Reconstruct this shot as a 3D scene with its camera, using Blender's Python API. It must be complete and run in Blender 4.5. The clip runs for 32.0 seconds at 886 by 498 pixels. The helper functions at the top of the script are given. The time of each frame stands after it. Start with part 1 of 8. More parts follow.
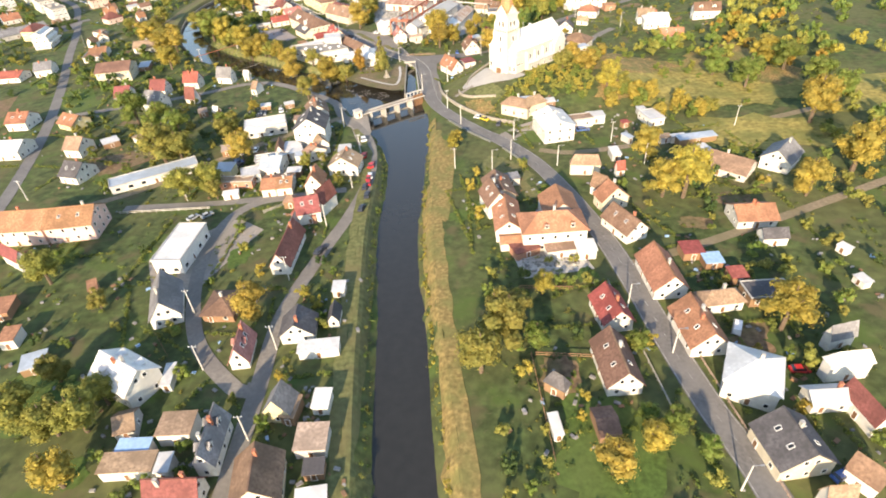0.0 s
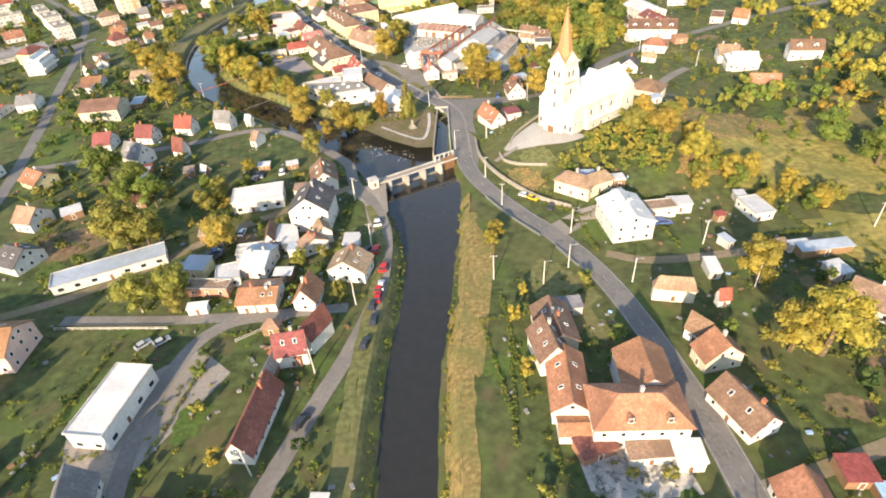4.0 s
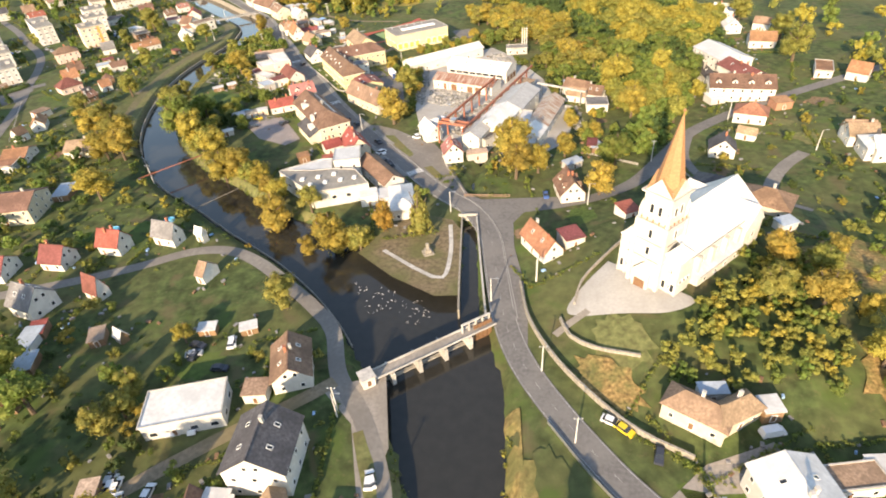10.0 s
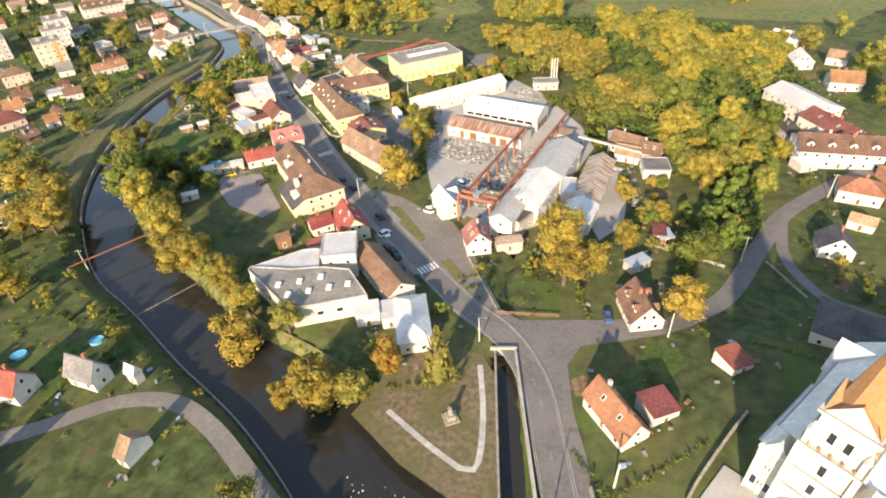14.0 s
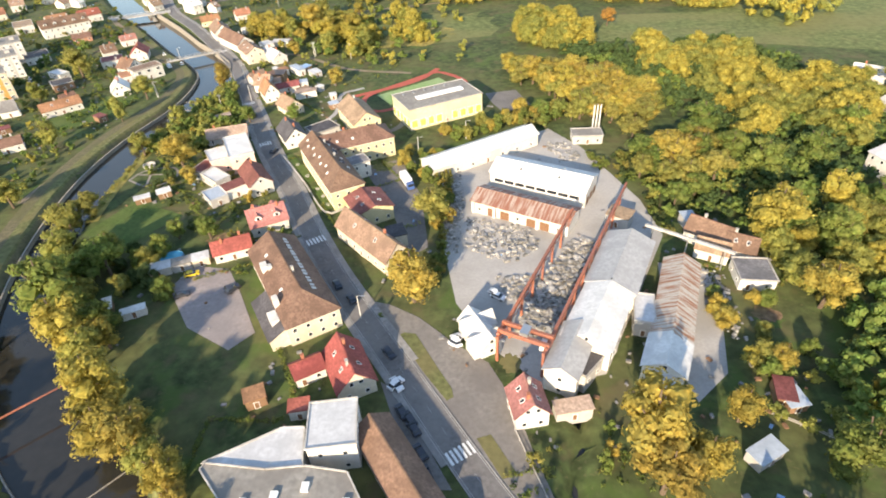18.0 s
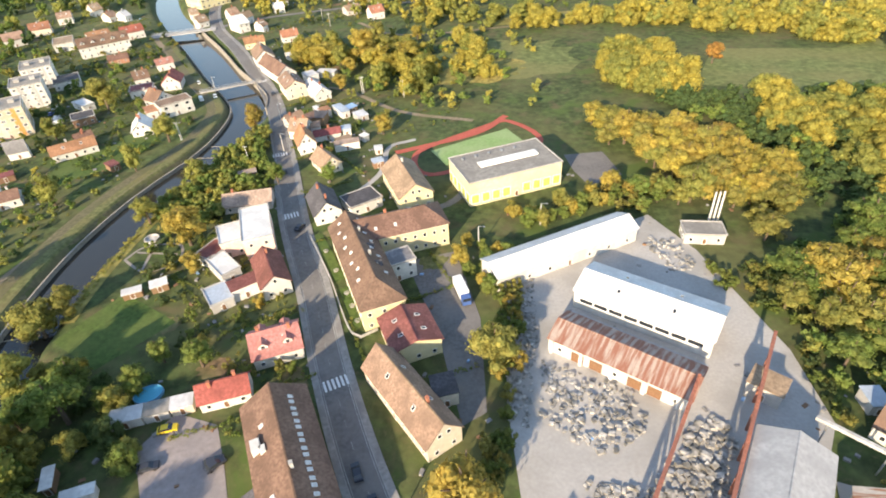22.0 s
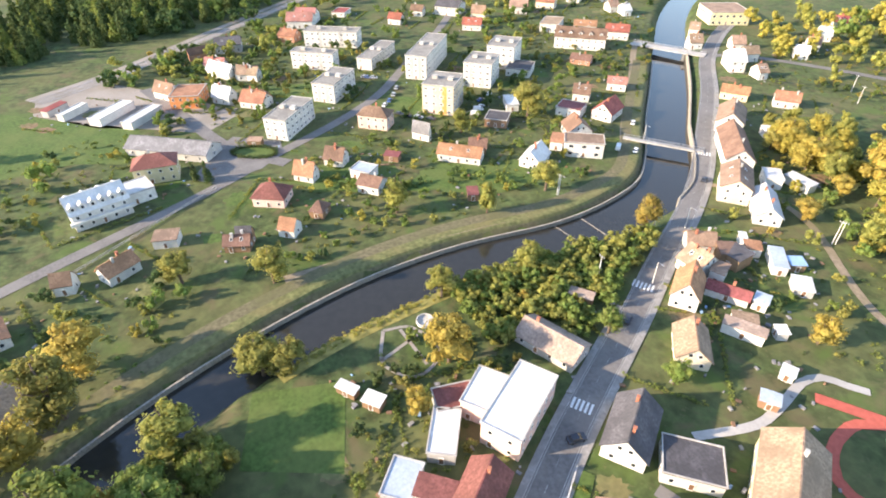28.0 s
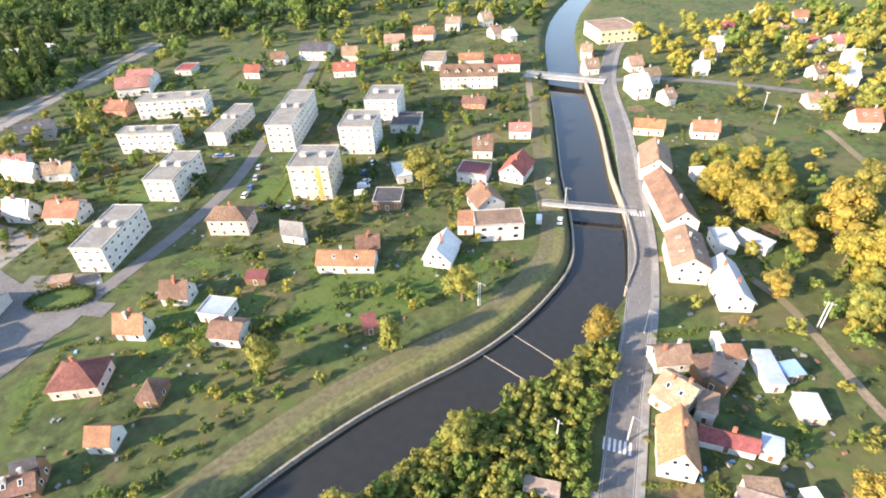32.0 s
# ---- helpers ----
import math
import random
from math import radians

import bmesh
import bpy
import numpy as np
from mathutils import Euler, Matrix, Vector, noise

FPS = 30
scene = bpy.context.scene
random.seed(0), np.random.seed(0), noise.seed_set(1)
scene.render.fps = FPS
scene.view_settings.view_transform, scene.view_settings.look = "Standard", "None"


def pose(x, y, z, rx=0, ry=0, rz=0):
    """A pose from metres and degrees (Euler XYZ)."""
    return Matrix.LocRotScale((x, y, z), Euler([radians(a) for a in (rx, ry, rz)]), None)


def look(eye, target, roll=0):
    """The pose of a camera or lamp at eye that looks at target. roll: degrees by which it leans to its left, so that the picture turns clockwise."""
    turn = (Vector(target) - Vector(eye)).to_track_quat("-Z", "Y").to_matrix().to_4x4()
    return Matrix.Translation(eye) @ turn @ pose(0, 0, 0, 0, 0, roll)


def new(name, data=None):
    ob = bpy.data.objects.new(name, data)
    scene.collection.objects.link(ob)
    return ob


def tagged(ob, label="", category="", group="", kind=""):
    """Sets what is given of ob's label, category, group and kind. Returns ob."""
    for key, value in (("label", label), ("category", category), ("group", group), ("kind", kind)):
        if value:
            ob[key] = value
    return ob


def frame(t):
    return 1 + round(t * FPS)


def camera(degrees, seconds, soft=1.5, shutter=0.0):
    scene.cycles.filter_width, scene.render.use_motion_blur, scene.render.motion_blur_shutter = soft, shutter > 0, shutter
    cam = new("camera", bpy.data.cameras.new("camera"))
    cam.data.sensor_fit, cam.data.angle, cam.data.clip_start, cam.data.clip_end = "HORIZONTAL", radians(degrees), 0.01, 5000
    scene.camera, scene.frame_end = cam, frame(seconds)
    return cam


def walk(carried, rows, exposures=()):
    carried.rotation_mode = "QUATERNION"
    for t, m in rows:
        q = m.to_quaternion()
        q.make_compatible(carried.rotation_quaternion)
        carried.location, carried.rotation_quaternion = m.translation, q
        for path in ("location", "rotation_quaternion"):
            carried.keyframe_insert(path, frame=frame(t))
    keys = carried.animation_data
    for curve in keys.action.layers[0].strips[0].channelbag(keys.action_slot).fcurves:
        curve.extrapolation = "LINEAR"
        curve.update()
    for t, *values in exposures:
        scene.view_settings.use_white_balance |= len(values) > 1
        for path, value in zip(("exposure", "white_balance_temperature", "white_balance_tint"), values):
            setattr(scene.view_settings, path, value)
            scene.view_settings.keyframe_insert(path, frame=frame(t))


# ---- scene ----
cam = camera(77.6, 32.0, 1.9)
METRES, EYE, TILT, LEAN, TURN = 488.0, 100.0, 0.0, 0.0, 0.0
ROWS = [
    (0.0, 0.0, 0.0, 0.0, -2.5, -37.15, 3.31),
    (0.5, 0.0002, 0.0164, 0.0001, -2.51, -37.18, 3.25),
    (1.0, 0.0004, 0.0329, 0.0003, -2.58, -37.21, 3.24),
    (1.5, 0.0007, 0.0495, 0.0002, -2.68, -37.2, 3.3),
    (2.0, 0.0009, 0.0658, 0.0001, -2.79, -37.15, 3.39),
    (2.5, 0.0011, 0.0819, -0.0001, -2.9, -37.09, 3.45),
    (3.0, 0.0014, 0.0977, -0.0004, -3.06, -37.05, 3.54),
    (3.5, 0.0018, 0.1135, -0.0007, -0.44, -36.84, 3.45),
    (5.5, 0.0019, 0.1752, -0.0007, 2.32, -36.76, 3.5),
    (6.0, 0.0007, 0.1906, -0.0006, 2.36, -36.74, 3.54),
    (6.5, -0.0007, 0.206, -0.0005, 2.33, -36.73, 3.58),
    (7.0, -0.0023, 0.2213, -0.0002, 2.29, -36.72, 3.62),
    (7.5, -0.0037, 0.2368, 0.0002, 2.33, -36.73, 3.69),
    (8.0, -0.0056, 0.2521, 0.0001, 2.29, -36.68, 3.72),
    (8.5, -0.0074, 0.2675, 0.0003, 2.28, -36.66, 3.73),
    (9.0, -0.009, 0.283, 0.0005, 2.3, -36.68, 3.77),
    (9.5, -0.0112, 0.2987, 0.0006, 2.27, -36.67, 3.75),
    (10.0, -0.0127, 0.3144, 0.0008, 2.32, -36.73, 3.78),
    (10.5, -0.0147, 0.33, 0.0006, 2.34, -36.71, 3.71),
    (11.0, -0.017, 0.3457, 0.0006, 2.33, -36.75, 3.65),
    (12.0, -0.022, 0.3777, 0.0004, 2.38, -36.81, 3.51),
    (12.5, -0.0245, 0.3937, 0.0006, 2.42, -36.9, 3.39),
    (13.0, -0.027, 0.4097, 0.0001, 2.47, -36.94, 3.24),
    (13.5, -0.03, 0.4254, -0.0002, 2.49, -37.02, 3.11),
    (14.0, -0.0331, 0.4412, -0.0004, 2.54, -37.13, 2.98),
    (14.5, -0.0361, 0.4567, -0.0003, 2.52, -37.21, 2.95),
    (16.5, -0.0471, 0.5193, -0.0002, 2.44, -37.41, 2.89),
    (17.0, -0.05, 0.5348, -0.0002, 2.34, -37.46, 2.93),
    (17.5, -0.0528, 0.5501, -0.0002, 2.27, -37.45, 2.96),
    (18.0, -0.0556, 0.5655, -0.0002, 2.18, -37.46, 2.99),
    (18.5, -0.0584, 0.5809, -0.0, 2.1, -37.48, 3.05),
    (19.0, -0.061, 0.5962, -0.0, 2.02, -37.49, 3.12),
    (19.5, -0.0632, 0.6113, -0.0002, 1.94, -37.44, 3.28),
    (20.5, -0.067, 0.6418, -0.0002, 1.75, -37.43, 3.48),
    (21.0, -0.0689, 0.6568, -0.0002, 1.94, -37.43, 3.55),
    (21.5, -0.0701, 0.6715, -0.0002, 6.12, -37.2, 3.46),
    (22.0, -0.0714, 0.6864, -0.0003, 8.13, -37.11, 3.53),
    (22.5, -0.0732, 0.7011, -0.0001, 9.57, -37.04, 3.55),
    (23.0, -0.0757, 0.7156, 0.0003, 10.41, -37.02, 3.57),
    (23.5, -0.078, 0.7303, 0.0003, 10.86, -36.99, 3.62),
    (24.0, -0.0809, 0.7451, 0.0, 11.05, -36.93, 3.63),
    (24.5, -0.0839, 0.7598, 0.0011, 20.7, -36.53, 3.12),
    (25.0, -0.0867, 0.7746, 0.0017, 31.15, -36.14, 2.42),
    (25.5, -0.0903, 0.789, 0.0024, 45.16, -35.83, 1.38),
    (26.0, -0.0954, 0.8032, 0.0026, 51.49, -35.72, 0.95),
    (26.5, -0.1022, 0.8164, 0.0036, 55.07, -35.76, 0.74),
    (28.5, -0.1423, 0.8614, 0.005, 58.42, -36.83, 0.71),
    (29.0, -0.1523, 0.8726, 0.0054, 58.44, -35.66, 0.9),
    (29.5, -0.1639, 0.8826, 0.0054, 58.68, -35.67, 1.0),
    (30.0, -0.1756, 0.8924, 0.0051, 58.49, -35.66, 1.12),
    (30.5, -0.1874, 0.9022, 0.0046, 53.47, -35.75, 1.65),
    (31.0, -0.1998, 0.9115, 0.0042, 49.48, -35.85, 2.0),
    (31.5, -0.2115, 0.9215, 0.0034, 47.04, -35.89, 2.28),
    (32.0, -0.2231, 0.9317, 0.0029, 45.77, -35.93, 2.42),
]
walk(cam, [(t, pose(0, 0, EYE, TILT, LEAN, TURN) @ pose(METRES * x, METRES * y, METRES * z, 90 + pitch, roll, yaw)) for t, x, y, z, yaw, pitch, roll in ROWS], exposures=[(0.0, 1.70, 6950, 13), (6.0, 1.66, 7150, 13), (10.0, 1.64, 7300, 14), (14.0, 1.55, 7250, 14), (18.0, 1.63, 6750, 12), (24.5, 1.68, 6750, 12), (27.0, 2.03, 6450, 16), (32.0, 2.12, 6450, 16)])

# ---- light ----
SUN_FROM = Vector((-0.3, -0.95, 0.0)).normalized()
SUN_UP = radians(21)
world = bpy.data.worlds.new("world")
scene.world = world
world.use_nodes = True
wn = world.node_tree.nodes
sky = wn.new("ShaderNodeTexSky")
sky.sky_type = "NISHITA"
sky.sun_disc = False
sky.sun_elevation = SUN_UP
sky.sun_rotation = math.atan2(SUN_FROM.x, SUN_FROM.y)
sky.air_density, sky.dust_density = 1.1, 0.4
wn["Background"].inputs["Strength"].default_value = 0.112
world.node_tree.links.new(sky.outputs[0], wn["Background"].inputs["Color"])
sun = new("sun", bpy.data.lights.new("sun", "SUN"))
sun.data.energy, sun.data.angle, sun.data.color = 3.2, radians(1.2), (1.0, 0.83, 0.60)
sun.matrix_world = look((SUN_FROM.x * 300, SUN_FROM.y * 300, 300 * math.tan(SUN_UP)), (0, 0, 0))

# ---- materials ----
MATS = {}


def surface(name, colour, rough=0.85, spread=0.25, grain=1.2, patch=0.08, bump=0.3, metal=0.0, tint=None, per_object=0.0, spec=0.3):
    """A matt or glossy surface: colour that varies at two scales, optional second tint in patches, fine relief."""
    m = bpy.data.materials.new(name)
    m.use_nodes = True
    n, l = m.node_tree.nodes, m.node_tree.links
    b = n["Principled BSDF"]
    b.inputs["Roughness"].default_value, b.inputs["Metallic"].default_value = rough, metal
    b.inputs["Specular IOR Level"].default_value = spec
    geo = n.new("ShaderNodeNewGeometry")
    fine, wide = n.new("ShaderNodeTexNoise"), n.new("ShaderNodeTexNoise")
    fine.inputs["Scale"].default_value, wide.inputs["Scale"].default_value = grain, patch
    fine.inputs["Detail"].default_value, wide.inputs["Detail"].default_value = 5, 4
    l.new(geo.outputs["Position"], fine.inputs["Vector"]), l.new(geo.outputs["Position"], wide.inputs["Vector"])
    ramp = n.new("ShaderNodeValToRGB")
    c = Vector(colour)
    ramp.color_ramp.elements[0].position, ramp.color_ramp.elements[1].position = 0.3, 0.7
    ramp.color_ramp.elements[0].color = (*(c * (1 - spread)), 1)
    ramp.color_ramp.elements[1].color = (*[min(v * (1 + spread), 0.95) for v in c], 1)
    l.new(fine.outputs["Fac"], ramp.inputs["Fac"])
    out = ramp.outputs["Color"]
    if tint is not None:
        mix, r2 = n.new("ShaderNodeMix"), n.new("ShaderNodeValToRGB")
        mix.data_type = "RGBA"
        r2.color_ramp.elements[0].position, r2.color_ramp.elements[1].position = 0.42, 0.62
        l.new(wide.outputs["Fac"], r2.inputs["Fac"]), l.new(r2.outputs["Color"], mix.inputs["Factor"])
        l.new(out, mix.inputs["A"])
        mix.inputs["B"].default_value = (*tint, 1)
        again = n.new("ShaderNodeMix")
        again.data_type, again.blend_type = "RGBA", "MULTIPLY"
        again.inputs["Factor"].default_value = min(1.0, spread * 2)
        l.new(mix.outputs["Result"], again.inputs["A"]), l.new(fine.outputs["Fac"], again.inputs["B"])
        gain = n.new("ShaderNodeMix")
        gain.data_type, gain.blend_type = "RGBA", "MULTIPLY"
        gain.inputs["Factor"].default_value = 1.0
        k = 1 + min(1.0, spread * 2)
        gain.inputs["B"].default_value = (k, k, k, 1)
        gain.clamp_result = False
        l.new(again.outputs["Result"], gain.inputs["A"])
        out = gain.outputs["Result"]
    if per_object:
        info, hsv, mr = n.new("ShaderNodeObjectInfo"), n.new("ShaderNodeHueSaturation"), n.new("ShaderNodeMapRange")
        mr.inputs["To Min"].default_value, mr.inputs["To Max"].default_value = 1 - per_object, 1 + per_object
        l.new(info.outputs["Random"], mr.inputs["Value"]), l.new(mr.outputs["Result"], hsv.inputs["Value"]), l.new(out, hsv.inputs["Color"])
        hue = n.new("ShaderNodeMapRange")
        hue.inputs["To Min"].default_value, hue.inputs["To Max"].default_value = 0.5 - per_object * 0.09, 0.5 + per_object * 0.05
        frac = n.new("ShaderNodeMath")
        frac.operation = "FRACT"
        mul = n.new("ShaderNodeMath")
        mul.operation = "MULTIPLY"
        mul.inputs[1].default_value = 17.3
        l.new(info.outputs["Random"], mul.inputs[0]), l.new(mul.outputs[0], frac.inputs[0]), l.new(frac.outputs[0], hue.inputs["Value"])
        l.new(hue.outputs["Result"], hsv.inputs["Hue"])
        out = hsv.outputs["Color"]
    l.new(out, b.inputs["Base Color"])
    if bump:
        bp = n.new("ShaderNodeBump")
        bp.inputs["Strength"].default_value, bp.inputs["Distance"].default_value = bump, 0.15
        src = fine.outputs["Fac"]
        l.new(src, bp.inputs["Height"]), l.new(bp.outputs["Normal"], b.inputs["Normal"])
    MATS[name] = m
    return m


surface("grass", (0.054, 0.074, 0.024), 0.95, 0.34, 0.35, 0.03, 0.5, tint=(0.09, 0.096, 0.036))
n, l = MATS["grass"].node_tree.nodes, MATS["grass"].node_tree.links
base = n["Principled BSDF"].inputs["Base Color"]
src, where = base.links[0].from_socket, n.new("ShaderNodeNewGeometry")
for scale, low, high, colour, most in ((0.11, 0.56, 0.68, (0.12, 0.098, 0.05), 0.75), (0.075, 0.56, 0.66, (0.075, 0.115, 0.026), 0.8), (0.9, 0.6, 0.7, (0.13, 0.12, 0.055), 0.5)):
    spots, cut, lay, amount = n.new("ShaderNodeTexNoise"), n.new("ShaderNodeMapRange"), n.new("ShaderNodeMix"), n.new("ShaderNodeMath")
    spots.inputs["Scale"].default_value, spots.inputs["Detail"].default_value, spots.inputs["Distortion"].default_value = scale, 5, 0.4
    cut.inputs["From Min"].default_value, cut.inputs["From Max"].default_value = low, high
    amount.operation, lay.data_type = "MULTIPLY", "RGBA"
    amount.inputs[1].default_value, lay.inputs["B"].default_value = most, (*colour, 1)
    l.new(where.outputs["Position"], spots.inputs["Vector"]), l.new(spots.outputs["Fac"], cut.inputs["Value"]), l.new(cut.outputs["Result"], amount.inputs[0])
    l.new(amount.outputs[0], lay.inputs["Factor"]), l.new(src, lay.inputs["A"])
    src = lay.outputs["Result"]
l.new(src, base)
surface("lawn", (0.062, 0.1, 0.022), 0.95, 0.22, 0.9, 0.07, 0.4, tint=(0.085, 0.115, 0.03))
surface("dry_grass", (0.225, 0.165, 0.062), 0.95, 0.3, 0.9, 0.16, 0.4, tint=(0.16, 0.145, 0.05))
surface("brown_scrub", (0.25, 0.165, 0.065), 0.95, 0.4, 1.2, 0.2, 0.6, tint=(0.14, 0.13, 0.045))
surface("mown_bank", (0.12, 0.125, 0.048), 0.95, 0.25, 0.7, 0.09, 0.4, tint=(0.145, 0.13, 0.055))
surface("pale_meadow", (0.115, 0.135, 0.045), 0.95, 0.25, 0.4, 0.03, 0.4, tint=(0.15, 0.15, 0.055))
surface("park_ground", (0.15, 0.115, 0.07), 0.95, 0.25, 0.8, 0.1, 0.4, tint=(0.11, 0.105, 0.045))
surface("meadow", (0.25, 0.205, 0.06), 0.95, 0.3, 0.5, 0.06, 0.5, tint=(0.16, 0.155, 0.045))
surface("soil", (0.17, 0.11, 0.065), 0.95, 0.3, 0.7, 0.1, 0.6, tint=(0.13, 0.11, 0.05))
surface("asphalt", (0.145, 0.136, 0.129), 0.85, 0.14, 1.2, 0.12, 0.1, tint=(0.175, 0.164, 0.153))
surface("lane_asphalt", (0.2, 0.183, 0.163), 0.9, 0.12, 1.0, 0.1, 0.1, tint=(0.165, 0.15, 0.135))
surface("gravel", (0.27, 0.24, 0.21), 0.95, 0.12, 1.3, 0.06, 0.3, tint=(0.22, 0.195, 0.165))
surface("pale_gravel", (0.39, 0.37, 0.345), 0.95, 0.06, 1.3, 0.07, 0.1, tint=(0.31, 0.295, 0.27))
surface("dirt_road", (0.22, 0.175, 0.12), 0.95, 0.15, 1.0, 0.06, 0.3, tint=(0.175, 0.145, 0.085))
surface("concrete", (0.42, 0.4, 0.37), 0.9, 0.15, 1.0, 0.2, 0.2, tint=(0.33, 0.31, 0.28))
surface("stone_wall", (0.3, 0.27, 0.225), 0.95, 0.35, 2.0, 0.2, 0.6)
surface("worn_line", (0.34, 0.335, 0.32), 0.8, 0.25, 1.5, 0.3, tint=(0.24, 0.235, 0.225))
surface("pavement_grey", (0.25, 0.24, 0.225), 0.9, 0.15, 1.2, 0.2, 0.2, tint=(0.2, 0.19, 0.18))
surface("line_paint", (0.7, 0.7, 0.68), 0.7, 0.12, 2.0)
surface("kerb_stone", (0.32, 0.31, 0.29), 0.9, 0.2, 2.0)
for nm, c in (("white", (0.6, 0.58, 0.53)), ("cream", (0.58, 0.52, 0.4)), ("yellow", (0.6, 0.53, 0.32)), ("pink", (0.7, 0.5, 0.42)), ("greywall", (0.45, 0.43, 0.4)),
              ("wood", (0.24, 0.15, 0.085)), ("beige", (0.6, 0.5, 0.37)), ("brickwall", (0.42, 0.22, 0.14)), ("orangewall", (0.75, 0.3, 0.1)), ("church_white", (0.55, 0.525, 0.47))):
    surface("wall_" + nm, c, 0.9, 0.08, 0.9, 0.15, 0.12, tint=tuple(v * 0.86 for v in c), per_object=0.0 if nm == "church_white" else 0.1)
for nm, c in (("red", (0.27, 0.085, 0.062)), ("orange", (0.31, 0.16, 0.09)), ("brown", (0.175, 0.108, 0.075)), ("darkred", (0.19, 0.07, 0.06)), ("grey", (0.2, 0.195, 0.2)),
              ("dark", (0.085, 0.08, 0.085)), ("tan", (0.265, 0.185, 0.125)), ("pink", (0.36, 0.17, 0.14)), ("rust", (0.36, 0.27, 0.21))):
    surface("roof_" + nm, c, 0.8, 0.22, 1.6, 0.22, 0.35, tint=tuple(v * 0.72 for v in c), per_object=0.16)
for nm, c in (("white", (0.6, 0.59, 0.57)), ("lightgrey", (0.5, 0.5, 0.5)), ("blue", (0.28, 0.42, 0.62)), ("green", (0.1, 0.2, 0.14)), ("bluegrey", (0.35, 0.4, 0.46)), ("zinc", (0.36, 0.355, 0.35))):
    surface("roof_" + nm, c, 0.55, 0.1, 1.2, 0.2, 0.25, tint=tuple(v * 0.85 for v in c))
surface("felt_roof", (0.24, 0.225, 0.2), 0.9, 0.15, 0.8, 0.15, 0.2, tint=(0.195, 0.18, 0.16))
surface("ridge_cap", (0.26, 0.14, 0.1), 0.8, 0.2, 3.0)
surface("brick_red", (0.38, 0.15, 0.09), 0.9, 0.25, 3.0)
surface("window_frame", (0.78, 0.77, 0.74), 0.6, 0.04, 2.0, bump=0)
surface("glass_dark", (0.03, 0.035, 0.042), 0.12, 0.2, 0.5, bump=0, spec=0.6)
surface("glass_grey", (0.16, 0.165, 0.17), 0.15, 0.3, 0.4, bump=0, spec=0.6)
surface("door_wood", (0.2, 0.11, 0.06), 0.7, 0.25, 3.0)
surface("steel", (0.5, 0.5, 0.5), 0.45, 0.1, 2.0, metal=0.8)
surface("rusty_steel", (0.33, 0.12, 0.07), 0.8, 0.3, 2.0, tint=(0.24, 0.1, 0.07))
surface("copper_spire", (0.37, 0.2, 0.1), 0.55, 0.15, 2.0)
surface("pole_concrete", (0.55, 0.53, 0.49), 0.9, 0.1, 2.0)
surface("bark", (0.13, 0.095, 0.065), 0.95, 0.3, 3.0)
surface("rubber", (0.03, 0.03, 0.03), 0.9, 0.1, 3.0, bump=0)
surface("red_track", (0.42, 0.1, 0.07), 0.9, 0.12, 1.0)
surface("green_pitch", (0.2, 0.3, 0.11), 0.9, 0.12, 0.8, tint=(0.24, 0.32, 0.14))
for nm, c, t2 in (("green", (0.13, 0.18, 0.042), (0.185, 0.215, 0.055)), ("yellow", (0.36, 0.29, 0.06), (0.29, 0.255, 0.06)), ("olive", (0.265, 0.25, 0.062), (0.2, 0.21, 0.055)),
                  ("dark", (0.065, 0.1, 0.034), (0.085, 0.115, 0.038)), ("orange", (0.36, 0.215, 0.05), (0.29, 0.2, 0.05))):
    surface("leaf_" + nm, c, 0.8, 0.3, 1.1, 0.35, 0.0, tint=t2, per_object=0.18, spec=0.2)
    n, l = MATS["leaf_" + nm].node_tree.nodes, MATS["leaf_" + nm].node_tree.links
    front, through_leaf, both = n["Principled BSDF"], n.new("ShaderNodeBsdfTranslucent"), n.new("ShaderNodeMixShader")
    src = front.inputs["Base Color"].links[0].from_socket
    isle, span, tone = n.new("ShaderNodeNewGeometry"), n.new("ShaderNodeMapRange"), n.new("ShaderNodeHueSaturation")
    span.inputs["To Min"].default_value, span.inputs["To Max"].default_value = 0.84, 1.2
    l.new(isle.outputs["Random Per Island"], span.inputs["Value"]), l.new(span.outputs["Result"], tone.inputs["Value"]), l.new(src, tone.inputs["Color"])
    l.new(tone.outputs["Color"], front.inputs["Base Color"]), l.new(tone.outputs["Color"], through_leaf.inputs["Color"])
    both.inputs["Fac"].default_value = 0.45
    l.new(front.outputs[0], both.inputs[1]), l.new(through_leaf.outputs[0], both.inputs[2]), l.new(both.outputs[0], n["Material Output"].inputs["Surface"])
for nm, c in (("white", (0.75, 0.75, 0.75)), ("red", (0.5, 0.03, 0.03)), ("dark", (0.04, 0.045, 0.06)), ("silver", (0.4, 0.42, 0.44)), ("blue", (0.06, 0.12, 0.32)), ("green", (0.12, 0.42, 0.1)), ("yellow", (0.7, 0.5, 0.03))):
    surface("paint_" + nm, c, 0.35, 0.04, 2.0, bump=0, spec=0.5)
surface("pool_water", (0.1, 0.42, 0.6), 0.08, 0.05, 1.0, bump=0.02)
surface("pool_liner", (0.16, 0.4, 0.62), 0.6, 0.05, 2.0)
surface("river_water", (0.03, 0.029, 0.025), 0.07, 0.1, 0.4, 0.03, 0.04, spec=0.5)


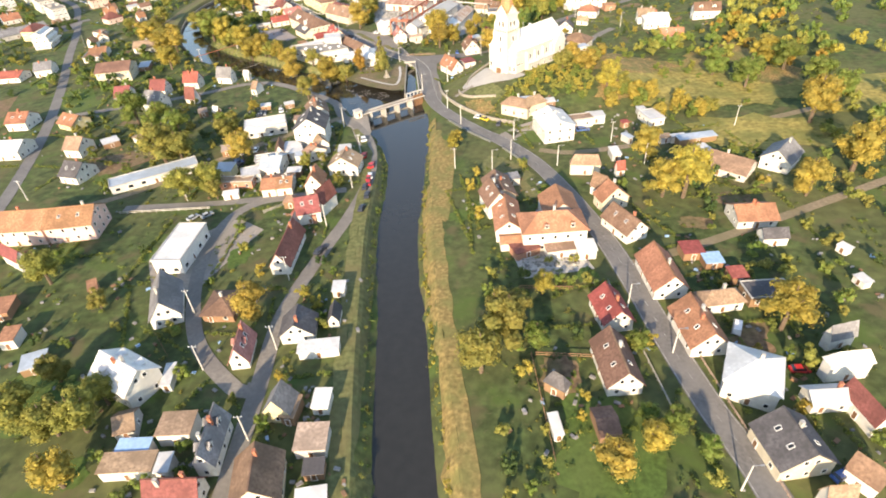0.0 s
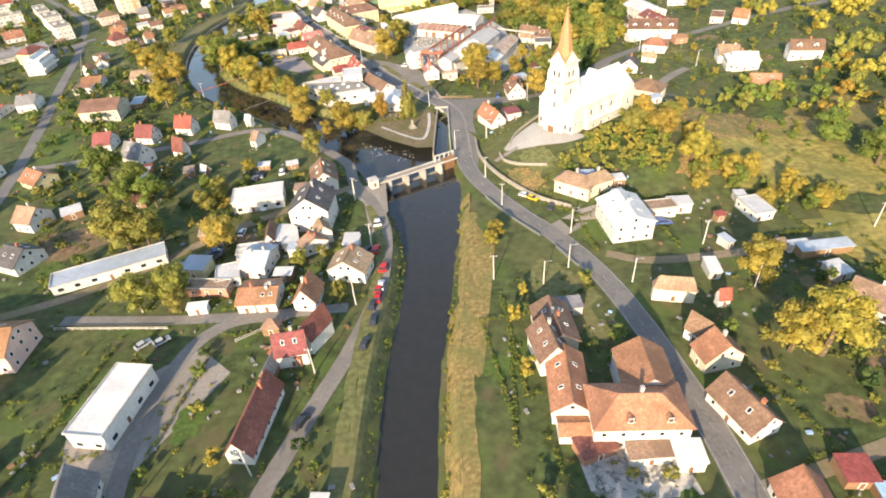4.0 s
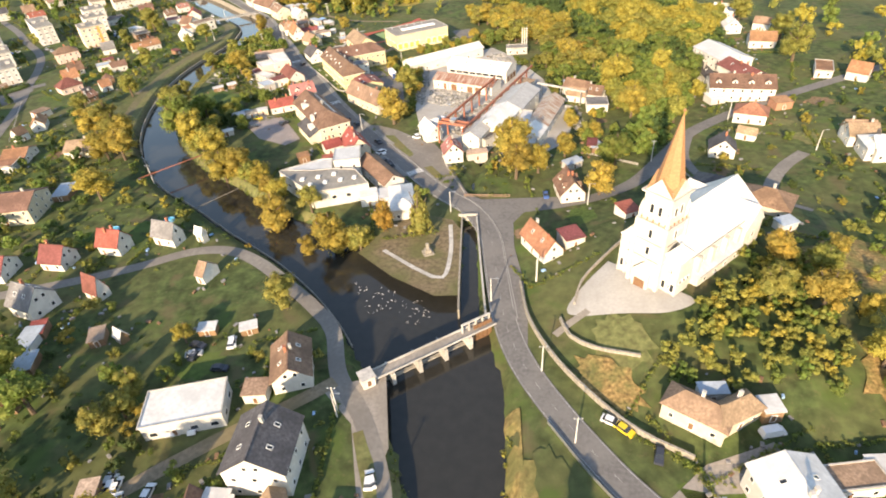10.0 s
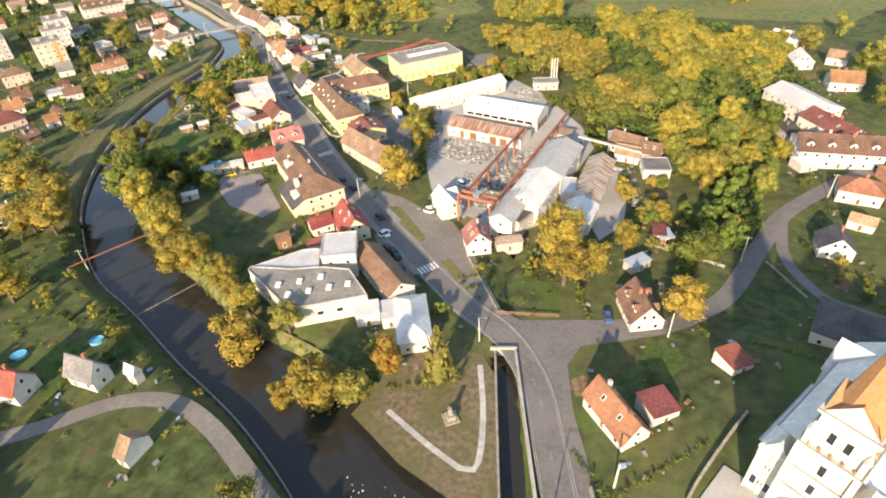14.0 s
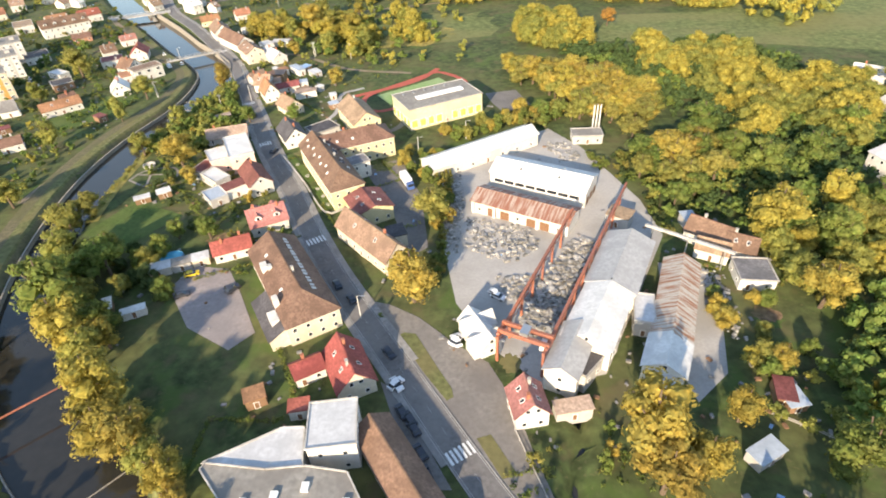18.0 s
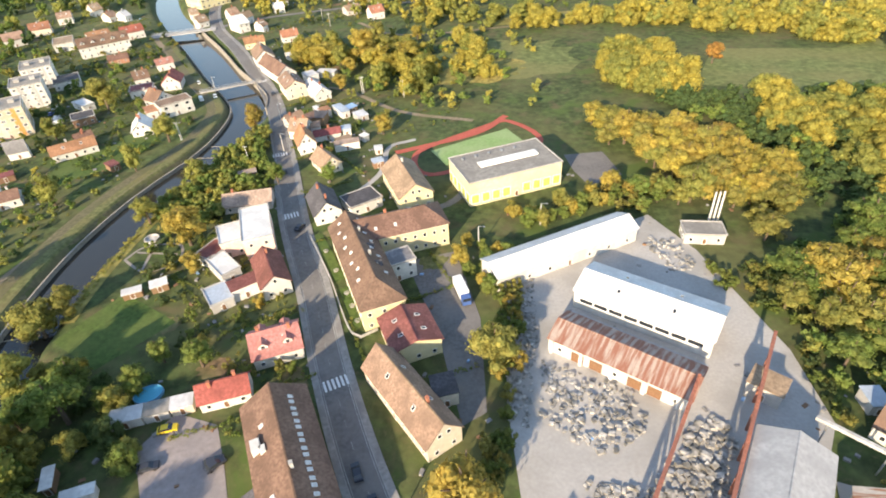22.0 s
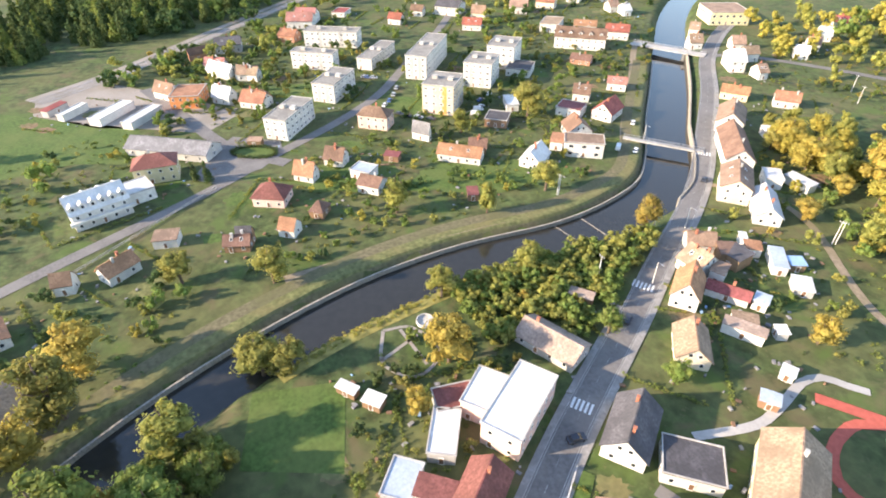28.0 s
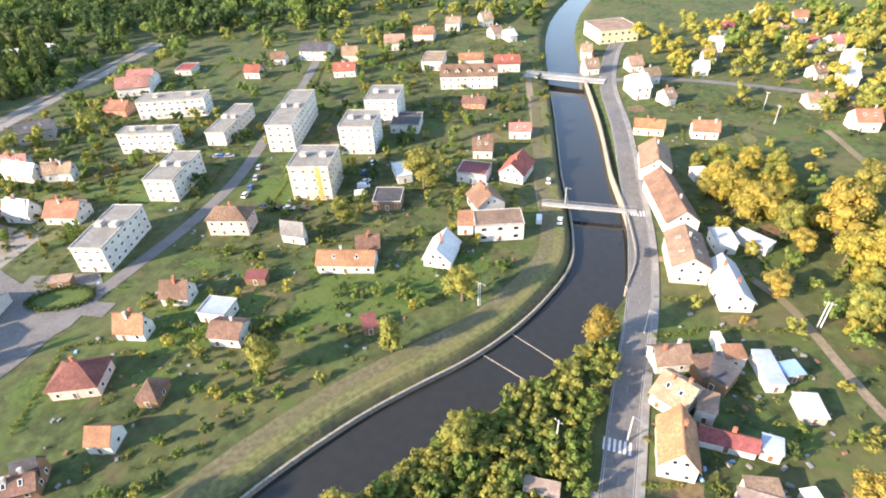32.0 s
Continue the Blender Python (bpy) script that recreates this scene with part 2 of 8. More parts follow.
def streaks(name, pale, rust, low, high):
    """Sheet metal with rust that runs down the slope."""
    surface(name, pale, 0.75, 0.12, 1.5, 0.3, 0.3)
    n, l = MATS[name].node_tree.nodes, MATS[name].node_tree.links
    b = n["Principled BSDF"]
    src = b.inputs["Base Color"].links[0].from_socket
    co, mp, ns, rp, mx = n.new("ShaderNodeTexCoord"), n.new("ShaderNodeMapping"), n.new("ShaderNodeTexNoise"), n.new("ShaderNodeValToRGB"), n.new("ShaderNodeMix")
    mp.inputs["Scale"].default_value = (1.5, 0.16, 0.16)
    ns.inputs["Scale"].default_value, ns.inputs["Detail"].default_value = 0.9, 6
    rp.color_ramp.elements[0].position, rp.color_ramp.elements[1].position = low, high
    mx.data_type = "RGBA"
    mx.inputs["B"].default_value = (*rust, 1)
    l.new(co.outputs["Object"], mp.inputs["Vector"]), l.new(mp.outputs["Vector"], ns.inputs["Vector"]), l.new(ns.outputs["Fac"], rp.inputs["Fac"])
    l.new(rp.outputs["Color"], mx.inputs["Factor"]), l.new(src, mx.inputs["A"]), l.new(mx.outputs["Result"], b.inputs["Base Color"])


streaks("roof_streaky", (0.46, 0.41, 0.35), (0.3, 0.15, 0.09), 0.46, 0.6)
streaks("roof_ribbed", (0.36, 0.29, 0.245), (0.24, 0.11, 0.075), 0.4, 0.56)


# ---- land ----
def step(v, a, b):
    u = min(1.0, max(0.0, (v - a) / (b - a)))
    return u * u * (3 - 2 * u)


def relief(x, y):
    """Lie of the land without the river."""
    z = -1.5 * step(y, 120, 300)
    z += 7.5 * (1 - step(math.hypot(x - 62, y - 268), 22, 62))
    z += 7 * step(x, 75, 220) * (1 - step(y, 420, 560))
    return z


def smooth_line(pts, gap):
    """A Catmull-Rom line through the points, sampled about every gap metres; also carries further columns such as width."""
    p = [np.array(q, float) for q in pts]
    p = [2 * p[0] - p[1]] + p + [2 * p[-1] - p[-2]]
    out = []
    for i in range(1, len(p) - 2):
        a, b, c, d = p[i - 1:i + 3]
        n = max(2, int(np.linalg.norm((c - b)[:2]) / gap))
        for k in range(n):
            u = k / n
            out.append(0.5 * (2 * b + (c - a) * u + (2 * a - 5 * b + 4 * c - d) * u * u + (3 * b - a - 3 * c + d) * u ** 3))
    out.append(p[-2])
    return np.array(out)


WATER = -4.6
# river: middle and width of the water
RIVER = smooth_line([(-8, -80, 13), (-9, 0, 14), (-10.7, 58, 14.3), (-12.2, 83, 14.3), (-13.2, 110, 14), (-14, 150, 14), (-12, 193, 15), (-13.5, 215, 20), (-18, 240, 29), (-27, 262, 33), (-45, 281, 26), (-66, 298, 20),
                     (-86, 312, 17), (-108, 331, 17), (-130, 349, 17), (-152, 378, 15), (-165, 405, 13), (-173, 436, 13.5), (-176, 465, 15), (-175, 495, 14), (-169, 525, 14), (-168, 550, 15),
                     (-173, 578, 17), (-190, 602, 17), (-208, 622, 17), (-240, 662, 18), (-290, 722, 17), (-335, 780, 17), (-372, 845, 17), (-420, 960, 17)], 4)
CANAL = smooth_line([(-9.6, 258, 6.2), (-10, 275, 5.6), (-10.4, 306, 3.8)], 4)
BROOK = smooth_line([(-9, 321, 3.0), (-9, 333, 3.0), (-6, 347, 3), (-4, 360, 3)], 4)


def river_sink(x, y):
    """How far the ground falls below its lie, by the distance to the water."""
    best = 0.0
    for line, deep, side in ((RIVER, 5.2, 3.4), (CANAL, 5.0, 0.9), (BROOK, 3.4, 1.2)):
        dx, dy = line[:, 0] - x, line[:, 1] - y
        i = int(np.argmin(dx * dx + dy * dy))
        d = math.hypot(dx[i], dy[i]) - line[i, 2] / 2 - 0.7
        if d < side:
            best = max(best, deep * (1 - step(d, -1.5, side)))
    return best


def land(x, y):
    return relief(x, y) - river_sink(x, y)


def mesh_object(name, verts, faces, mat, parent=None):
    me = bpy.data.meshes.new(name)
    me.from_pydata(verts, [], faces)
    me.update()
    for k in (mat if isinstance(mat, (list, tuple)) else [mat]):
        me.materials.append(MATS[k])
    ob = new(name, me)
    ob.parent = parent
    return ob


def make_ground():
    xs = np.concatenate([[-4500, -2500, -1500, -1000, -800], np.arange(-681, 360, 3.0), [420, 520, 700, 1000, 1500, 2500, 4500]])
    ys = np.concatenate([[-4500, -2500, -1200, -600, -300, -150], np.arange(-60, 960, 3.0), [1000, 1100, 1300, 1600, 2200, 3200, 4500]])
    verts = [(x, y, land(x, y)) for y in ys for x in xs]
    w = len(xs)
    faces = [(j * w + i, j * w + i + 1, (j + 1) * w + i + 1, (j + 1) * w + i) for j in range(len(ys) - 1) for i in range(w - 1)]
    ob = mesh_object("ground", verts, faces, "grass")
    for p in ob.data.polygons:
        p.use_smooth = True
    tagged(ob, "rough green and yellowing valley grassland", "ground", kind="structure")


def ribbon(name, pts, width, mat, lift=0.1, label="", category="", kind="structure", offset=0.0, parent=None, gap=3.0, flat=None, thick=0.0, across=1):
    """A strip along a line, draped over the land."""
    line = smooth_line(pts, gap) if gap else np.array(pts, float)
    verts, faces = [], []
    n = across + 1
    for i, p in enumerate(line):
        d = line[min(i + 1, len(line) - 1)][:2] - line[max(i - 1, 0)][:2]
        d /= np.linalg.norm(d) or 1
        w = p[2] if len(p) > 2 else width
        for k in range(n):
            s = offset + w * (0.5 - k / across)
            x, y = p[0] - d[1] * s, p[1] + d[0] * s
            verts.append((x, y, (relief(x, y) if flat is None else flat) + lift))
        if i:
            for k in range(across):
                a, b = (i - 1) * n + k, i * n + k
                faces.append((a, a + 1, b + 1, b))
    if thick:
        m = len(verts)
        verts += [(x, y, z - thick) for x, y, z in verts]
        for i in range(1, len(line)):
            a, b = (i - 1) * n, i * n
            faces += [(a, b, b + m, a + m), (a + across, a + across + m, b + across + m, b + across)]
        e = (len(line) - 1) * n
        faces += [(0, m, m + across, across), (e, e + across, e + across + m, e + m)]
    ob = mesh_object(name, verts, faces, mat, parent)
    if label:
        tagged(ob, label, category, kind=kind)
    return ob


def patch(name, corners, mat, label, category="ground", lift=0.06, kind="structure", cell=6.0):
    """A piece of ground with its own cover, draped over the land."""
    bm = bmesh.new()
    bm.faces.new([bm.verts.new((x, y, 0)) for x, y in corners])
    for axis in (0, 1):
        vals = [c[axis] for c in corners]
        v = math.floor(min(vals) / cell) * cell + cell
        while v < max(vals):
            co, no = [0, 0, 0], [0, 0, 0]
            co[axis], no[axis] = v, 1
            bmesh.ops.bisect_plane(bm, geom=bm.verts[:] + bm.edges[:] + bm.faces[:], plane_co=co, plane_no=no)
            v += cell
    for v in bm.verts:
        v.co.z = relief(v.co.x, v.co.y) + lift
    bmesh.ops.recalc_face_normals(bm, faces=bm.faces)
    if bm.faces and sum(f.normal.z for f in bm.faces) < 0:
        bmesh.ops.reverse_faces(bm, faces=bm.faces)
    me = bpy.data.meshes.new(name)
    bm.to_mesh(me), bm.free()
    me.materials.append(MATS[mat])
    return tagged(new(name, me), label, category, kind=kind)


# ---- builders ----
def part(name, bm, material, parent, label=""):
    me = bpy.data.meshes.new(name)
    bm.to_mesh(me), bm.free()
    for k in (material if isinstance(material, (list, tuple)) else [material]):
        me.materials.append(MATS[k])
    ob = new(name, me)
    ob.parent = parent
    if label:
        ob["label"] = label
    return ob


def box(bm, x0, y0, z0, x1, y1, z1, index=0):
    v = [bm.verts.new(c) for c in ((x0, y0, z0), (x1, y0, z0), (x1, y1, z0), (x0, y1, z0), (x0, y0, z1), (x1, y0, z1), (x1, y1, z1), (x0, y1, z1))]
    for f in ((3, 2, 1, 0), (4, 5, 6, 7), (0, 1, 5, 4), (1, 2, 6, 5), (2, 3, 7, 6), (3, 0, 4, 7)):
        bm.faces.new([v[i] for i in f]).material_index = index
    return v


def boxed(name, mat, parent, *c, label=""):
    bm = bmesh.new()
    box(bm, *c)
    return part(name, bm, mat, parent, label)


def base_empty(name, x, y, rot, z=None):
    ob = new(name)
    ob.empty_display_size = 0.5
    ob.matrix_basis = pose(x, y, land(x, y) if z is None else z, 0, 0, rot)
    return ob


def share(ob, parent, m, name=None):
    """Another object on the same mesh, as a part of parent."""
    o = bpy.data.objects.new(name or ob.name.split(".")[0], ob.data)
    scene.collection.objects.link(o)
    o.parent = parent
    o.matrix_basis = m
    return o


def inset_mesh(name, w, h, deep, frame_w, mats, lying=False):
    """A frame with its pane set back, as one closed piece; it stands on z = 0 and faces +y (or lies and faces +z)."""
    bm = bmesh.new()
    o = [(-w / 2, 0), (w / 2, 0), (w / 2, h), (-w / 2, h)]
    i = [(-w / 2 + frame_w, frame_w), (w / 2 - frame_w, frame_w), (w / 2 - frame_w, h - frame_w), (-w / 2 + frame_w, h - frame_w)]
    put = (lambda p, d: (p[0], p[1] - h / 2, d)) if lying else (lambda p, d: (-p[0], d, p[1]))
    rings = [[bm.verts.new(put(p, d)) for p in q] for q, d in ((o, -0.05), (o, deep), (i, deep), (i, deep - 0.06))]
    for a, b in zip(rings, rings[1:]):
        for k in range(4):
            bm.faces.new((a[k], a[(k + 1) % 4], b[(k + 1) % 4], b[k]))
    bm.faces.new(rings[3]).material_index = 1
    bm.faces.new(rings[0][::-1])
    me = bpy.data.meshes.new(name)
    bm.to_mesh(me), bm.free()
    for k in mats:
        me.materials.append(MATS[k])
    return me


FG = ("window_frame", "glass_dark")
WINDOWS = {"small": inset_mesh("window", 1.05, 1.3, 0.1, 0.1, FG), "wide": inset_mesh("window", 1.8, 1.45, 0.1, 0.1, FG), "panel": inset_mesh("window", 1.8, 1.4, 0.1, 0.16, ("window_frame", "glass_grey")), "tall": inset_mesh("window", 1.2, 2.6, 0.12, 0.14, FG),
           "strip": inset_mesh("window", 3.6, 1.5, 0.1, 0.12, FG), "door": inset_mesh("door", 1.2, 2.15, 0.12, 0.12, ("window_frame", "door_wood")),
           "gate": inset_mesh("gate", 3.2, 3.2, 0.12, 0.12, ("steel", "door_wood")), "skylight": inset_mesh("skylight", 0.9, 1.3, 0.1, 0.1, FG, True)}


surface("glazing_yellow", (0.5, 0.52, 0.13), 0.25, 0.2, 0.5, bump=0, spec=0.5)
WINDOWS["glazing"] = inset_mesh("window", 3.0, 3.6, 0.12, 0.22, ("window_frame", "glazing_yellow"))


def opening(kind, parent, x, y, z, turn, name="window"):
    o = bpy.data.objects.new(name, WINDOWS[kind])
    scene.collection.objects.link(o)
    o.parent = parent
    o.matrix_basis = pose(x, y, z, 0, 0, turn)
    return o


def wall_windows(parent, L, W, H, kind="small", gap=3.2, storeys=None, sides="nsew", door=True):
    """Windows in even rows on the four walls of a block L by W; turn 0 faces +y."""
    n = storeys or max(1, int((H - 0.4) / 2.7))
    for s in range(n):
        z = 0.95 + s * (H / n if n > 1 else 2.8)
        for side, length, turn, put in (("n", L, 0, lambda d: (d, W / 2)), ("s", L, 180, lambda d: (-d, -W / 2)), ("e", W, -90, lambda d: (L / 2, -d)), ("w", W, 90, lambda d: (-L / 2, d))):
            if side not in sides or length < 2.4:
                continue
            k = max(1, int(length / gap))
            for i in range(k):
                d = (i + 0.5) * length / k - length / 2
                x, y = put(d)
                if door and s == 0 and side == "s" and i == k // 2:
                    opening("door", parent, x, y, 0.0, turn, "door")
                else:
                    opening(kind, parent, x, y, z, turn)


def roof_gable(L, W, H, rise, over, thick=0.22, mid=0.0):
    """Two slabs that meet at the ridge."""
    bm = bmesh.new()
    s = rise / (W / 2)
    lx, ly = L / 2 + over * 0.7, W / 2 + over
    ze = H - s * over
    for sg in (-1, 1):
        a = [(-lx, sg * ly, ze), (lx, sg * ly, ze), (lx, 0, H + rise), (-lx, 0, H + rise)]
        lo, hi = [bm.verts.new(p) for p in a], [bm.verts.new((p[0], p[1], p[2] + thick)) for p in a]
        if sg > 0:
            lo.reverse(), hi.reverse()
        bm.faces.new(hi), bm.faces.new(lo[::-1])
        for i in range(4):
            bm.faces.new((lo[i], lo[(i + 1) % 4], hi[(i + 1) % 4], hi[i]))
    return bm


def roof_hip(L, W, H, rise, over, ridge=None, thick=0.2):
    bm = bmesh.new()
    lx, ly = L / 2 + over, W / 2 + over
    r = max(0.05, (L - W) / 2 if ridge is None else ridge / 2)
    for dz, flip in ((0, True), (thick, False)):
        e = [bm.verts.new((sx * lx, sy * ly, H + dz)) for sx, sy in ((-1, -1), (1, -1), (1, 1), (-1, 1))]
        a, b = bm.verts.new((-r, 0, H + rise + dz)), bm.verts.new((r, 0, H + rise + dz))
        fs = [(e[0], e[1], b, a), (e[1], e[2], b), (e[2], e[3], a, b), (e[3], e[0], a)]
        for f in fs:
            bm.faces.new(f[::-1] if flip else f)
        if not flip:
            for i in range(4):
                bm.faces.new((first[i], first[(i + 1) % 4], e[(i + 1) % 4], e[i]))
        first = e
    return bm


def block_walls(L, W, H, rise=0.0):
    bm = bmesh.new()
    lo = [bm.verts.new((sx * L / 2, sy * W / 2, -1.2)) for sx, sy in ((-1, -1), (1, -1), (1, 1), (-1, 1))]
    hi = [bm.verts.new((v.co.x, v.co.y, H)) for v in lo]
    bm.faces.new(lo[::-1])
    if rise:
        a, b = bm.verts.new((-L / 2, 0, H + rise)), bm.verts.new((L / 2, 0, H + rise))
        for f in ((lo[0], lo[1], hi[1], hi[0]), (lo[2], lo[3], hi[3], hi[2]), (lo[1], lo[2], hi[2], b, hi[1]), (lo[3], lo[0], hi[0], a, hi[3]), (hi[0], hi[1], b, a), (hi[2], hi[3], a, b)):
            bm.faces.new(f)
    else:
        for i in range(4):
            bm.faces.new((lo[i], lo[(i + 1) % 4], hi[(i + 1) % 4], hi[i]))
        bm.faces.new(hi)
    return bm


def chimney(parent, x, y, z, h=1.3):
    bm = bmesh.new()
    box(bm, x - 0.35, y - 0.3, z - 1.2, x + 0.35, y + 0.3, z + h)
    box(bm, x - 0.42, y - 0.37, z + h, x + 0.42, y + 0.37, z + h + 0.15)
    part("chimney", bm, random.choice(("brick_red", "concrete")), parent)


def dormer(parent, x, y, z, turn, roof, wall, w=2.2, depth=2.6, h=1.3):
    """A small gabled dormer that looks out of a roof slope; its front stands at (x, y)."""
    d = new("dormer")
    d.parent, d.matrix_basis = parent, pose(x, y, z, 0, 0, turn)
    bm = bmesh.new()
    for p in [[(-w / 2, 0, 0), (w / 2, 0, 0), (w / 2, 0, h), (0, 0, h + w * 0.35), (-w / 2, 0, h)]]:
        f = [bm.verts.new(c) for c in p]
        k = [bm.verts.new((c[0], -depth, c[2])) for c in p]
        bm.faces.new(f[::-1]), bm.faces.new(k)
        for i in range(5):
            bm.faces.new((f[i], f[(i + 1) % 5], k[(i + 1) % 5], k[i]))
    bmesh.ops.recalc_face_normals(bm, faces=bm.faces)
    part("dormer_wall", bm, wall, d)
    bm = bmesh.new()
    for sg in (-1, 1):
        lo = [(sg * (w / 2 + 0.2), 0.25, h - 0.12), (0, 0.25, h + w * 0.35 + 0.03), (0, -depth, h + w * 0.35 + 0.03), (sg * (w / 2 + 0.2), -depth, h - 0.12)]
        a, b = [bm.verts.new(c) for c in lo], [bm.verts.new((c[0], c[1], c[2] + 0.14)) for c in lo]
        bm.faces.new(a), bm.faces.new(b)
        for i in range(4):
            bm.faces.new((a[i], a[(i + 1) % 4], b[(i + 1) % 4], b[i]))
    bmesh.ops.recalc_face_normals(bm, faces=bm.faces)
    part("dormer_roof", bm, roof, d)
    opening("small", d, 0, 0, 0.15, 0)


ROOF_WORDS = {"red": "bright red tiled", "orange": "orange-red tiled", "brown": "weathered brown tiled", "darkred": "dark red-brown", "grey": "grey slate", "dark": "dark grey", "tan": "pale sunlit tan",
              "pink": "faded pink-red", "rust": "rusty sheet", "white": "pale white sheet", "lightgrey": "light grey sheet", "blue": "blue sheet", "green": "dark green", "bluegrey": "blue-grey sheet", "zinc": "dull grey sheet", "streaky": "rust-streaked pale sheet", "ribbed": "rusty red ribbed"}
WALL_WORDS = {"white": "white rendered", "cream": "cream rendered", "yellow": "yellow rendered", "pink": "pinkish rendered", "greywall": "grey rendered", "wood": "brown timber", "beige": "beige rendered",
              "brickwall": "red brick", "orangewall": "orange painted"}


TAKEN = []
dormer_count = [0]


def house(x, y, rot, L, W, H, rise, roof, wall, flags=""):
    """A pitched-roof building whose ridge runs along its own x."""
    TAKEN.append((x, y, rot, L, W, H))
    small = L * W < 34 or H < 2.5
    name = "shed" if small else "house"
    hip = "hip" in flags
    ob = base_empty(name, x, y, rot)
    tagged(ob, "%s %s with a %s %sroof" % (WALL_WORDS[wall], "garden shed" if small else "village house", ROOF_WORDS[roof], "hipped " if hip else "gable "), "shed" if small else "house")
    over = 0.3 if small else 0.55
    part("wall", block_walls(L, W, H, 0 if hip else rise - 0.05), "wall_" + wall, ob)
    rm = "roof_" + roof
    part("roof", roof_hip(L, W, H, rise, over, thick=0.18) if hip else roof_gable(L, W, H, rise, over), rm, ob)
    if not hip and not small:
        boxed("ridge_cap", "roof_" + roof, ob, -L / 2 - 0.35, -0.16, H + rise + 0.12, L / 2 + 0.35, 0.16, H + rise + 0.34)
    if small:
        opening("door", ob, 0, -W / 2, 0, 180, "door")
        if L > 3.5:
            opening("small", ob, L / 2, 0, 0.9, -90)
        return ob
    plain = "plain" in flags
    if plain and L > 18:
        ob.name = "industrial_hall"
        tagged(ob, "%s industrial hall with a %s roof" % (WALL_WORDS[wall], ROOF_WORDS[roof]), "hall")
    if "blind" not in flags:
        wall_windows(ob, L, W, H, gap=6.0 if plain else 3.4, kind="small")
    if not hip and rise > 2.4:
        for sx, t in ((L / 2, -90), (-L / 2, 90)):
            if W > 7 and rise > 3:
                opening("small", ob, sx, -1.1, H + 0.55, t), opening("small", ob, sx, 1.1, H + 0.55, t)
            else:
                opening("small", ob, sx, 0, H + 0.5, t)
    rng = random.Random(int(x * 7 + y * 13))
    if "nochim" not in flags:
        cx = rng.uniform(-0.3, 0.3) * L * (0.3 if hip else 1)
        chimney(ob, cx, 0.5, H + rise)
        if rng.random() < 0.35 and not hip:
            chimney(ob, -cx + 0.4, -0.6, H + rise - 0.3)
    if "dorm" in flags and not hip:
        nd = max(1, int(L / 5.5))
        for sg, t in [(s, a) for s, a in ((1, 0), (-1, 180)) for _ in range(nd)]:
            cx = ((dormer_count[0] % nd) + 0.5 - nd / 2) * L / nd
            dormer_count[0] += 1
            dormer(ob, cx, sg * W * 0.36, H + rise * 0.22, t, rm, "wall_" + wall)
    if "sky" in flags or (rng.random() < 0.35 and not hip):
        a = math.degrees(math.atan2(rise, W / 2))
        for sg in (1, -1):
            for k in range(2):
                o = opening("skylight", ob, (k - 0.5) * L * 0.4, sg * W * 0.24, H + rise * 0.52 + 0.24, 0, "skylight")
                o.matrix_basis = pose((k - 0.5) * L * 0.4, sg * W * 0.24, H + rise * 0.52 + 0.22, -sg * a, 0, 0)
    return ob


def prism(name, label, category, corners, H, roof, wall):
    """A flat-roofed building on an uneven plan, with a low rim round its roof."""
    cx, cy = sum(c[0] for c in corners) / len(corners), sum(c[1] for c in corners) / len(corners)
    xs, ys = [c[0] for c in corners], [c[1] for c in corners]
    TAKEN.append((cx, cy, 0, max(xs) - min(xs), max(ys) - min(ys), H))
    ob = tagged(base_empty(name, cx, cy, 0, relief(cx, cy)), label, category)
    n = len(corners)
    for part_name, grow, z0, z1, mat in (("wall", 1.0, -1.2, H, wall), ("roof", 1.012, H, H + 0.14, roof)):
        bm = bmesh.new()
        lo = [bm.verts.new(((x - cx) * grow, (y - cy) * grow, z0)) for x, y in corners]
        hi = [bm.verts.new((v.co.x, v.co.y, z1)) for v in lo]
        bm.faces.new(lo[::-1]), bm.faces.new(hi)
        for i in range(n):
            bm.faces.new((lo[i], lo[(i + 1) % n], hi[(i + 1) % n], hi[i]))
        bmesh.ops.recalc_face_normals(bm, faces=bm.faces)
        part(part_name, bm, mat, ob)
    for i in range(n):
        (x0, y0), (x1, y1) = corners[i], corners[(i + 1) % n]
        L, a = math.hypot(x1 - x0, y1 - y0), math.degrees(math.atan2(y1 - y0, x1 - x0))
        rim = boxed("roof_edge", "concrete", ob, 0.1, -0.12, H + 0.14, L - 0.1, 0.16, H + 0.42)
        rim.matrix_basis = pose(x0 - cx, y0 - cy, 0, 0, 0, a)
        k = max(1, int(L / 4.5))
        for j in range(k):
            u = (j + 0.5) / k
            opening("wide", ob, x0 - cx + (x1 - x0) * u, y0 - cy + (y1 - y0) * u, H * 0.42, a + 180)
    return ob


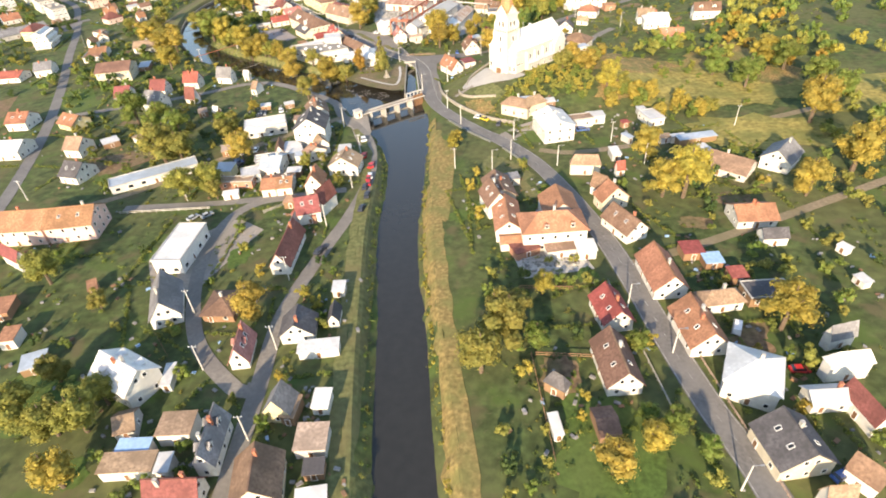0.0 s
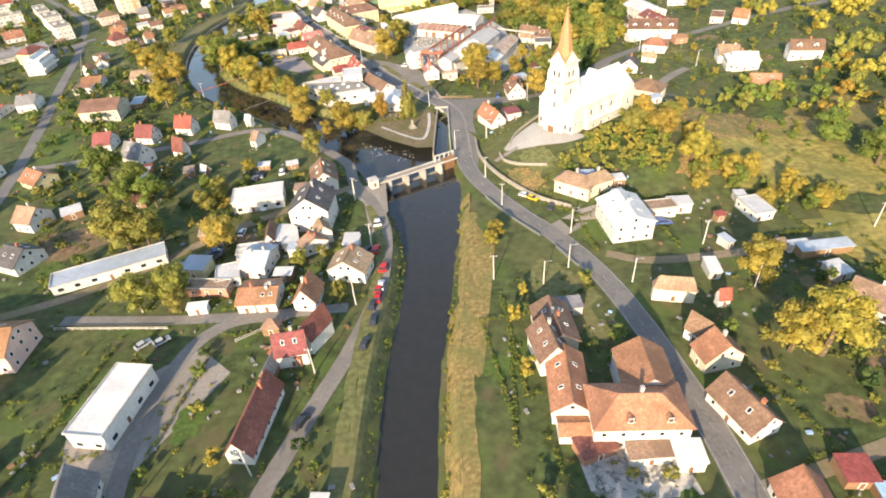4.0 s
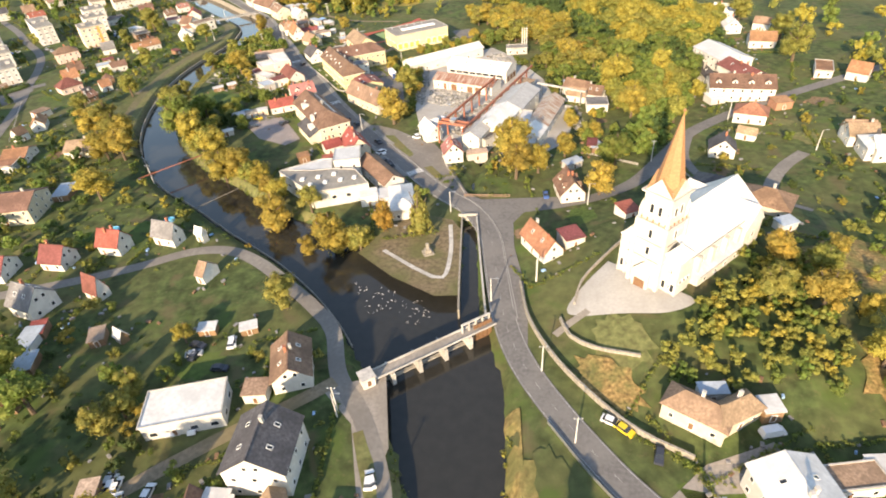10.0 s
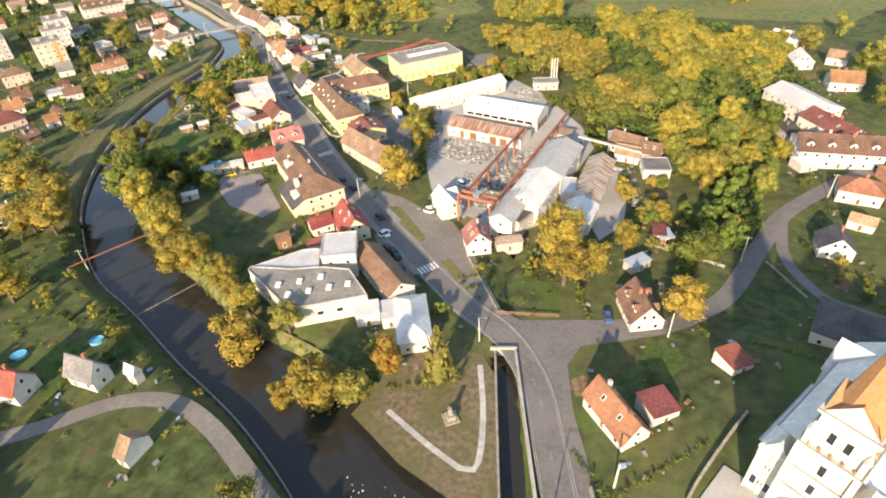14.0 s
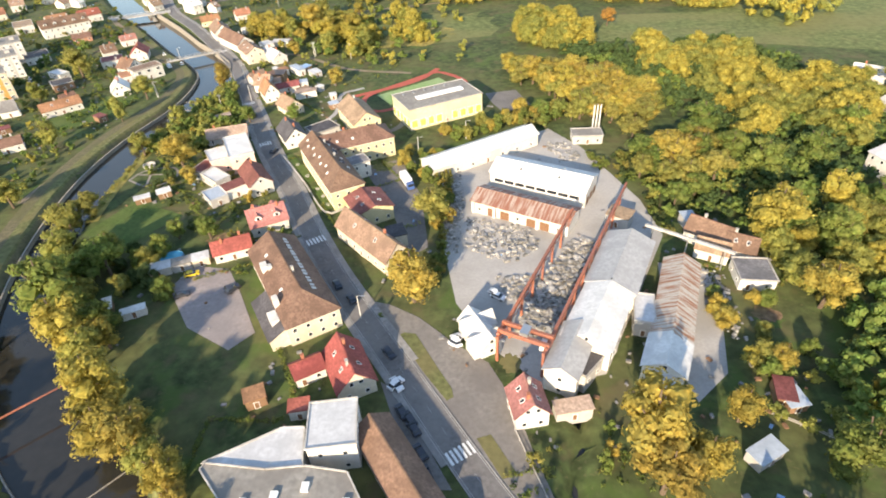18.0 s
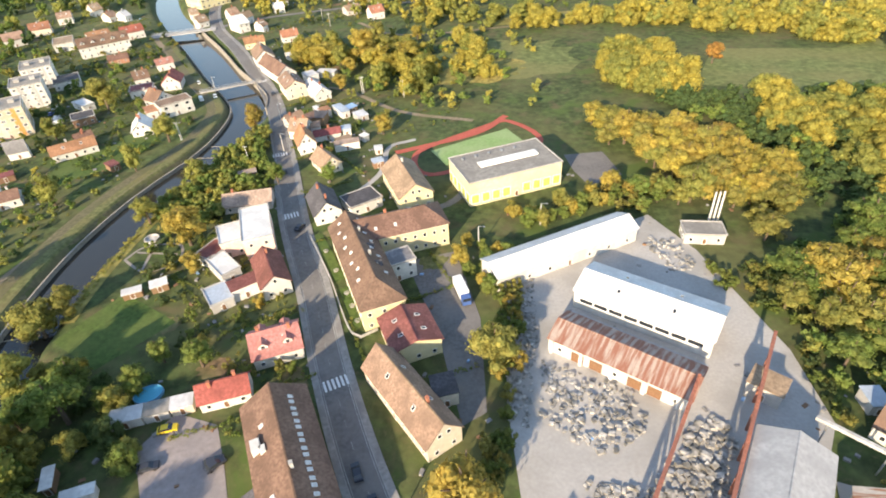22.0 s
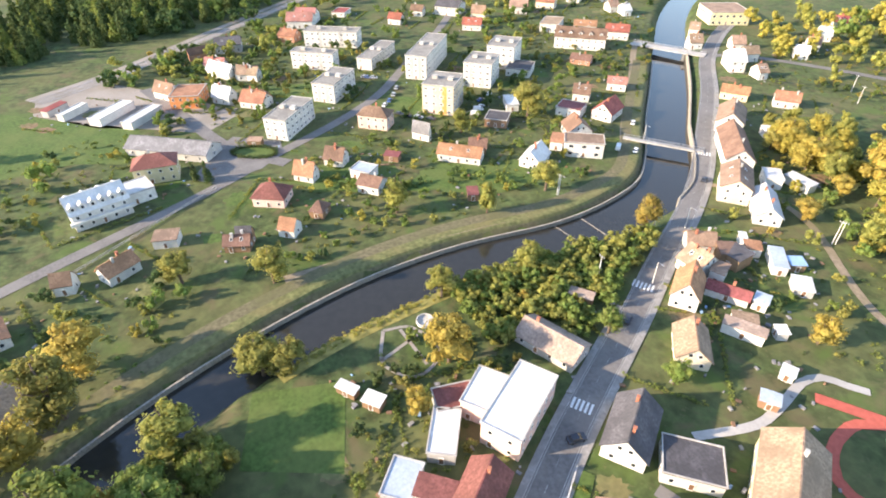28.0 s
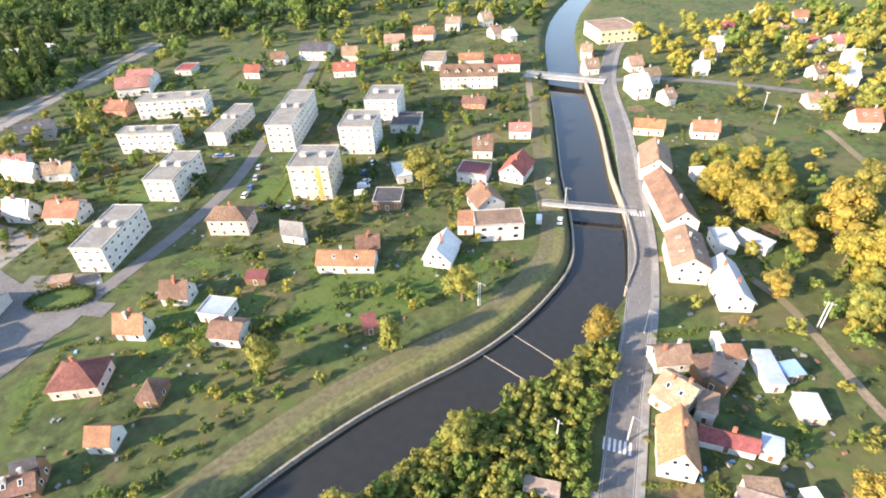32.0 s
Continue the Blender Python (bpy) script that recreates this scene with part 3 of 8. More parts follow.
def flat(x, y, rot, L, W, H, roof, wall, flags=""):
    """A building with a flat or nearly flat roof behind a low edge."""
    TAKEN.append((x, y, rot, L, W, H))
    small = L * W < 45 or H < 2.8
    ob = base_empty("shed" if small else "flat_roofed_building", x, y, rot)
    tagged(ob, "%s %s with a flat %s roof" % (WALL_WORDS[wall], "low shed" if small else "building", ROOF_WORDS.get(roof, "grey felt")), "shed" if small else "building")
    part("wall", block_walls(L, W, H), "wall_" + wall, ob)
    bm = bmesh.new()
    o = 0.25
    drop = 0.35 if small else 0.0
    v = box(bm, -L / 2 - o, -W / 2 - o, H, L / 2 + o, W / 2 + o, H + 0.2)
    for q in v:
        q.co.z += drop * (1 if q.co.y > 0 else 0.1)
    part("roof", bm, "felt_roof" if roof == "felt" else "roof_" + roof, ob)
    if small:
        opening("door", ob, 0, -W / 2, 0, 180, "door")
        return ob
    bm = bmesh.new()
    for a in ((-L / 2 - o, -W / 2 - o, L / 2 + o, -W / 2 - o + 0.3), (-L / 2 - o, W / 2 + o - 0.3, L / 2 + o, W / 2 + o), (-L / 2 - o, -W / 2 - o + 0.3, -L / 2 - o + 0.3, W / 2 + o - 0.3), (L / 2 + o - 0.3, -W / 2 - o + 0.3, L / 2 + o, W / 2 + o - 0.3)):
        box(bm, a[0], a[1], H + 0.2, a[2], a[3], H + 0.45)
    part("roof_edge", bm, "concrete", ob)
    if "block" in flags:
        ob.name = "apartment_block"
        tagged(ob, "%s panel apartment block with a flat grey roof" % WALL_WORDS[wall], "apartment block")
        for k in range(2):
            boxed("roof_hut", "concrete", ob, (k - 0.5) * L * 0.5 - 1.2, -1.2, H + 0.2, (k - 0.5) * L * 0.5 + 1.2, 1.2, H + 1.6)
        wall_windows(ob, L, W, H, kind="panel", gap=3.4, storeys=int(H / 2.9), door=True)
        for k, mat in (((-0.22, "pink"), (0.22, "orangewall")) if "stripes" in flags else ((-0.2, "greywall"), (0.2, "greywall"))):
            for s in (-1, 1):
                boxed("panel_band", "wall_" + mat, ob, k * L - 1.1, s * (W / 2 + 0.02) - 0.02, 0.3, k * L + 1.1, s * (W / 2 + 0.02) + 0.02, H - 0.3)
    elif "gym" in flags:
        ob.name = "sports_hall"
        tagged(ob, "yellow-green sports hall with a flat grey roof", "hall")
        boxed("rooflight", "window_frame", ob, -L * 0.28, -1.6, H + 0.2, L * 0.36, 1.6, H + 0.8)
        for k in range(5):
            boxed("roof_vent", "steel", ob, -L * 0.4 + k * 5, W * 0.3, H + 0.2, -L * 0.4 + k * 5 + 0.7, W * 0.3 + 0.7, H + 0.9)
        wall_windows(ob, L, W, H, kind="glazing", gap=3.6, storeys=1)
    elif "blind" not in flags:
        wall_windows(ob, L, W, H, kind="wide" if L > 14 else "small", gap=4.2 if L > 14 else 3.2)
    return ob


# ---- plants ----
def leaf_quads(bm, centre, radius, count, size, rng, squash=0.8):
    for _ in range(count):
        d = Vector((rng.gauss(0, 1), rng.gauss(0, 1), rng.gauss(0.25, 1))).normalized()
        c = Vector(centre) + Vector((d.x, d.y, d.z * squash)) * radius * rng.uniform(0.82, 1.12)
        n = (d + Vector((rng.uniform(-1, 1), rng.uniform(-1, 1), rng.uniform(-0.6, 1.0))) * 0.55).normalized()
        t = n.orthogonal().normalized()
        t.rotate(Matrix.Rotation(rng.uniform(0, 6.28), 3, n))
        u = n.cross(t)
        s, w = size * rng.uniform(0.7, 1.3), size * rng.uniform(0.45, 0.8)
        bm.faces.new([bm.verts.new(c + q) for q in (-t * s, -u * w + n * 0.12 * s, t * s, u * w + n * 0.12 * s)])


def core(bm, centre, radius, rng, squash=0.8):
    r = bmesh.ops.create_icosphere(bm, subdivisions=1, radius=radius, matrix=Matrix.Translation(centre))
    for v in r["verts"]:
        o = v.co - Vector(centre)
        v.co = Vector(centre) + Vector((o.x, o.y, o.z * squash)) * rng.uniform(0.75, 1.1)


def crown_mesh(seed, shape):
    """A crown in a unit box: about 1 in radius, from 0 up to 2 high."""
    rng = random.Random(seed)
    bm = bmesh.new()
    if shape == "spruce":
        for k in range(9):
            z, r = 0.15 + k * 0.2, 0.95 * (1 - k / 9.5)
            for j in range(max(3, int(9 * (1 - k / 10)))):
                a = rng.uniform(0, 6.28)
                leaf_quads(bm, (math.cos(a) * r * 0.6, math.sin(a) * r * 0.6, z), 0.26 * (1.1 - k / 10), 11, 0.11, rng, 0.5)
            core(bm, (0, 0, z), r * 0.55, rng, 0.5)
    else:
        n, per, size = {"round": (26, 62, 0.066), "tall": (22, 62, 0.066), "bush": (9, 30, 0.1), "lite": (8, 15, 0.17), "shrub": (2, 13, 0.3)}[shape]
        for k in range(n):
            a, q = rng.uniform(0, 6.28), rng.random() ** 0.5
            z = rng.uniform(0.25, 1.75)
            env = math.sqrt(max(0.0, 1 - ((z - 0.85) / 1.05) ** 2)) if shape != "tall" else 0.8 * (1 - abs(z - 0.8) / 1.5)
            c = (math.cos(a) * q * env * 0.74, math.sin(a) * q * env * 0.74, z)
            r = rng.uniform(0.26, 0.42) * (1.15 if z < 1.3 else 0.9)
            core(bm, c, r * 0.8, rng)
            leaf_quads(bm, c, r * (2.0 if shape == "shrub" else 1.0), per, size, rng)
    me = bpy.data.meshes.new("crown")
    bm.to_mesh(me), bm.free()
    return me


def trunk_mesh(seed):
    rng = random.Random(seed)
    bm = bmesh.new()

    def limb(a, b, r0, r1, n=6):
        d = (b - a).normalized()
        t = d.orthogonal().normalized()
        u = d.cross(t)
        r = [[bm.verts.new(p + (t * math.cos(k * 6.2832 / n) + u * math.sin(k * 6.2832 / n)) * q) for k in range(n)] for p, q in ((a, r0), (b, r1))]
        for k in range(n):
            bm.faces.new((r[0][k], r[0][(k + 1) % n], r[1][(k + 1) % n], r[1][k]))
    top = Vector((rng.uniform(-0.05, 0.05), rng.uniform(-0.05, 0.05), 0.55))
    limb(Vector((0, 0, -0.08)), top, 0.045, 0.03)
    for k in range(5):
        a = k * 1.26 + rng.uniform(-0.3, 0.3)
        limb(top * rng.uniform(0.7, 1.0), Vector((math.cos(a) * 0.25, math.sin(a) * 0.25, rng.uniform(0.7, 0.9))), 0.022, 0.008, 5)
    limb(top, Vector((0, 0, 0.95)), 0.03, 0.008)
    me = bpy.data.meshes.new("trunk")
    bm.to_mesh(me), bm.free()
    me.materials.append(MATS["bark"])
    return me


CROWNS, TRUNKS = {}, [trunk_mesh(s) for s in (3, 4, 5)]
for shape in ("round", "tall", "spruce", "bush"):
    for leaf in ("green", "yellow", "olive", "dark", "orange"):
        for s in range(3):
            base = CROWNS.get((shape, "green", s))
            me = base.copy() if base else crown_mesh(len(shape) * 31 + s, shape)
            me.materials.clear()
            me.materials.append(MATS["leaf_" + leaf])
            CROWNS[(shape, leaf, s)] = me
LEAVES = ("green", "yellow", "olive", "dark", "orange")
LITE = []
for shape in ("lite", "lite", "lite", "shrub", "shrub", "spruce", "round", "round"):
    me = crown_mesh(900 + len(LITE), shape)
    LITE.append((np.array([v.co[:] for v in me.vertices]), [tuple(p.vertices) for p in me.polygons]))


class Thicket:
    """Many small plants that nobody could count, gathered into one mesh."""

    def __init__(self, name, label, category):
        self.name, self.label, self.category, self.verts, self.faces, self.mats, self.n = name, label, category, [], [], [], 0
        self.full = False

    def add(self, which, x, y, z, r, h, leaf, rng):
        v, f = LITE[which]
        a = rng.uniform(0, 6.28)
        c, s = math.cos(a) * r, math.sin(a) * r
        q = np.stack([v[:, 0] * c - v[:, 1] * s + x, v[:, 0] * s + v[:, 1] * c + y, v[:, 2] * h / 2 + z], 1)
        self.verts.append(q)
        self.faces += [tuple(i + self.n for i in p) for p in f]
        self.mats += [LEAVES.index(leaf)] * len(f)
        self.n += len(v)

    def finish(self):
        if not self.n:
            return
        me = bpy.data.meshes.new(self.name)
        me.from_pydata(np.concatenate(self.verts).tolist(), [], self.faces)
        for k in LEAVES:
            me.materials.append(MATS["leaf_" + k])
        me.polygons.foreach_set("material_index", self.mats)
        me.update()
        tagged(new(self.name, me), self.label, self.category, kind="stuff")


LEAF_WORDS = {"green": "green", "yellow": "golden yellow autumn", "olive": "yellow-green", "dark": "dark green", "orange": "orange autumn"}
TREE_RNG = random.Random(11)


def tree(x, y, h, r, leaf="green", shape="round", group=""):
    rng = TREE_RNG
    ob = base_empty("tree" if shape != "spruce" else "spruce_tree", x, y, rng.uniform(0, 360))
    tagged(ob, "%s with %s %s" % ({"round": "broad-crowned tree", "tall": "tall slender tree", "spruce": "conical spruce tree", "bush": "rounded shrub"}[shape], LEAF_WORDS[leaf], "needles" if shape == "spruce" else "foliage"),
           "bush" if shape == "bush" else "tree", group)
    if shape == "bush":
        ob.name = "bush"
    clear = {"round": 0.16, "tall": 0.1, "spruce": 0.06, "bush": -0.05}[shape] * h
    c = new("crown", CROWNS[(shape, leaf, rng.randrange(3))])
    c.parent = ob
    c.matrix_basis = Matrix.LocRotScale((0, 0, clear), None, (r, r, (h - clear) / 2.0))
    if shape != "bush":
        t = new("trunk", rng.choice(TRUNKS))
        t.parent = ob
        k = min(1.0, r / h * 2.2)
        t.matrix_basis = Matrix.LocRotScale((0, 0, 0), None, (h * k, h * k, h))
    return ob


# ---- cars and poles ----
def car_mesh(paint, van):
    L, W = (4.9, 1.95) if van else (4.3, 1.75)
    prof = [(-L / 2, 0.35), (-L / 2, 0.95), (-L / 2 + 0.15, 2.05), (1.2, 2.1), (1.9, 1.2), (L / 2, 0.95), (L / 2, 0.35)] if van else \
        [(-L / 2, 0.35), (-L / 2, 0.9), (-1.8, 1.0), (-1.3, 1.45), (0.35, 1.48), (1.1, 0.98), (L / 2 - 0.1, 0.82), (L / 2, 0.35)]
    glazed = {3} if van else {2, 4}
    bm = bmesh.new()
    rows = [[bm.verts.new((px, sy * (W / 2 - (0.16 if pz > 1.2 else 0.0)), pz)) for px, pz in prof] for sy in (-1, 1)]
    n = len(prof)
    for i in range(n):
        bm.faces.new((rows[0][i], rows[1][i], rows[1][(i + 1) % n], rows[0][(i + 1) % n])).material_index = 1 if i in glazed else 0
    for r in rows:
        if van:
            bm.faces.new((r[0], r[1], r[4], r[5], r[6])), bm.faces.new((r[1], r[2], r[3], r[4]))
        else:
            bm.faces.new((r[0], r[1], r[2], r[5], r[6], r[7])), glaze(bm.faces.new((r[2], r[3], r[4], r[5])))
    bmesh.ops.recalc_face_normals(bm, faces=bm.faces)
    me = bpy.data.meshes.new("body")
    bm.to_mesh(me), bm.free()
    me.materials.append(MATS["paint_" + paint]), me.materials.append(MATS["glass_dark"])
    return me, L, W


def glaze(face):
    face.material_index = 1


bm = bmesh.new()
bmesh.ops.create_cone(bm, cap_ends=True, segments=12, radius1=0.32, radius2=0.32, depth=0.22, matrix=Matrix.Rotation(math.pi / 2, 4, "X"))
WHEEL = bpy.data.meshes.new("wheel")
bm.to_mesh(WHEEL), bm.free()
WHEEL.materials.append(MATS["rubber"])
CARS = {}


def car(x, y, rot, paint, van=False):
    key = (paint, van)
    if key not in CARS:
        CARS[key] = car_mesh(paint, van)
    body, L, W = CARS[key]
    ob = base_empty("van" if van else "car", x, y, rot, relief(x, y) + 0.12)
    tagged(ob, "parked %s %s" % ({"dark": "black"}.get(paint, paint), "delivery van" if van else "passenger car"), "van" if van else "car")
    new("body", body).parent = ob
    for sx in (-0.31 * L, 0.31 * L):
        for sy in (-1, 1):
            o = new("wheel", WHEEL)
            o.parent, o.location = ob, (sx, sy * (W / 2 - 0.1), 0.32)


def pole(x, y, h=8.5, lamp=False):
    ob = base_empty("street_lamp" if lamp else "utility_pole", x, y, 0)
    tagged(ob, "pale concrete street lamp beside the road" if lamp else "pale concrete utility pole with a crossarm", "lamp" if lamp else "pole")
    bm = bmesh.new()
    bmesh.ops.create_cone(bm, cap_ends=True, segments=8, radius1=0.2, radius2=0.12, depth=h + 0.5, matrix=Matrix.Translation((0, 0, h / 2 - 0.25)))
    part("shaft", bm, "pole_concrete", ob)
    if lamp:
        boxed("lamp_arm", "steel", ob, -0.05, -0.05, h, 1.5, 0.05, h + 0.1)
        boxed("lamp_head", "steel", ob, 1.3, -0.15, h - 0.05, 2.0, 0.15, h + 0.12)
    else:
        boxed("crossarm", "steel", ob, -0.9, -0.06, h - 0.5, 0.9, 0.06, h - 0.36)
        for k in (-0.8, 0, 0.8):
            boxed("insulator", "window_frame", ob, k - 0.06, -0.06, h - 0.36, k + 0.06, 0.06, h - 0.1)


# ---- land, water, roads ----
make_ground()
ribbon("water", [tuple(p) for p in RIVER + np.array([0, 0, 7.0])], 0, "river_water", flat=WATER, lift=0, gap=None, label="dark slow river water", category="river")
ribbon("water", [tuple(p) for p in CANAL + np.array([0, 0, 0.6])], 0, "river_water", flat=WATER + 0.2, lift=0, gap=None, label="dark water in the mill race", category="river")
ribbon("water", [tuple(p) for p in BROOK + np.array([0, 0, 0.6])], 0, "river_water", flat=WATER + 0.3, lift=0, gap=None, label="dark water in the narrow brook", category="river")

ROADS = []


def road(pts, w, mat, label, lift=0.1, name="road"):
    ob = ribbon(name, pts, w, mat, lift, label, "road", across=2)
    ROADS.append((smooth_line(pts, 3.0), w))
    return ob


def stripe(pts, offset, width=0.16, lift=0.18, dash=0.0, gap=0.0, parent=None, start=0, end=None):
    """A painted line beside or along the middle of a road; with dash, one short piece after another."""
    line = smooth_line(pts, 2.0)[start:end]
    if not dash:
        ribbon("edge_line", line, width, "worn_line", lift, "white painted edge line on the road", "road marking", offset=offset, gap=None)
        return
    step_n = max(2, int((dash + gap) / 2.0))
    for i in range(0, len(line) - 2, step_n):
        ribbon("centre_line", line[i:i + max(2, int(dash / 2.0) + 1)], width, "worn_line", lift, gap=None, parent=parent)


MAIN = [(58, -60), (58, 0), (57, 50), (54, 70), (52, 90), (50.5, 114), (47, 142), (38.5, 177), (28, 200), (18, 214), (9, 229), (2.5, 243), (-1, 258), (-2.5, 280), (-4, 297), (-10, 312), (-20.5, 324), (-31, 339), (-46, 362),
        (-60, 383), (-70, 399), (-81, 419), (-94.5, 446), (-111.5, 477), (-130, 516), (-142, 540), (-155.5, 569), (-171, 596), (-192, 626), (-222, 668), (-255, 710), (-282, 757), (-300, 800)]
main_road = road(MAIN, 6.6, "asphalt", "grey asphalt main road through the village", 0.14)
stripe(MAIN, 2.95), stripe(MAIN, -2.95)
stripe(MAIN, 0, 0.1, 0.19, 2.2, 5.5, main_road)
ribbon("pavement", MAIN[18:], 1.6, "pavement_grey", 0.24, "pale concrete pavement beside the main road", "pavement", offset=-4.3, thick=0.3)
ribbon("pavement", MAIN[17:25], 1.4, "pavement_grey", 0.24, "pale concrete pavement beside the main road", "pavement", offset=4.2, thick=0.3)
ribbon("kerb", MAIN[12:], 0.2, "kerb_stone", 0.26, "pale stone kerb", "kerb", offset=-3.4, thick=0.3)
ribbon("kerb", MAIN[12:], 0.2, "kerb_stone", 0.26, "pale stone kerb", "kerb", offset=3.4, thick=0.3)
LEFT = [(-47, -40), (-46.5, 40), (-45, 82), (-44, 108), (-37, 134), (-30, 156), (-25.5, 178), (-25.5, 198), (-28, 213), (-34, 228), (-41.5, 240), (-46, 255), (-53, 264), (-62, 273), (-75, 285), (-87, 292), (-100, 292), (-117, 284), (-143, 275), (-190, 262)]
road(LEFT, 4.2, "lane_asphalt", "narrow worn asphalt lane along the river")
road([(-112, 170), (-78, 169), (-48, 170.5), (-33, 172)], 3.6, "lane_asphalt", "narrow worn asphalt side lane", 0.11)
road([(-46, 85), (-50, 84), (-65, 102), (-73, 130), (-72, 155), (-64, 167), (-49, 170)], 4.0, "lane_asphalt", "narrow worn asphalt side lane", 0.12)
road([(-160, 160), (-119, 178), (-98, 193), (-84, 207), (-65, 222), (-50, 232), (-42, 238)], 3.6, "dirt_road", "pale gravel lane between the gardens", 0.12)
SIDE = [(-9, 312), (9, 314), (29, 315), (47, 325), (65, 347), (78, 363), (97, 377), (116, 387), (160, 405), (230, 430)]
road(SIDE, 5.2, "asphalt", "grey asphalt side road", 0.12)
OUTER = [(-130, 60), (-150, 130), (-164, 189), (-183, 250), (-208, 314), (-232, 370), (-256, 430), (-272, 462), (-290, 500), (-310, 530), (-345, 566), (-376, 600), (-440, 660)]
road(OUTER, 5, "asphalt", "grey asphalt outer road", 0.12)
road([(-194, 440), (-191, 471), (-187.5, 498), (-183, 523), (-182, 549), (-187, 572), (-200, 586), (-216, 603), (-245, 638), (-282, 680), (-300, 702)], 3.4, "dirt_road", "narrow riverside lane", 0.1)
road([(78, 363), (70, 340), (76, 318), (95, 300)], 3.2, "asphalt", "narrow lane behind the church", 0.11)
road([(-92, 481), (-75, 486), (-62, 492), (-55, 505)], 3.0, "asphalt", "narrow school driveway", 0.11)
road([(40, 192), (52, 188), (75, 190), (110, 196), (160, 205)], 3.4, "dirt_road", "pale gravel track to the gardens", 0.11)
road([(50, 118), (70, 124), (100, 134), (150, 150)], 3.2, "dirt_road", "pale gravel track between the gardens", 0.11)
road([(-263, 465), (-282, 452), (-300, 446), (-330, 440), (-380, 430)], 6.0, "asphalt", "wide asphalt turning place", 0.11)
road([(-300, 702), (-263, 712), (-240, 735), (-180, 760), (-60, 790)], 5.0, "asphalt", "asphalt road over the bridge", 0.12)
road([(-390, 381), (-413, 423), (-470, 498), (-540, 590)], 7.0, "gravel", "gravel railway bed at the valley edge", 0.12)
road([(-165, 588), (-150, 600), (-128, 596), (-95, 570), (-60, 560)], 2.6, "dirt_road", "pale dirt track behind the houses", 0.1)
road([(-155, 720), (-120, 690), (-60, 700), (0, 720)], 3.0, "dirt_road", "pale dirt track behind the houses", 0.1)


def zebra(x, y, rot, n=6):
    ob = base_empty("crosswalk", x, y, rot, relief(x, y) + 0.2)
    tagged(ob, "white striped pedestrian crossing on the road", "crosswalk", kind="structure")
    for k in range(n):
        boxed("stripe", "line_paint", ob, -1.6, (k - n / 2) * 1.05, -0.02, 1.6, (k - n / 2) * 1.05 + 0.55, 0.012)


zebra(-31.5, 339.5, 123), zebra(-78, 413.5, 122), zebra(-115.3, 482, 119), zebra(-136.3, 526, 117), zebra(-180, 609, 127)

road([(112, 341), (102, 333), (94, 323.5), (89.5, 315), (89, 306)], 4.5, "lane_asphalt", "narrow asphalt lane behind the church", 0.14)
# ---- ground covers ----
patch("church_yard", [tuple(q[:2]) for q in smooth_line([(28, 274), (33, 268), (42, 259), (45, 255), (38, 252), (27, 254), (17, 256), (15, 259), (20, 266), (28, 274)], 2.0)[:-1]], "pale_gravel", "pale gravel forecourt before the church", lift=0.3, cell=3.0)
patch("lawn", [(29, 212), (42, 215), (44, 199), (35, 199)], "lawn", "short green lawn beside the white block")
def blob(x, y, rx, ry, turn, mat, label, seed, name="meadow", lift=0.12):
    """A piece of ground cover with a ragged outline."""
    rng = random.Random(seed)
    pts = []
    for k in range(26):
        a = k / 26 * 6.2832
        q = rng.uniform(0.72, 1.12)
        u, v = math.cos(a) * rx * q, math.sin(a) * ry * q
        c, s = math.cos(radians(turn)), math.sin(radians(turn))
        pts.append((x + u * c - v * s, y + u * s + v * c))
    patch(name, pts, mat, label, lift=lift, cell=3.0)


blob(112, 252, 34, 26, 20, "meadow", "sunlit yellow-green meadow slope", 1, lift=0.2)
blob(150, 275, 26, 14, 10, "dry_grass", "dry orange-brown hillside grass", 2, lift=0.24)
blob(128, 190, 30, 16, -20, "meadow", "yellowing sunlit hillside grass", 3, lift=0.2)
blob(180, 215, 30, 18, 15, "meadow", "yellowing sunlit hillside grass", 4, lift=0.2)
patch("field", [(40, 600), (110, 590), (200, 560), (300, 640), (220, 720), (120, 650), (60, 652)], "pale_meadow", "pale green mown valley meadow", lift=0.1)
blob(100, 268, 24, 13, 5, "brown_scrub", "dry golden-brown scrub on the church hill", 81, lift=0.34)
blob(108, 234, 24, 17, 25, "meadow", "sunlit yellow-green meadow slope", 82, lift=0.36)
blob(140, 228, 26, 16, 10, "meadow", "sunlit yellow-green meadow slope", 83, lift=0.3)
blob(158, 240, 13, 10, 40, "brown_scrub", "bare brown patch on the hillside", 84, lift=0.42)
blob(-52, 640, 46, 34, 15, "pale_meadow", "pale green mown valley meadow", 85, "field", 0.08)
blob(-62, 620, 28, 16, 30, "meadow", "yellowing sunlit valley grass", 5)
blob(-20, 720, 50, 16, 10, "meadow", "yellowing sunlit valley grass", 6)
blob(26, 247, 7, 9, 30, "mown_bank", "thin dry grass on the church terrace", 7, lift=0.22)
blob(21, 236, 10, 5.5, -52, "brown_scrub", "dry brown overgrown terrace", 8, lift=0.22)
blob(92, 266, 22, 14, 10, "brown_scrub", "dry brown scrub on the hillside", 28, lift=0.3)
blob(82, 236, 12, 8, 40, "brown_scrub", "dry brown scrub on the hillside", 29, lift=0.3)
patch("dry_strip", [tuple(q[:2]) for q in smooth_line([(0.2, 148), (2.4, 148), (5, 170), (8.2, 203), (6.6, 212), (1.0, 213), (1.2, 200), (0.4, 170), (0.2, 148)], 4.0)[:-1]], "dry_grass", "dry golden mown grass beside the river", lift=0.14, cell=4.0)
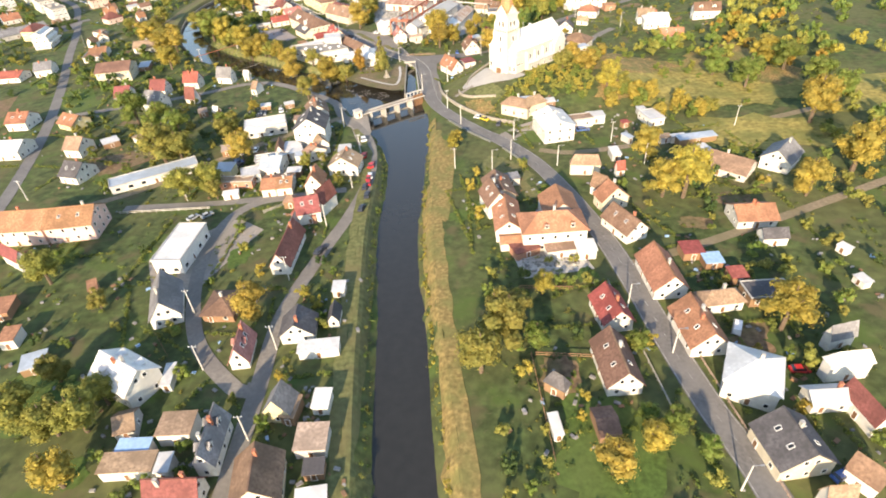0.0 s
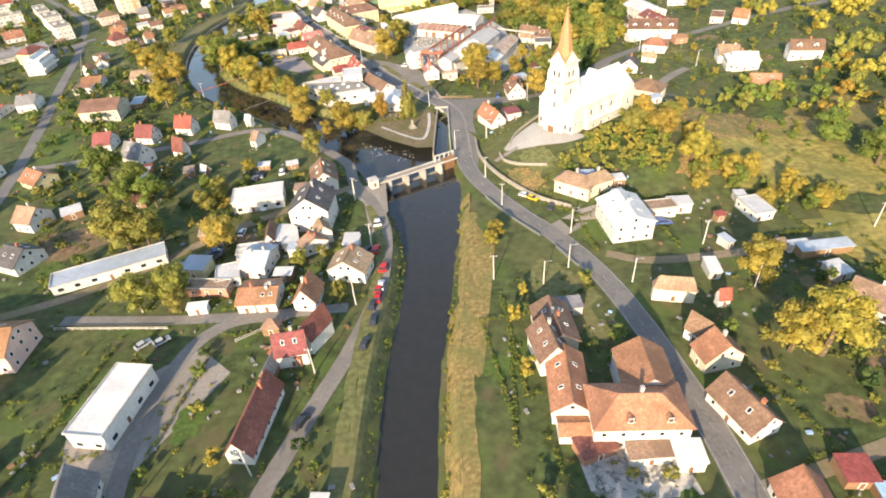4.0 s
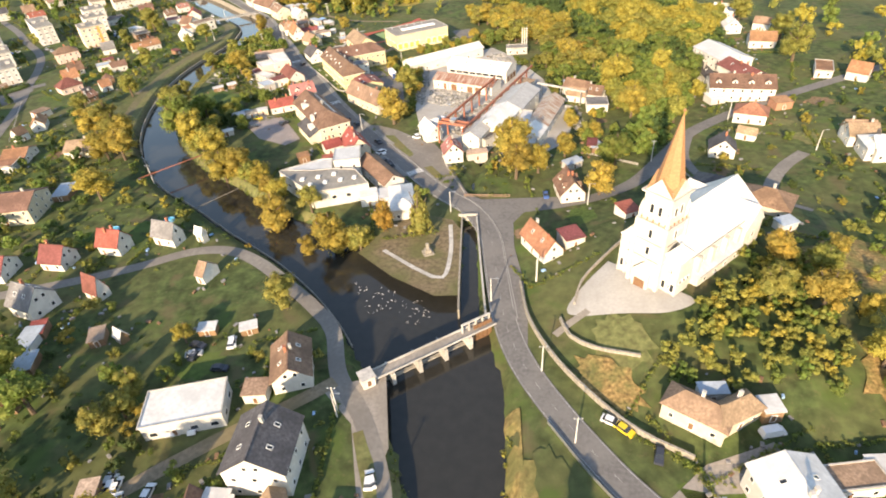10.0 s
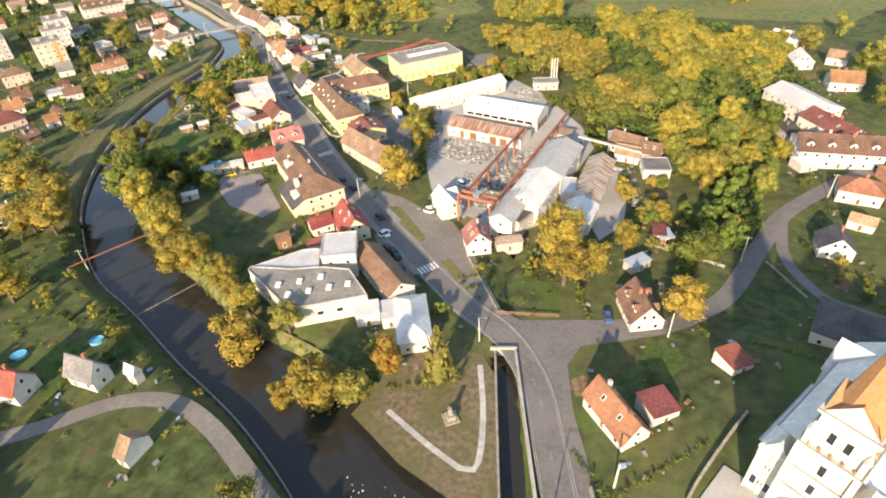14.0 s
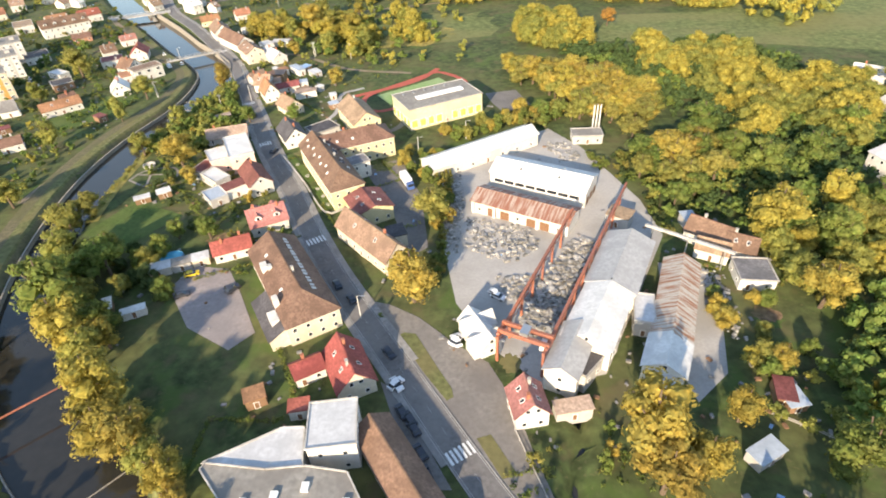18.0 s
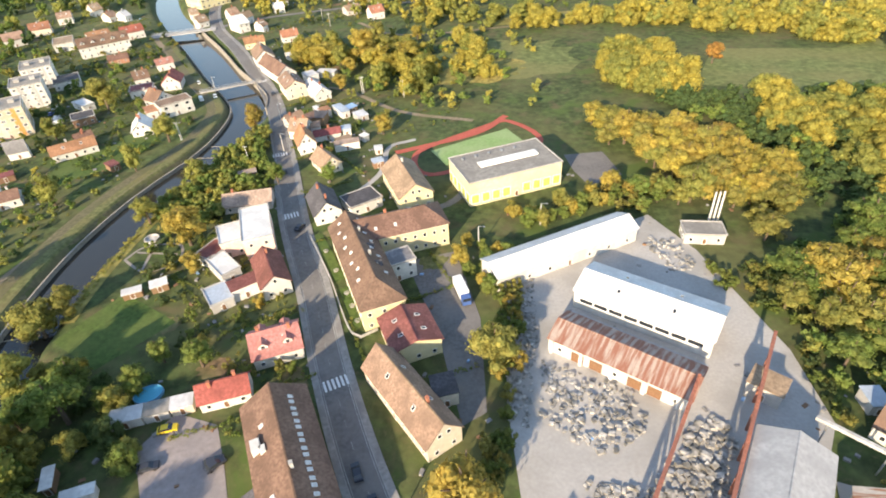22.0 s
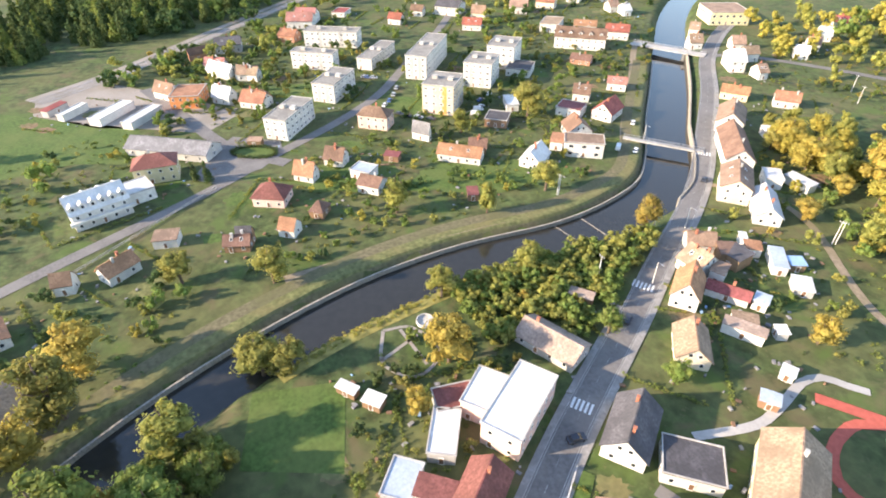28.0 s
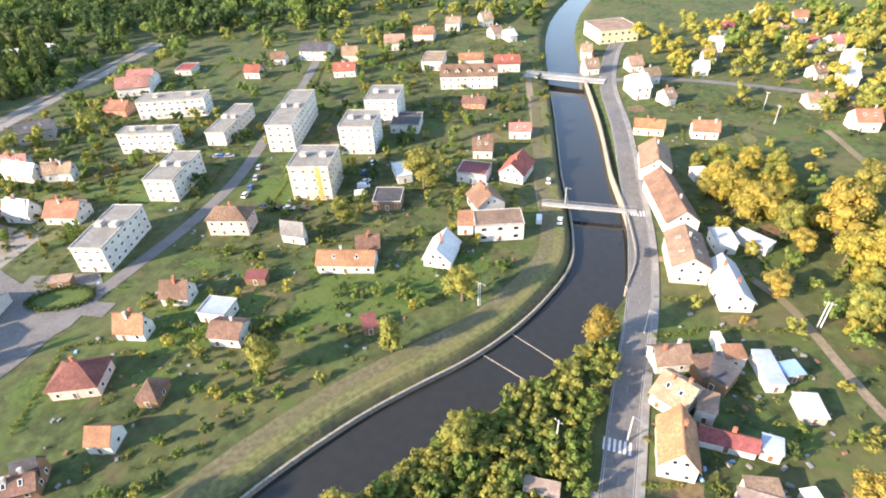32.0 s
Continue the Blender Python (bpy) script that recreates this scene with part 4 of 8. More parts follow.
blob(6.7, 210.6, 4.0, 9.5, 12, "grass", "short green grass beside the river", 35, "verge", 0.24)
blob(-60, 20, 20, 12, 0, "meadow", "yellowing garden grass", 9)
blob(-100, 85, 16, 10, 0, "lawn", "bright green garden lawn", 10)
blob(30, 60, 12, 18, 0, "lawn", "bright green garden lawn", 11)
blob(25, 175, 9, 16, 10, "mown_bank", "dry grass beside the road", 12)
blob(-215, 520, 26, 14, 70, "lawn", "bright green garden lawn", 13)
blob(-240, 480, 22, 12, 60, "lawn", "bright green garden lawn", 14)
blob(-285, 540, 20, 12, 50, "lawn", "green lawn between the apartment blocks", 17)
blob(-330, 500, 22, 14, 50, "lawn", "green lawn between the apartment blocks", 18)
patch("stone_yard", [(-40, 459), (3, 489), (14, 471), (27, 433), (29, 413), (2, 360), (-12, 356), (-24, 368), (-33, 384), (-38, 413)], "pale_gravel", "pale dusty gravel yard of the stone works")
patch("stone_yard", [(24, 400), (36, 397), (36, 385), (29, 360), (20, 352), (18, 366)], "pale_gravel", "pale dusty gravel track of the stone works")
patch("junction", [(-31, 341), (-20, 331), (-12, 323), (-6, 318), (22, 318), (22, 311), (8, 309), (4, 303), (3.5, 290), (5, 274), (5, 258), (4, 246), (-2, 256), (-5, 280), (-6.5, 298), (-12, 309), (-24, 322), (-34, 337)], "asphalt", "wide asphalt road junction", "road", lift=0.105)
patch("service_lane", [(-59, 386), (-51, 384), (-42.5, 378.8), (-33, 369.5), (-25, 363.5), (-19.5, 352), (-16.5, 340), (-11, 322.5), (-18, 325), (-31, 341), (-46, 363), (-60, 384)], "lane_asphalt", "pale worn asphalt service lane beside the main road", "road", lift=0.11)
patch("parking_bay", [(-50.1, 357.9), (-46.3, 355.6), (-32.8, 331.7), (-39.4, 331.7), (-44.5, 343.8)], "asphalt", "asphalt parking bay beside the main road", "road", lift=0.12)
patch("verge", [(-47.5, 372.5), (-46, 373.5), (-43, 373), (-37.5, 363), (-33.5, 356), (-33, 353.5), (-34.5, 352.5), (-40.5, 361)], "mown_bank", "dry grass island beside the main road", lift=0.16)
patch("verge", [(-28, 343), (-25, 344), (-20, 335), (-23, 334)], "mown_bank", "dry grass island beside the main road", lift=0.16)
patch("turning_place", [(-262, 436), (-270, 430), (-290, 444), (-299, 453), (-284, 469), (-273, 467), (-264, 455)], "asphalt", "wide asphalt turning place", "road", lift=0.13)
surface("court_grey", (0.27, 0.235, 0.225), 0.9, 0.1, 1.0, 0.08, 0.1, tint=(0.23, 0.205, 0.2))
patch("school_court", [(-101, 400), (-95, 391), (-85, 374), (-90, 368), (-104, 376), (-116, 392), (-112, 402)], "court_grey", "pinkish grey play court behind the school")
patch("school_yard", [(-70, 460), (-56, 466), (-46, 438), (-42, 409), (-47, 405), (-56, 431)], "asphalt", "grey asphalt school yard")
patch("park", [(-45, 289), (-36, 305), (-28, 311), (-16, 306), (-13, 300), (-13, 268), (-20, 268), (-33, 277)], "park_ground", "trodden brown ground with thin grass in the park")
patch("field", [(-400, 350), (-330, 420), (-304, 418), (-297, 410), (-308, 393), (-309, 360), (-340, 330)], "lawn", "flat green field at the edge of the village")
patch("field", [(-146, 213), (-126, 219), (-113, 212), (-132, 195)], "soil", "bare brown tilled plot")
patch("field", [(-206, 298), (-187, 306), (-171, 277), (-180, 266)], "lawn", "bright green clipped lawn plot")
patch("field", [(-260, 270), (-225, 300), (-215, 270), (-240, 245)], "soil", "bare brown tilled field")
patch("lawn", [(-158, 420), (-140, 412), (-128, 430), (-150, 440)], "lawn", "green lawn behind the gardens")
ribbon("garden_track", [(-96, 497), (-91.5, 508), (-90.3, 514), (-91, 522.5), (-92.1, 530.5), (-90.4, 536), (-86, 538.5), (-82, 541)], 2.2, "pale_gravel", 0.2, "pale gravel track through the gardens", "path")
patch("sports_pitch", [(-74, 531), (-45, 552), (-36, 538), (-66, 519)], "green_pitch", "faded green artificial sports pitch", lift=0.12)
patch("ball_court", [(-22, 529), (-7.5, 532), (-2, 514.5), (-14, 506), (-19, 517)], "asphalt", "dark asphalt ball court beside the gym")
ribbon("running_track", [(-52, 556), (-76, 534), (-79.5, 525), (-77, 516), (-71, 512), (-60, 517), (-36, 533), (-31, 542), (-36, 552), (-46, 560), (-52, 556)], 2.6, "red_track", 0.14, "red oval running track", "track")
ribbon("running_track", [(-88, 529), (-58, 547), (-46, 565)], 3.0, "red_track", 0.16, "straight red running track", "track")
patch("gravel_yard", [(-72, 119), (-58, 150), (-68, 158), (-92, 140), (-84, 122)], "gravel", "pale gravel yard round the white hall")
patch("gravel_yard", [(-45, 236), (-30, 240), (-27, 220), (-31, 205), (-36, 226)], "gravel", "pale gravel verge at the weir bridge")
patch("gravel_yard", [(22, 205), (36, 216), (50, 220), (52, 214), (40, 210), (28, 200)], "gravel", "pale gravel drive beside the road")
patch("paved_yard", [(20, 128), (40, 128), (42, 118), (22, 116)], "concrete", "pale cluttered paved yard")
ribbon("park_path", [(-37, 290), (-25, 279.5), (-18, 276), (-16, 288), (-16.5, 303)], 1.3, "concrete", 0.12, "pale concrete park path", "path")
ribbon("garden_path", [(11, 251), (15, 254), (20, 257)], 2.0, "gravel", 0.3, "pale path up to the church", "path")

# ---- river works ----
def wall_line(name, pts, h, thick, mat, label, base=None, gap=3.0, low=0.8, category="wall", kind="structure"):
    """A low wall along a line; base gives a fixed top level instead of the lie of the land."""
    line = smooth_line(pts, gap)
    verts, faces = [], []
    for i, p in enumerate(line):
        d = line[min(i + 1, len(line) - 1)][:2] - line[max(i - 1, 0)][:2]
        d /= np.linalg.norm(d) or 1
        z = relief(p[0], p[1]) if base is None else base
        for s in (thick / 2, -thick / 2):
            x, y = p[0] - d[1] * s, p[1] + d[0] * s
            verts += [(x, y, z - low), (x, y, z + h)]
        if i:
            a, b = 4 * (i - 1), 4 * i
            faces += [(a + 1, a + 3, b + 3, b + 1), (a, a + 1, b + 1, b), (a + 3, a + 2, b + 2, b + 3)]
    e = 4 * (len(line) - 1)
    faces += [(0, 2, 3, 1), (e, e + 1, e + 3, e + 2)]
    return tagged(mesh_object(name, verts, faces, mat), label, category, kind=kind)


def along_river(line, side, a, b, extra):
    """Points beside the water between two stations of the line."""
    out = []
    for i in range(a, b, 3):
        d = line[i + 1][:2] - line[i][:2]
        d /= np.linalg.norm(d)
        s = side * (line[i][2] / 2 + extra)
        out.append((line[i][0] - d[1] * s, line[i][1] + d[0] * s))
    return out


def station(y, lo=0):
    return lo + int(np.argmin(np.abs(RIVER[lo:, 1] - y)))


def bank(name, side, y0, y1, inner, width, mat, label):
    """A strip of river bank that follows the real slope down to the water."""
    pts = along_river(RIVER, side, station(y0), station(y1), inner + width / 2)
    ob = ribbon(name, pts, width, mat, 0.0, label, "grass bank", across=6)
    for v in ob.data.vertices:
        if inner > 2 and y1 < 300:
            w = 0.22 * math.sin(v.co.y * 0.41 + v.co.x * 0.2) + 0.25 * math.sin(v.co.y * 1.3 + 1)
            v.co.x, v.co.y = v.co.x + w, v.co.y + w * 0.4
        v.co.z = land(v.co.x, v.co.y) + 0.08 + max(0, inner) * 0.009
    return ob


bank("dry_bank", -1, -60, 236, -0.4, 4.6, "dry_grass", "dry golden grass on the river bank slope")
bank("mown_bank", 1, -60, 236, -0.4, 6.0, "mown_bank", "mown grass on the river bank slope")
bank("dry_bank", -1, -60, 222, 4.1, 3.4, "dry_grass", "dry golden mown strip along the river")
bank("mown_bank", 1, -60, 236, 5.5, 2.8, "mown_bank", "pale green mown strip along the river")
bank("grassy_bank", -1, 425, 545, -0.4, 3.6, "meadow", "sunlit yellow-green grass on the river bank")
bank("grassy_bank", -1, 425, 520, 3.1, 4.2, "meadow", "sunlit yellow-green grass above the river bank")
surface("worn_path", (0.125, 0.11, 0.062), 0.95, 0.2, 0.8, 0.1, 0.3, tint=(0.11, 0.105, 0.05))
bank("dirt_bank", 1, 372, 690, 0.9, 2.0, "worn_path", "bare brown slope of the embankment")
bank("mown_bank", 1, 372, 690, 2.7, 5.3, "mown_bank", "dry mown grass embankment")
bank("river_path", 1, 372, 690, 7.2, 4.2, "worn_path", "brown dirt path on the embankment")
bank("grassy_bank", -1, 282, 380, -0.4, 4.0, "mown_bank", "dry grass on the river bank")
wall_line("river_wall", along_river(RIVER, 1, station(262), station(376), 0.5), 0.1, 0.35, "stone_wall", "low mossy stone river wall", base=-4.0, low=2.0)
wall_line("river_wall", along_river(RIVER, 1, station(376), station(700), 0.6), 0.9, 0.6, "stone_wall", "pale stone river wall", base=-4.0, low=2.0)
wall_line("river_wall", along_river(RIVER, -1, station(570), station(720), 0.8), 3.2, 0.5, "stone_wall", "pale stone river wall below the road", base=-4.0, low=2.0)
wall_line("river_wall", along_river(RIVER, -1, station(265), station(300), 0.8), 1.0, 0.7, "stone_wall", "pale stone river wall at the park", base=-4.0, low=2.0)
wall_line("canal_wall", [(-5.8, 258), (-6.6, 275), (-7.9, 307)], 0.9, 0.5, "concrete", "pale concrete parapet along the mill race", low=4.5)
wall_line("canal_wall", [(-13.2, 262), (-13.2, 275), (-12.8, 307)], 0.2, 0.5, "stone_wall", "stone wall of the mill race", low=4.5)
wall_line("canal_wall", [(-14, 308), (-7.5, 308)], 0.9, 0.5, "concrete", "pale concrete headwall of the mill race", low=4.5)
wall_line("church_wall", [(4.0, 272), (5.3, 257), (10.5, 243), (18, 231), (25, 223), (34, 217)], 1.5, 0.5, "stone_wall", "pale stone wall below the church hill")
wall_line("terrace_wall", [(13, 256), (14.5, 250), (20, 245), (29, 241)], 1.1, 0.5, "stone_wall", "pale stone terrace wall")
wall_line("church_wall", [(36, 285), (28, 277), (20, 268), (17, 260)], 0.9, 0.5, "stone_wall", "pale churchyard wall")

dam = base_empty("weir_bridge", -19, 247.7, 31.5, -0.4)
tagged(dam, "pale concrete weir footbridge on stone piers", "bridge")
boxed("deck", "gravel", dam, -17.5, -1.4, -0.35, 17.5, 1.4, 0.0)
for s in (-1, 1):
    boxed("parapet", "concrete", dam, -17.5, s * 1.5 - 0.15, 0.0, 17.5, s * 1.5 + 0.15, 0.4)
for k in range(4):
    px = -12 + k * 7.2
    bm = bmesh.new()
    q = [(-0.5, -2.0), (0.5, -2.0), (0.5, 2.0), (0, 3.0), (-0.5, 2.0)]
    lo, hi = [bm.verts.new((px + a, b, -6)) for a, b in q], [bm.verts.new((px + a, b, -0.4)) for a, b in q]
    bm.faces.new(hi)
    for i in range(5):
        bm.faces.new((lo[i], lo[(i + 1) % 5], hi[(i + 1) % 5], hi[i]))
    part("pier", bm, "concrete", dam)
boxed("weir_sill", "stone_wall", dam, -16, 0.2, -6, 12, 1.2, -3.9)
for k in range(4):
    boxed("sluice_gate", "door_wood", dam, 11.6 + k * 1.4, -0.2, -4.6, 12.8 + k * 1.4, 0.1, 1.2)
gate_hut = base_empty("gate_house", -34, 237.3, 31.5, -0.6)
tagged(gate_hut, "small white gate house at the weir", "building")
part("wall", block_walls(3.0, 3.0, 2.6), "wall_white", gate_hut)
boxed("roof", "concrete", gate_hut, -1.8, -1.8, 2.6, 1.8, 1.8, 2.85)
opening("door", gate_hut, 0, -1.5, 0, 180, "door")
winch = base_empty("sluice_frame", -8.5, 254.5, 31.5, -0.4)
tagged(winch, "pale steel sluice winch frame on the weir", "winch")
for px in (-4, -2, 0, 2, 4):
    boxed("post", "concrete", winch, px - 0.2, -0.2, 0, px + 0.2, 0.2, 2.6)
boxed("beam", "concrete", winch, -4.2, -0.25, 2.6, 4.2, 0.25, 3.0)


def footbridge(x0, y0, x1, y1, w, label):
    ob = base_empty("bridge", (x0 + x1) / 2, (y0 + y1) / 2, math.degrees(math.atan2(y1 - y0, x1 - x0)), -0.9)
    L = math.hypot(x1 - x0, y1 - y0)
    tagged(ob, label, "bridge")
    boxed("deck", "concrete", ob, -L / 2, -w / 2, -0.5, L / 2, w / 2, 0.0)
    for s in (-1, 1):
        bm = bmesh.new()
        box(bm, -L / 2, s * w / 2 - 0.05, 0.95, L / 2, s * w / 2 + 0.05, 1.07)
        box(bm, -L / 2, s * w / 2 - 0.04, 0.45, L / 2, s * w / 2 + 0.04, 0.52)
        for k in range(int(L / 2) + 1):
            box(bm, -L / 2 + k * 2 - 0.05, s * w / 2 - 0.05, 0, -L / 2 + k * 2 + 0.05, s * w / 2 + 0.05, 1.0)
        part("railing", bm, "steel", ob)


footbridge(-207, 593, -180, 610, 2.2, "white steel footbridge over the river")
footbridge(-298, 696, -258, 713, 7.0, "concrete road bridge over the river")


def weir(x0, y0, x1, y1, label="low stone sill across the river"):
    ob = base_empty("weir", (x0 + x1) / 2, (y0 + y1) / 2, math.degrees(math.atan2(y1 - y0, x1 - x0)), WATER)
    tagged(ob, label, "weir", kind="structure")
    L = math.hypot(x1 - x0, y1 - y0)
    boxed("sill", "stone_wall", ob, -L / 2, -0.13, -0.8, L / 2, 0.13, 0.12)


weir(-181, 420, -164, 426), weir(-177, 528, -162, 529), weir(-176, 539, -160, 539), weir(-114, 323, -101, 338)

# ---- church ----
ch = base_empty("church", 34.8, 263.5, 40, 5.2)
tagged(ch, "large white church with a tall tower and a golden spire", "church")
bm = block_walls(32, 16, 11.2, 6.4)
bmesh.ops.translate(bm, verts=bm.verts, vec=(20, 0, 0))
part("nave", bm, "wall_church_white", ch)
bm = roof_gable(32, 16, 11.2, 6.4, 0.5, 0.3)
bmesh.ops.translate(bm, verts=bm.verts, vec=(20, 0, 0.05))
part("nave_roof", bm, "roof_white", ch)
bm = bmesh.new()
ring = [(36 + 6.2 * math.cos(a), 6.2 * math.sin(a)) for a in [math.pi * (k / 6 - 0.5) for k in range(7)]]
lo, hi = [bm.verts.new((x, y, -1)) for x, y in ring], [bm.verts.new((x, y, 9.5)) for x, y in ring]
top = bm.verts.new((36, 0, 13.5))
for k in range(6):
    bm.faces.new((lo[k], lo[k + 1], hi[k + 1], hi[k])), bm.faces.new((hi[k], hi[k + 1], top))
part("apse", bm, "wall_church_white", ch)
boxed("tower", "wall_church_white", ch, -1.2, -4.0, -1, 6.8, 4.0, 19.0)
boxed("tower_top", "wall_church_white", ch, -0.7, -3.5, 19.0, 6.3, 3.5, 27.0)
for z, o in ((8.5, 0.25), (13.5, 0.25), (19.0, 0.35), (26.6, 0.1)):
    boxed("cornice", "wall_church_white", ch, -1.2 - o, -4.0 - o, z, 6.8 + o, 4.0 + o, z + 0.5)
for s in (-1, 1):
    boxed("stair_turret", "wall_church_white", ch, 0.2, s * 6.2 - 2.3, -1, 5.5, s * 6.2 + 2.3, 11.5)
    bm = roof_hip(5.3, 4.6, 11.5, 2.8, 0.3, 0.3)
    bmesh.ops.translate(bm, verts=bm.verts, vec=(2.85, s * 6.2, 0))
    part("turret_roof", bm, "roof_white", ch)
    for k in range(5):
        boxed("buttress", "wall_church_white", ch, 8 + k * 6 - 0.55, s * 8.0 - 0.1 if s > 0 else -9.2, -1, 8 + k * 6 + 0.55, 9.2 if s > 0 else -7.9, 9.5)
        if k < 4:
            opening("tall", ch, 11 + k * 6, s * 8.0, 5.5, 0 if s > 0 else 180)
    boxed("eave_cornice", "wall_church_white", ch, 4, s * 8.35 - 0.35, 10.4, 36, s * 8.35 + 0.35, 10.95)
    opening("small", ch, 0.2, s * 6.2, 2.5, 90), opening("small", ch, 0.2, s * 6.2, 7.0, 90)
for px, py in ((-1.2, -4), (-1.2, 4), (6.8, -4), (6.8, 4)):
    boxed("pilaster", "wall_church_white", ch, px - 0.45, py - 0.45, -1, px + 0.45, py + 0.45, 19.0)
bm = block_walls(20, 8, 9.4, 5)
bmesh.ops.rotate(bm, verts=bm.verts, matrix=Matrix.Rotation(radians(90), 3, "Z"))
bmesh.ops.translate(bm, verts=bm.verts, vec=(31, 0, 0))
part("transept", bm, "wall_church_white", ch)
bm = roof_gable(20, 8, 9.4, 5, 0.4, 0.25)
bmesh.ops.rotate(bm, verts=bm.verts, matrix=Matrix.Rotation(radians(90), 3, "Z"))
bmesh.ops.translate(bm, verts=bm.verts, vec=(31, 0, 0.04))
part("transept_roof", bm, "roof_lightgrey", ch)
for s in (-1, 1):
    opening("tall", ch, 31, s * 10.0, 4.6, 0 if s > 0 else 180)
    boxed("aisle", "wall_church_white", ch, 7.5, min(s * 8, s * 10.0), -1, 26.5, max(s * 8, s * 10.0), 4.2)
    bm = bmesh.new()
    for q in box(bm, 7.2, min(s * 7.9, s * 10.4), 4.2, 26.8, max(s * 7.9, s * 10.4), 4.4):
        q.co.z += 1.3 if abs(q.co.y) < 9 else 0
    part("aisle_roof", bm, "roof_lightgrey", ch)
    for k in range(4):
        opening("small", ch, 10.5 + k * 4.6, s * 10.0, 1.5, 0 if s > 0 else 180)
for k in range(3):
    boxed("step", "stone_wall", ch, -4.2 + k * 0.6, -3.4 + k * 0.4, -1, -2.4, 3.4 - k * 0.4, -0.15 + k * 0.17)
boxed("portal", "wall_church_white", ch, -2.4, -2.2, -1, -1.2, 2.2, 5.2)
opening("gate", ch, -2.4, 0, 0.0, 90, "door")
for z in (10.0, 15.0, 21.5):
    for s in ((-1.1, 1.1) if z > 20 else (0.0,)):
        opening("tall", ch, -1.2 if z < 19 else -0.7, s, z, 90)
        opening("tall", ch, 2.8 + s, -4.0 if z < 19 else -3.5, z, 180), opening("tall", ch, 2.8 + s, 4.0 if z < 19 else 3.5, z, 0)
bm = bmesh.new()
for (ax, ay) in ((1, 0), (0, 1)):
    for s in (-1, 1):
        pts = [(2.8 + s * 3.6 * ax + k * 3.5 * ay, s * 3.6 * ay + k * 3.5 * ax, z) for k, z in ((-1, 27.0), (1, 27.0), (0, 31.0))]
        c = bm.verts.new((2.8, 0, 31.0))
        v = [bm.verts.new(p) for p in pts]
        bm.faces.new(v), bm.faces.new((v[0], v[2], c)), bm.faces.new((v[2], v[1], c))
bmesh.ops.recalc_face_normals(bm, faces=bm.faces)
for f in bm.faces:
    f.material_index = 1 if abs(f.normal.z) > 0.3 else 0
part("tower_gable", bm, ("wall_church_white", "copper_spire"), ch)
# Grey strips put the shadow lines of the tower ledges into colour.
for z, o in ((9.0, 0.3), (14.0, 0.3), (19.5, 0.4), (27.1, 0.15)):
    for s in (-1, 1):
        boxed("flashing", "roof_zinc", ch, -1.3 - o, s * (4.0 + o) - 0.06, z, 6.9 + o, s * (4.0 + o) + 0.06, z + 0.14)
    boxed("flashing", "roof_zinc", ch, -1.26 - o, -4.0 - o + 0.06, z, -1.14 - o, 4.0 + o - 0.06, z + 0.14)
for k in range(5):
    for s in (-1, 1):
        boxed("ornament", "copper_spire", ch, -0.4 + k * 1.6 - 0.15, s * 4.05 - 0.12, 19.6, -0.4 + k * 1.6 + 0.15, s * 4.05 + 0.12, 20.3)
    boxed("ornament", "copper_spire", ch, -1.32, -3.2 + k * 1.6 - 0.15, 19.6, -1.1, -3.2 + k * 1.6 + 0.15, 20.3)
for px in (-0.9, 6.5):
    for py in (-3.7, 3.7):
        bm = bmesh.new()
        box(bm, px - 0.4, py - 0.4, 19.4, px + 0.4, py + 0.4, 22.6)
        bmesh.ops.create_cone(bm, cap_ends=True, segments=4, radius1=0.6, radius2=0.02, depth=2.0, matrix=Matrix.Translation((px, py, 23.6)))
        part("pinnacle", bm, "wall_church_white", ch)
for s in (-1, 1):
    # The same grey strips, drawn as shadow lines along the eaves.
    boxed("flashing", "roof_zinc", ch, 4.2, s * 8.75 - 0.08, 10.95, 36, s * 8.75 + 0.08, 11.1)
    boxed("flashing", "roof_zinc", ch, 7.2, s * 10.45 - 0.08, 4.3, 26.8, s * 10.45 + 0.08, 4.45)
    bm = bmesh.new()
    v = [bm.verts.new(q) for q in ((0.1, s * 6.2 - 2.4, 11.4), (0.1, s * 6.2 + 2.4, 11.4), (0.1, s * 6.2, 15.0), (3.0, s * 6.2, 15.0), (3.0, s * 6.2 - 2.4, 11.4), (3.0, s * 6.2 + 2.4, 11.4))]
    for f in ((0, 1, 2), (0, 2, 3, 4), (1, 5, 3, 2), (3, 5, 4)):
        bm.faces.new([v[i] for i in f])
    bmesh.ops.recalc_face_normals(bm, faces=bm.faces)
    part("turret_gable", bm, "wall_church_white", ch)
    for k in range(3):
        opening("small", ch, 1.4 + k * 1.5, s * 8.5, 4.5, 0 if s > 0 else 180)
    opening("tall", ch, 0.2, s * 6.2 + 1.2, 1.8, 90), opening("tall", ch, 0.2, s * 6.2 - 1.2, 1.8, 90)
    for k in range(3):
        boxed("pilaster", "wall_church_white", ch, -0.05, s * 6.2 - 2.3 + k * 2.1, -1, 0.2, s * 6.2 - 1.9 + k * 2.1, 11.3)
bm = bmesh.new()
v = [bm.verts.new(q) for q in ((-2.5, -2.5, 5.2), (-2.5, 2.5, 5.2), (-2.5, 0, 8.2), (-1.1, 0, 8.2), (-1.1, -2.5, 5.2), (-1.1, 2.5, 5.2))]
for f in ((0, 1, 2), (0, 2, 3, 4), (1, 5, 3, 2), (0, 4, 5, 1)):
    bm.faces.new([v[i] for i in f])
bmesh.ops.recalc_face_normals(bm, faces=bm.faces)
part("portal_gable", bm, "wall_church_white", ch)
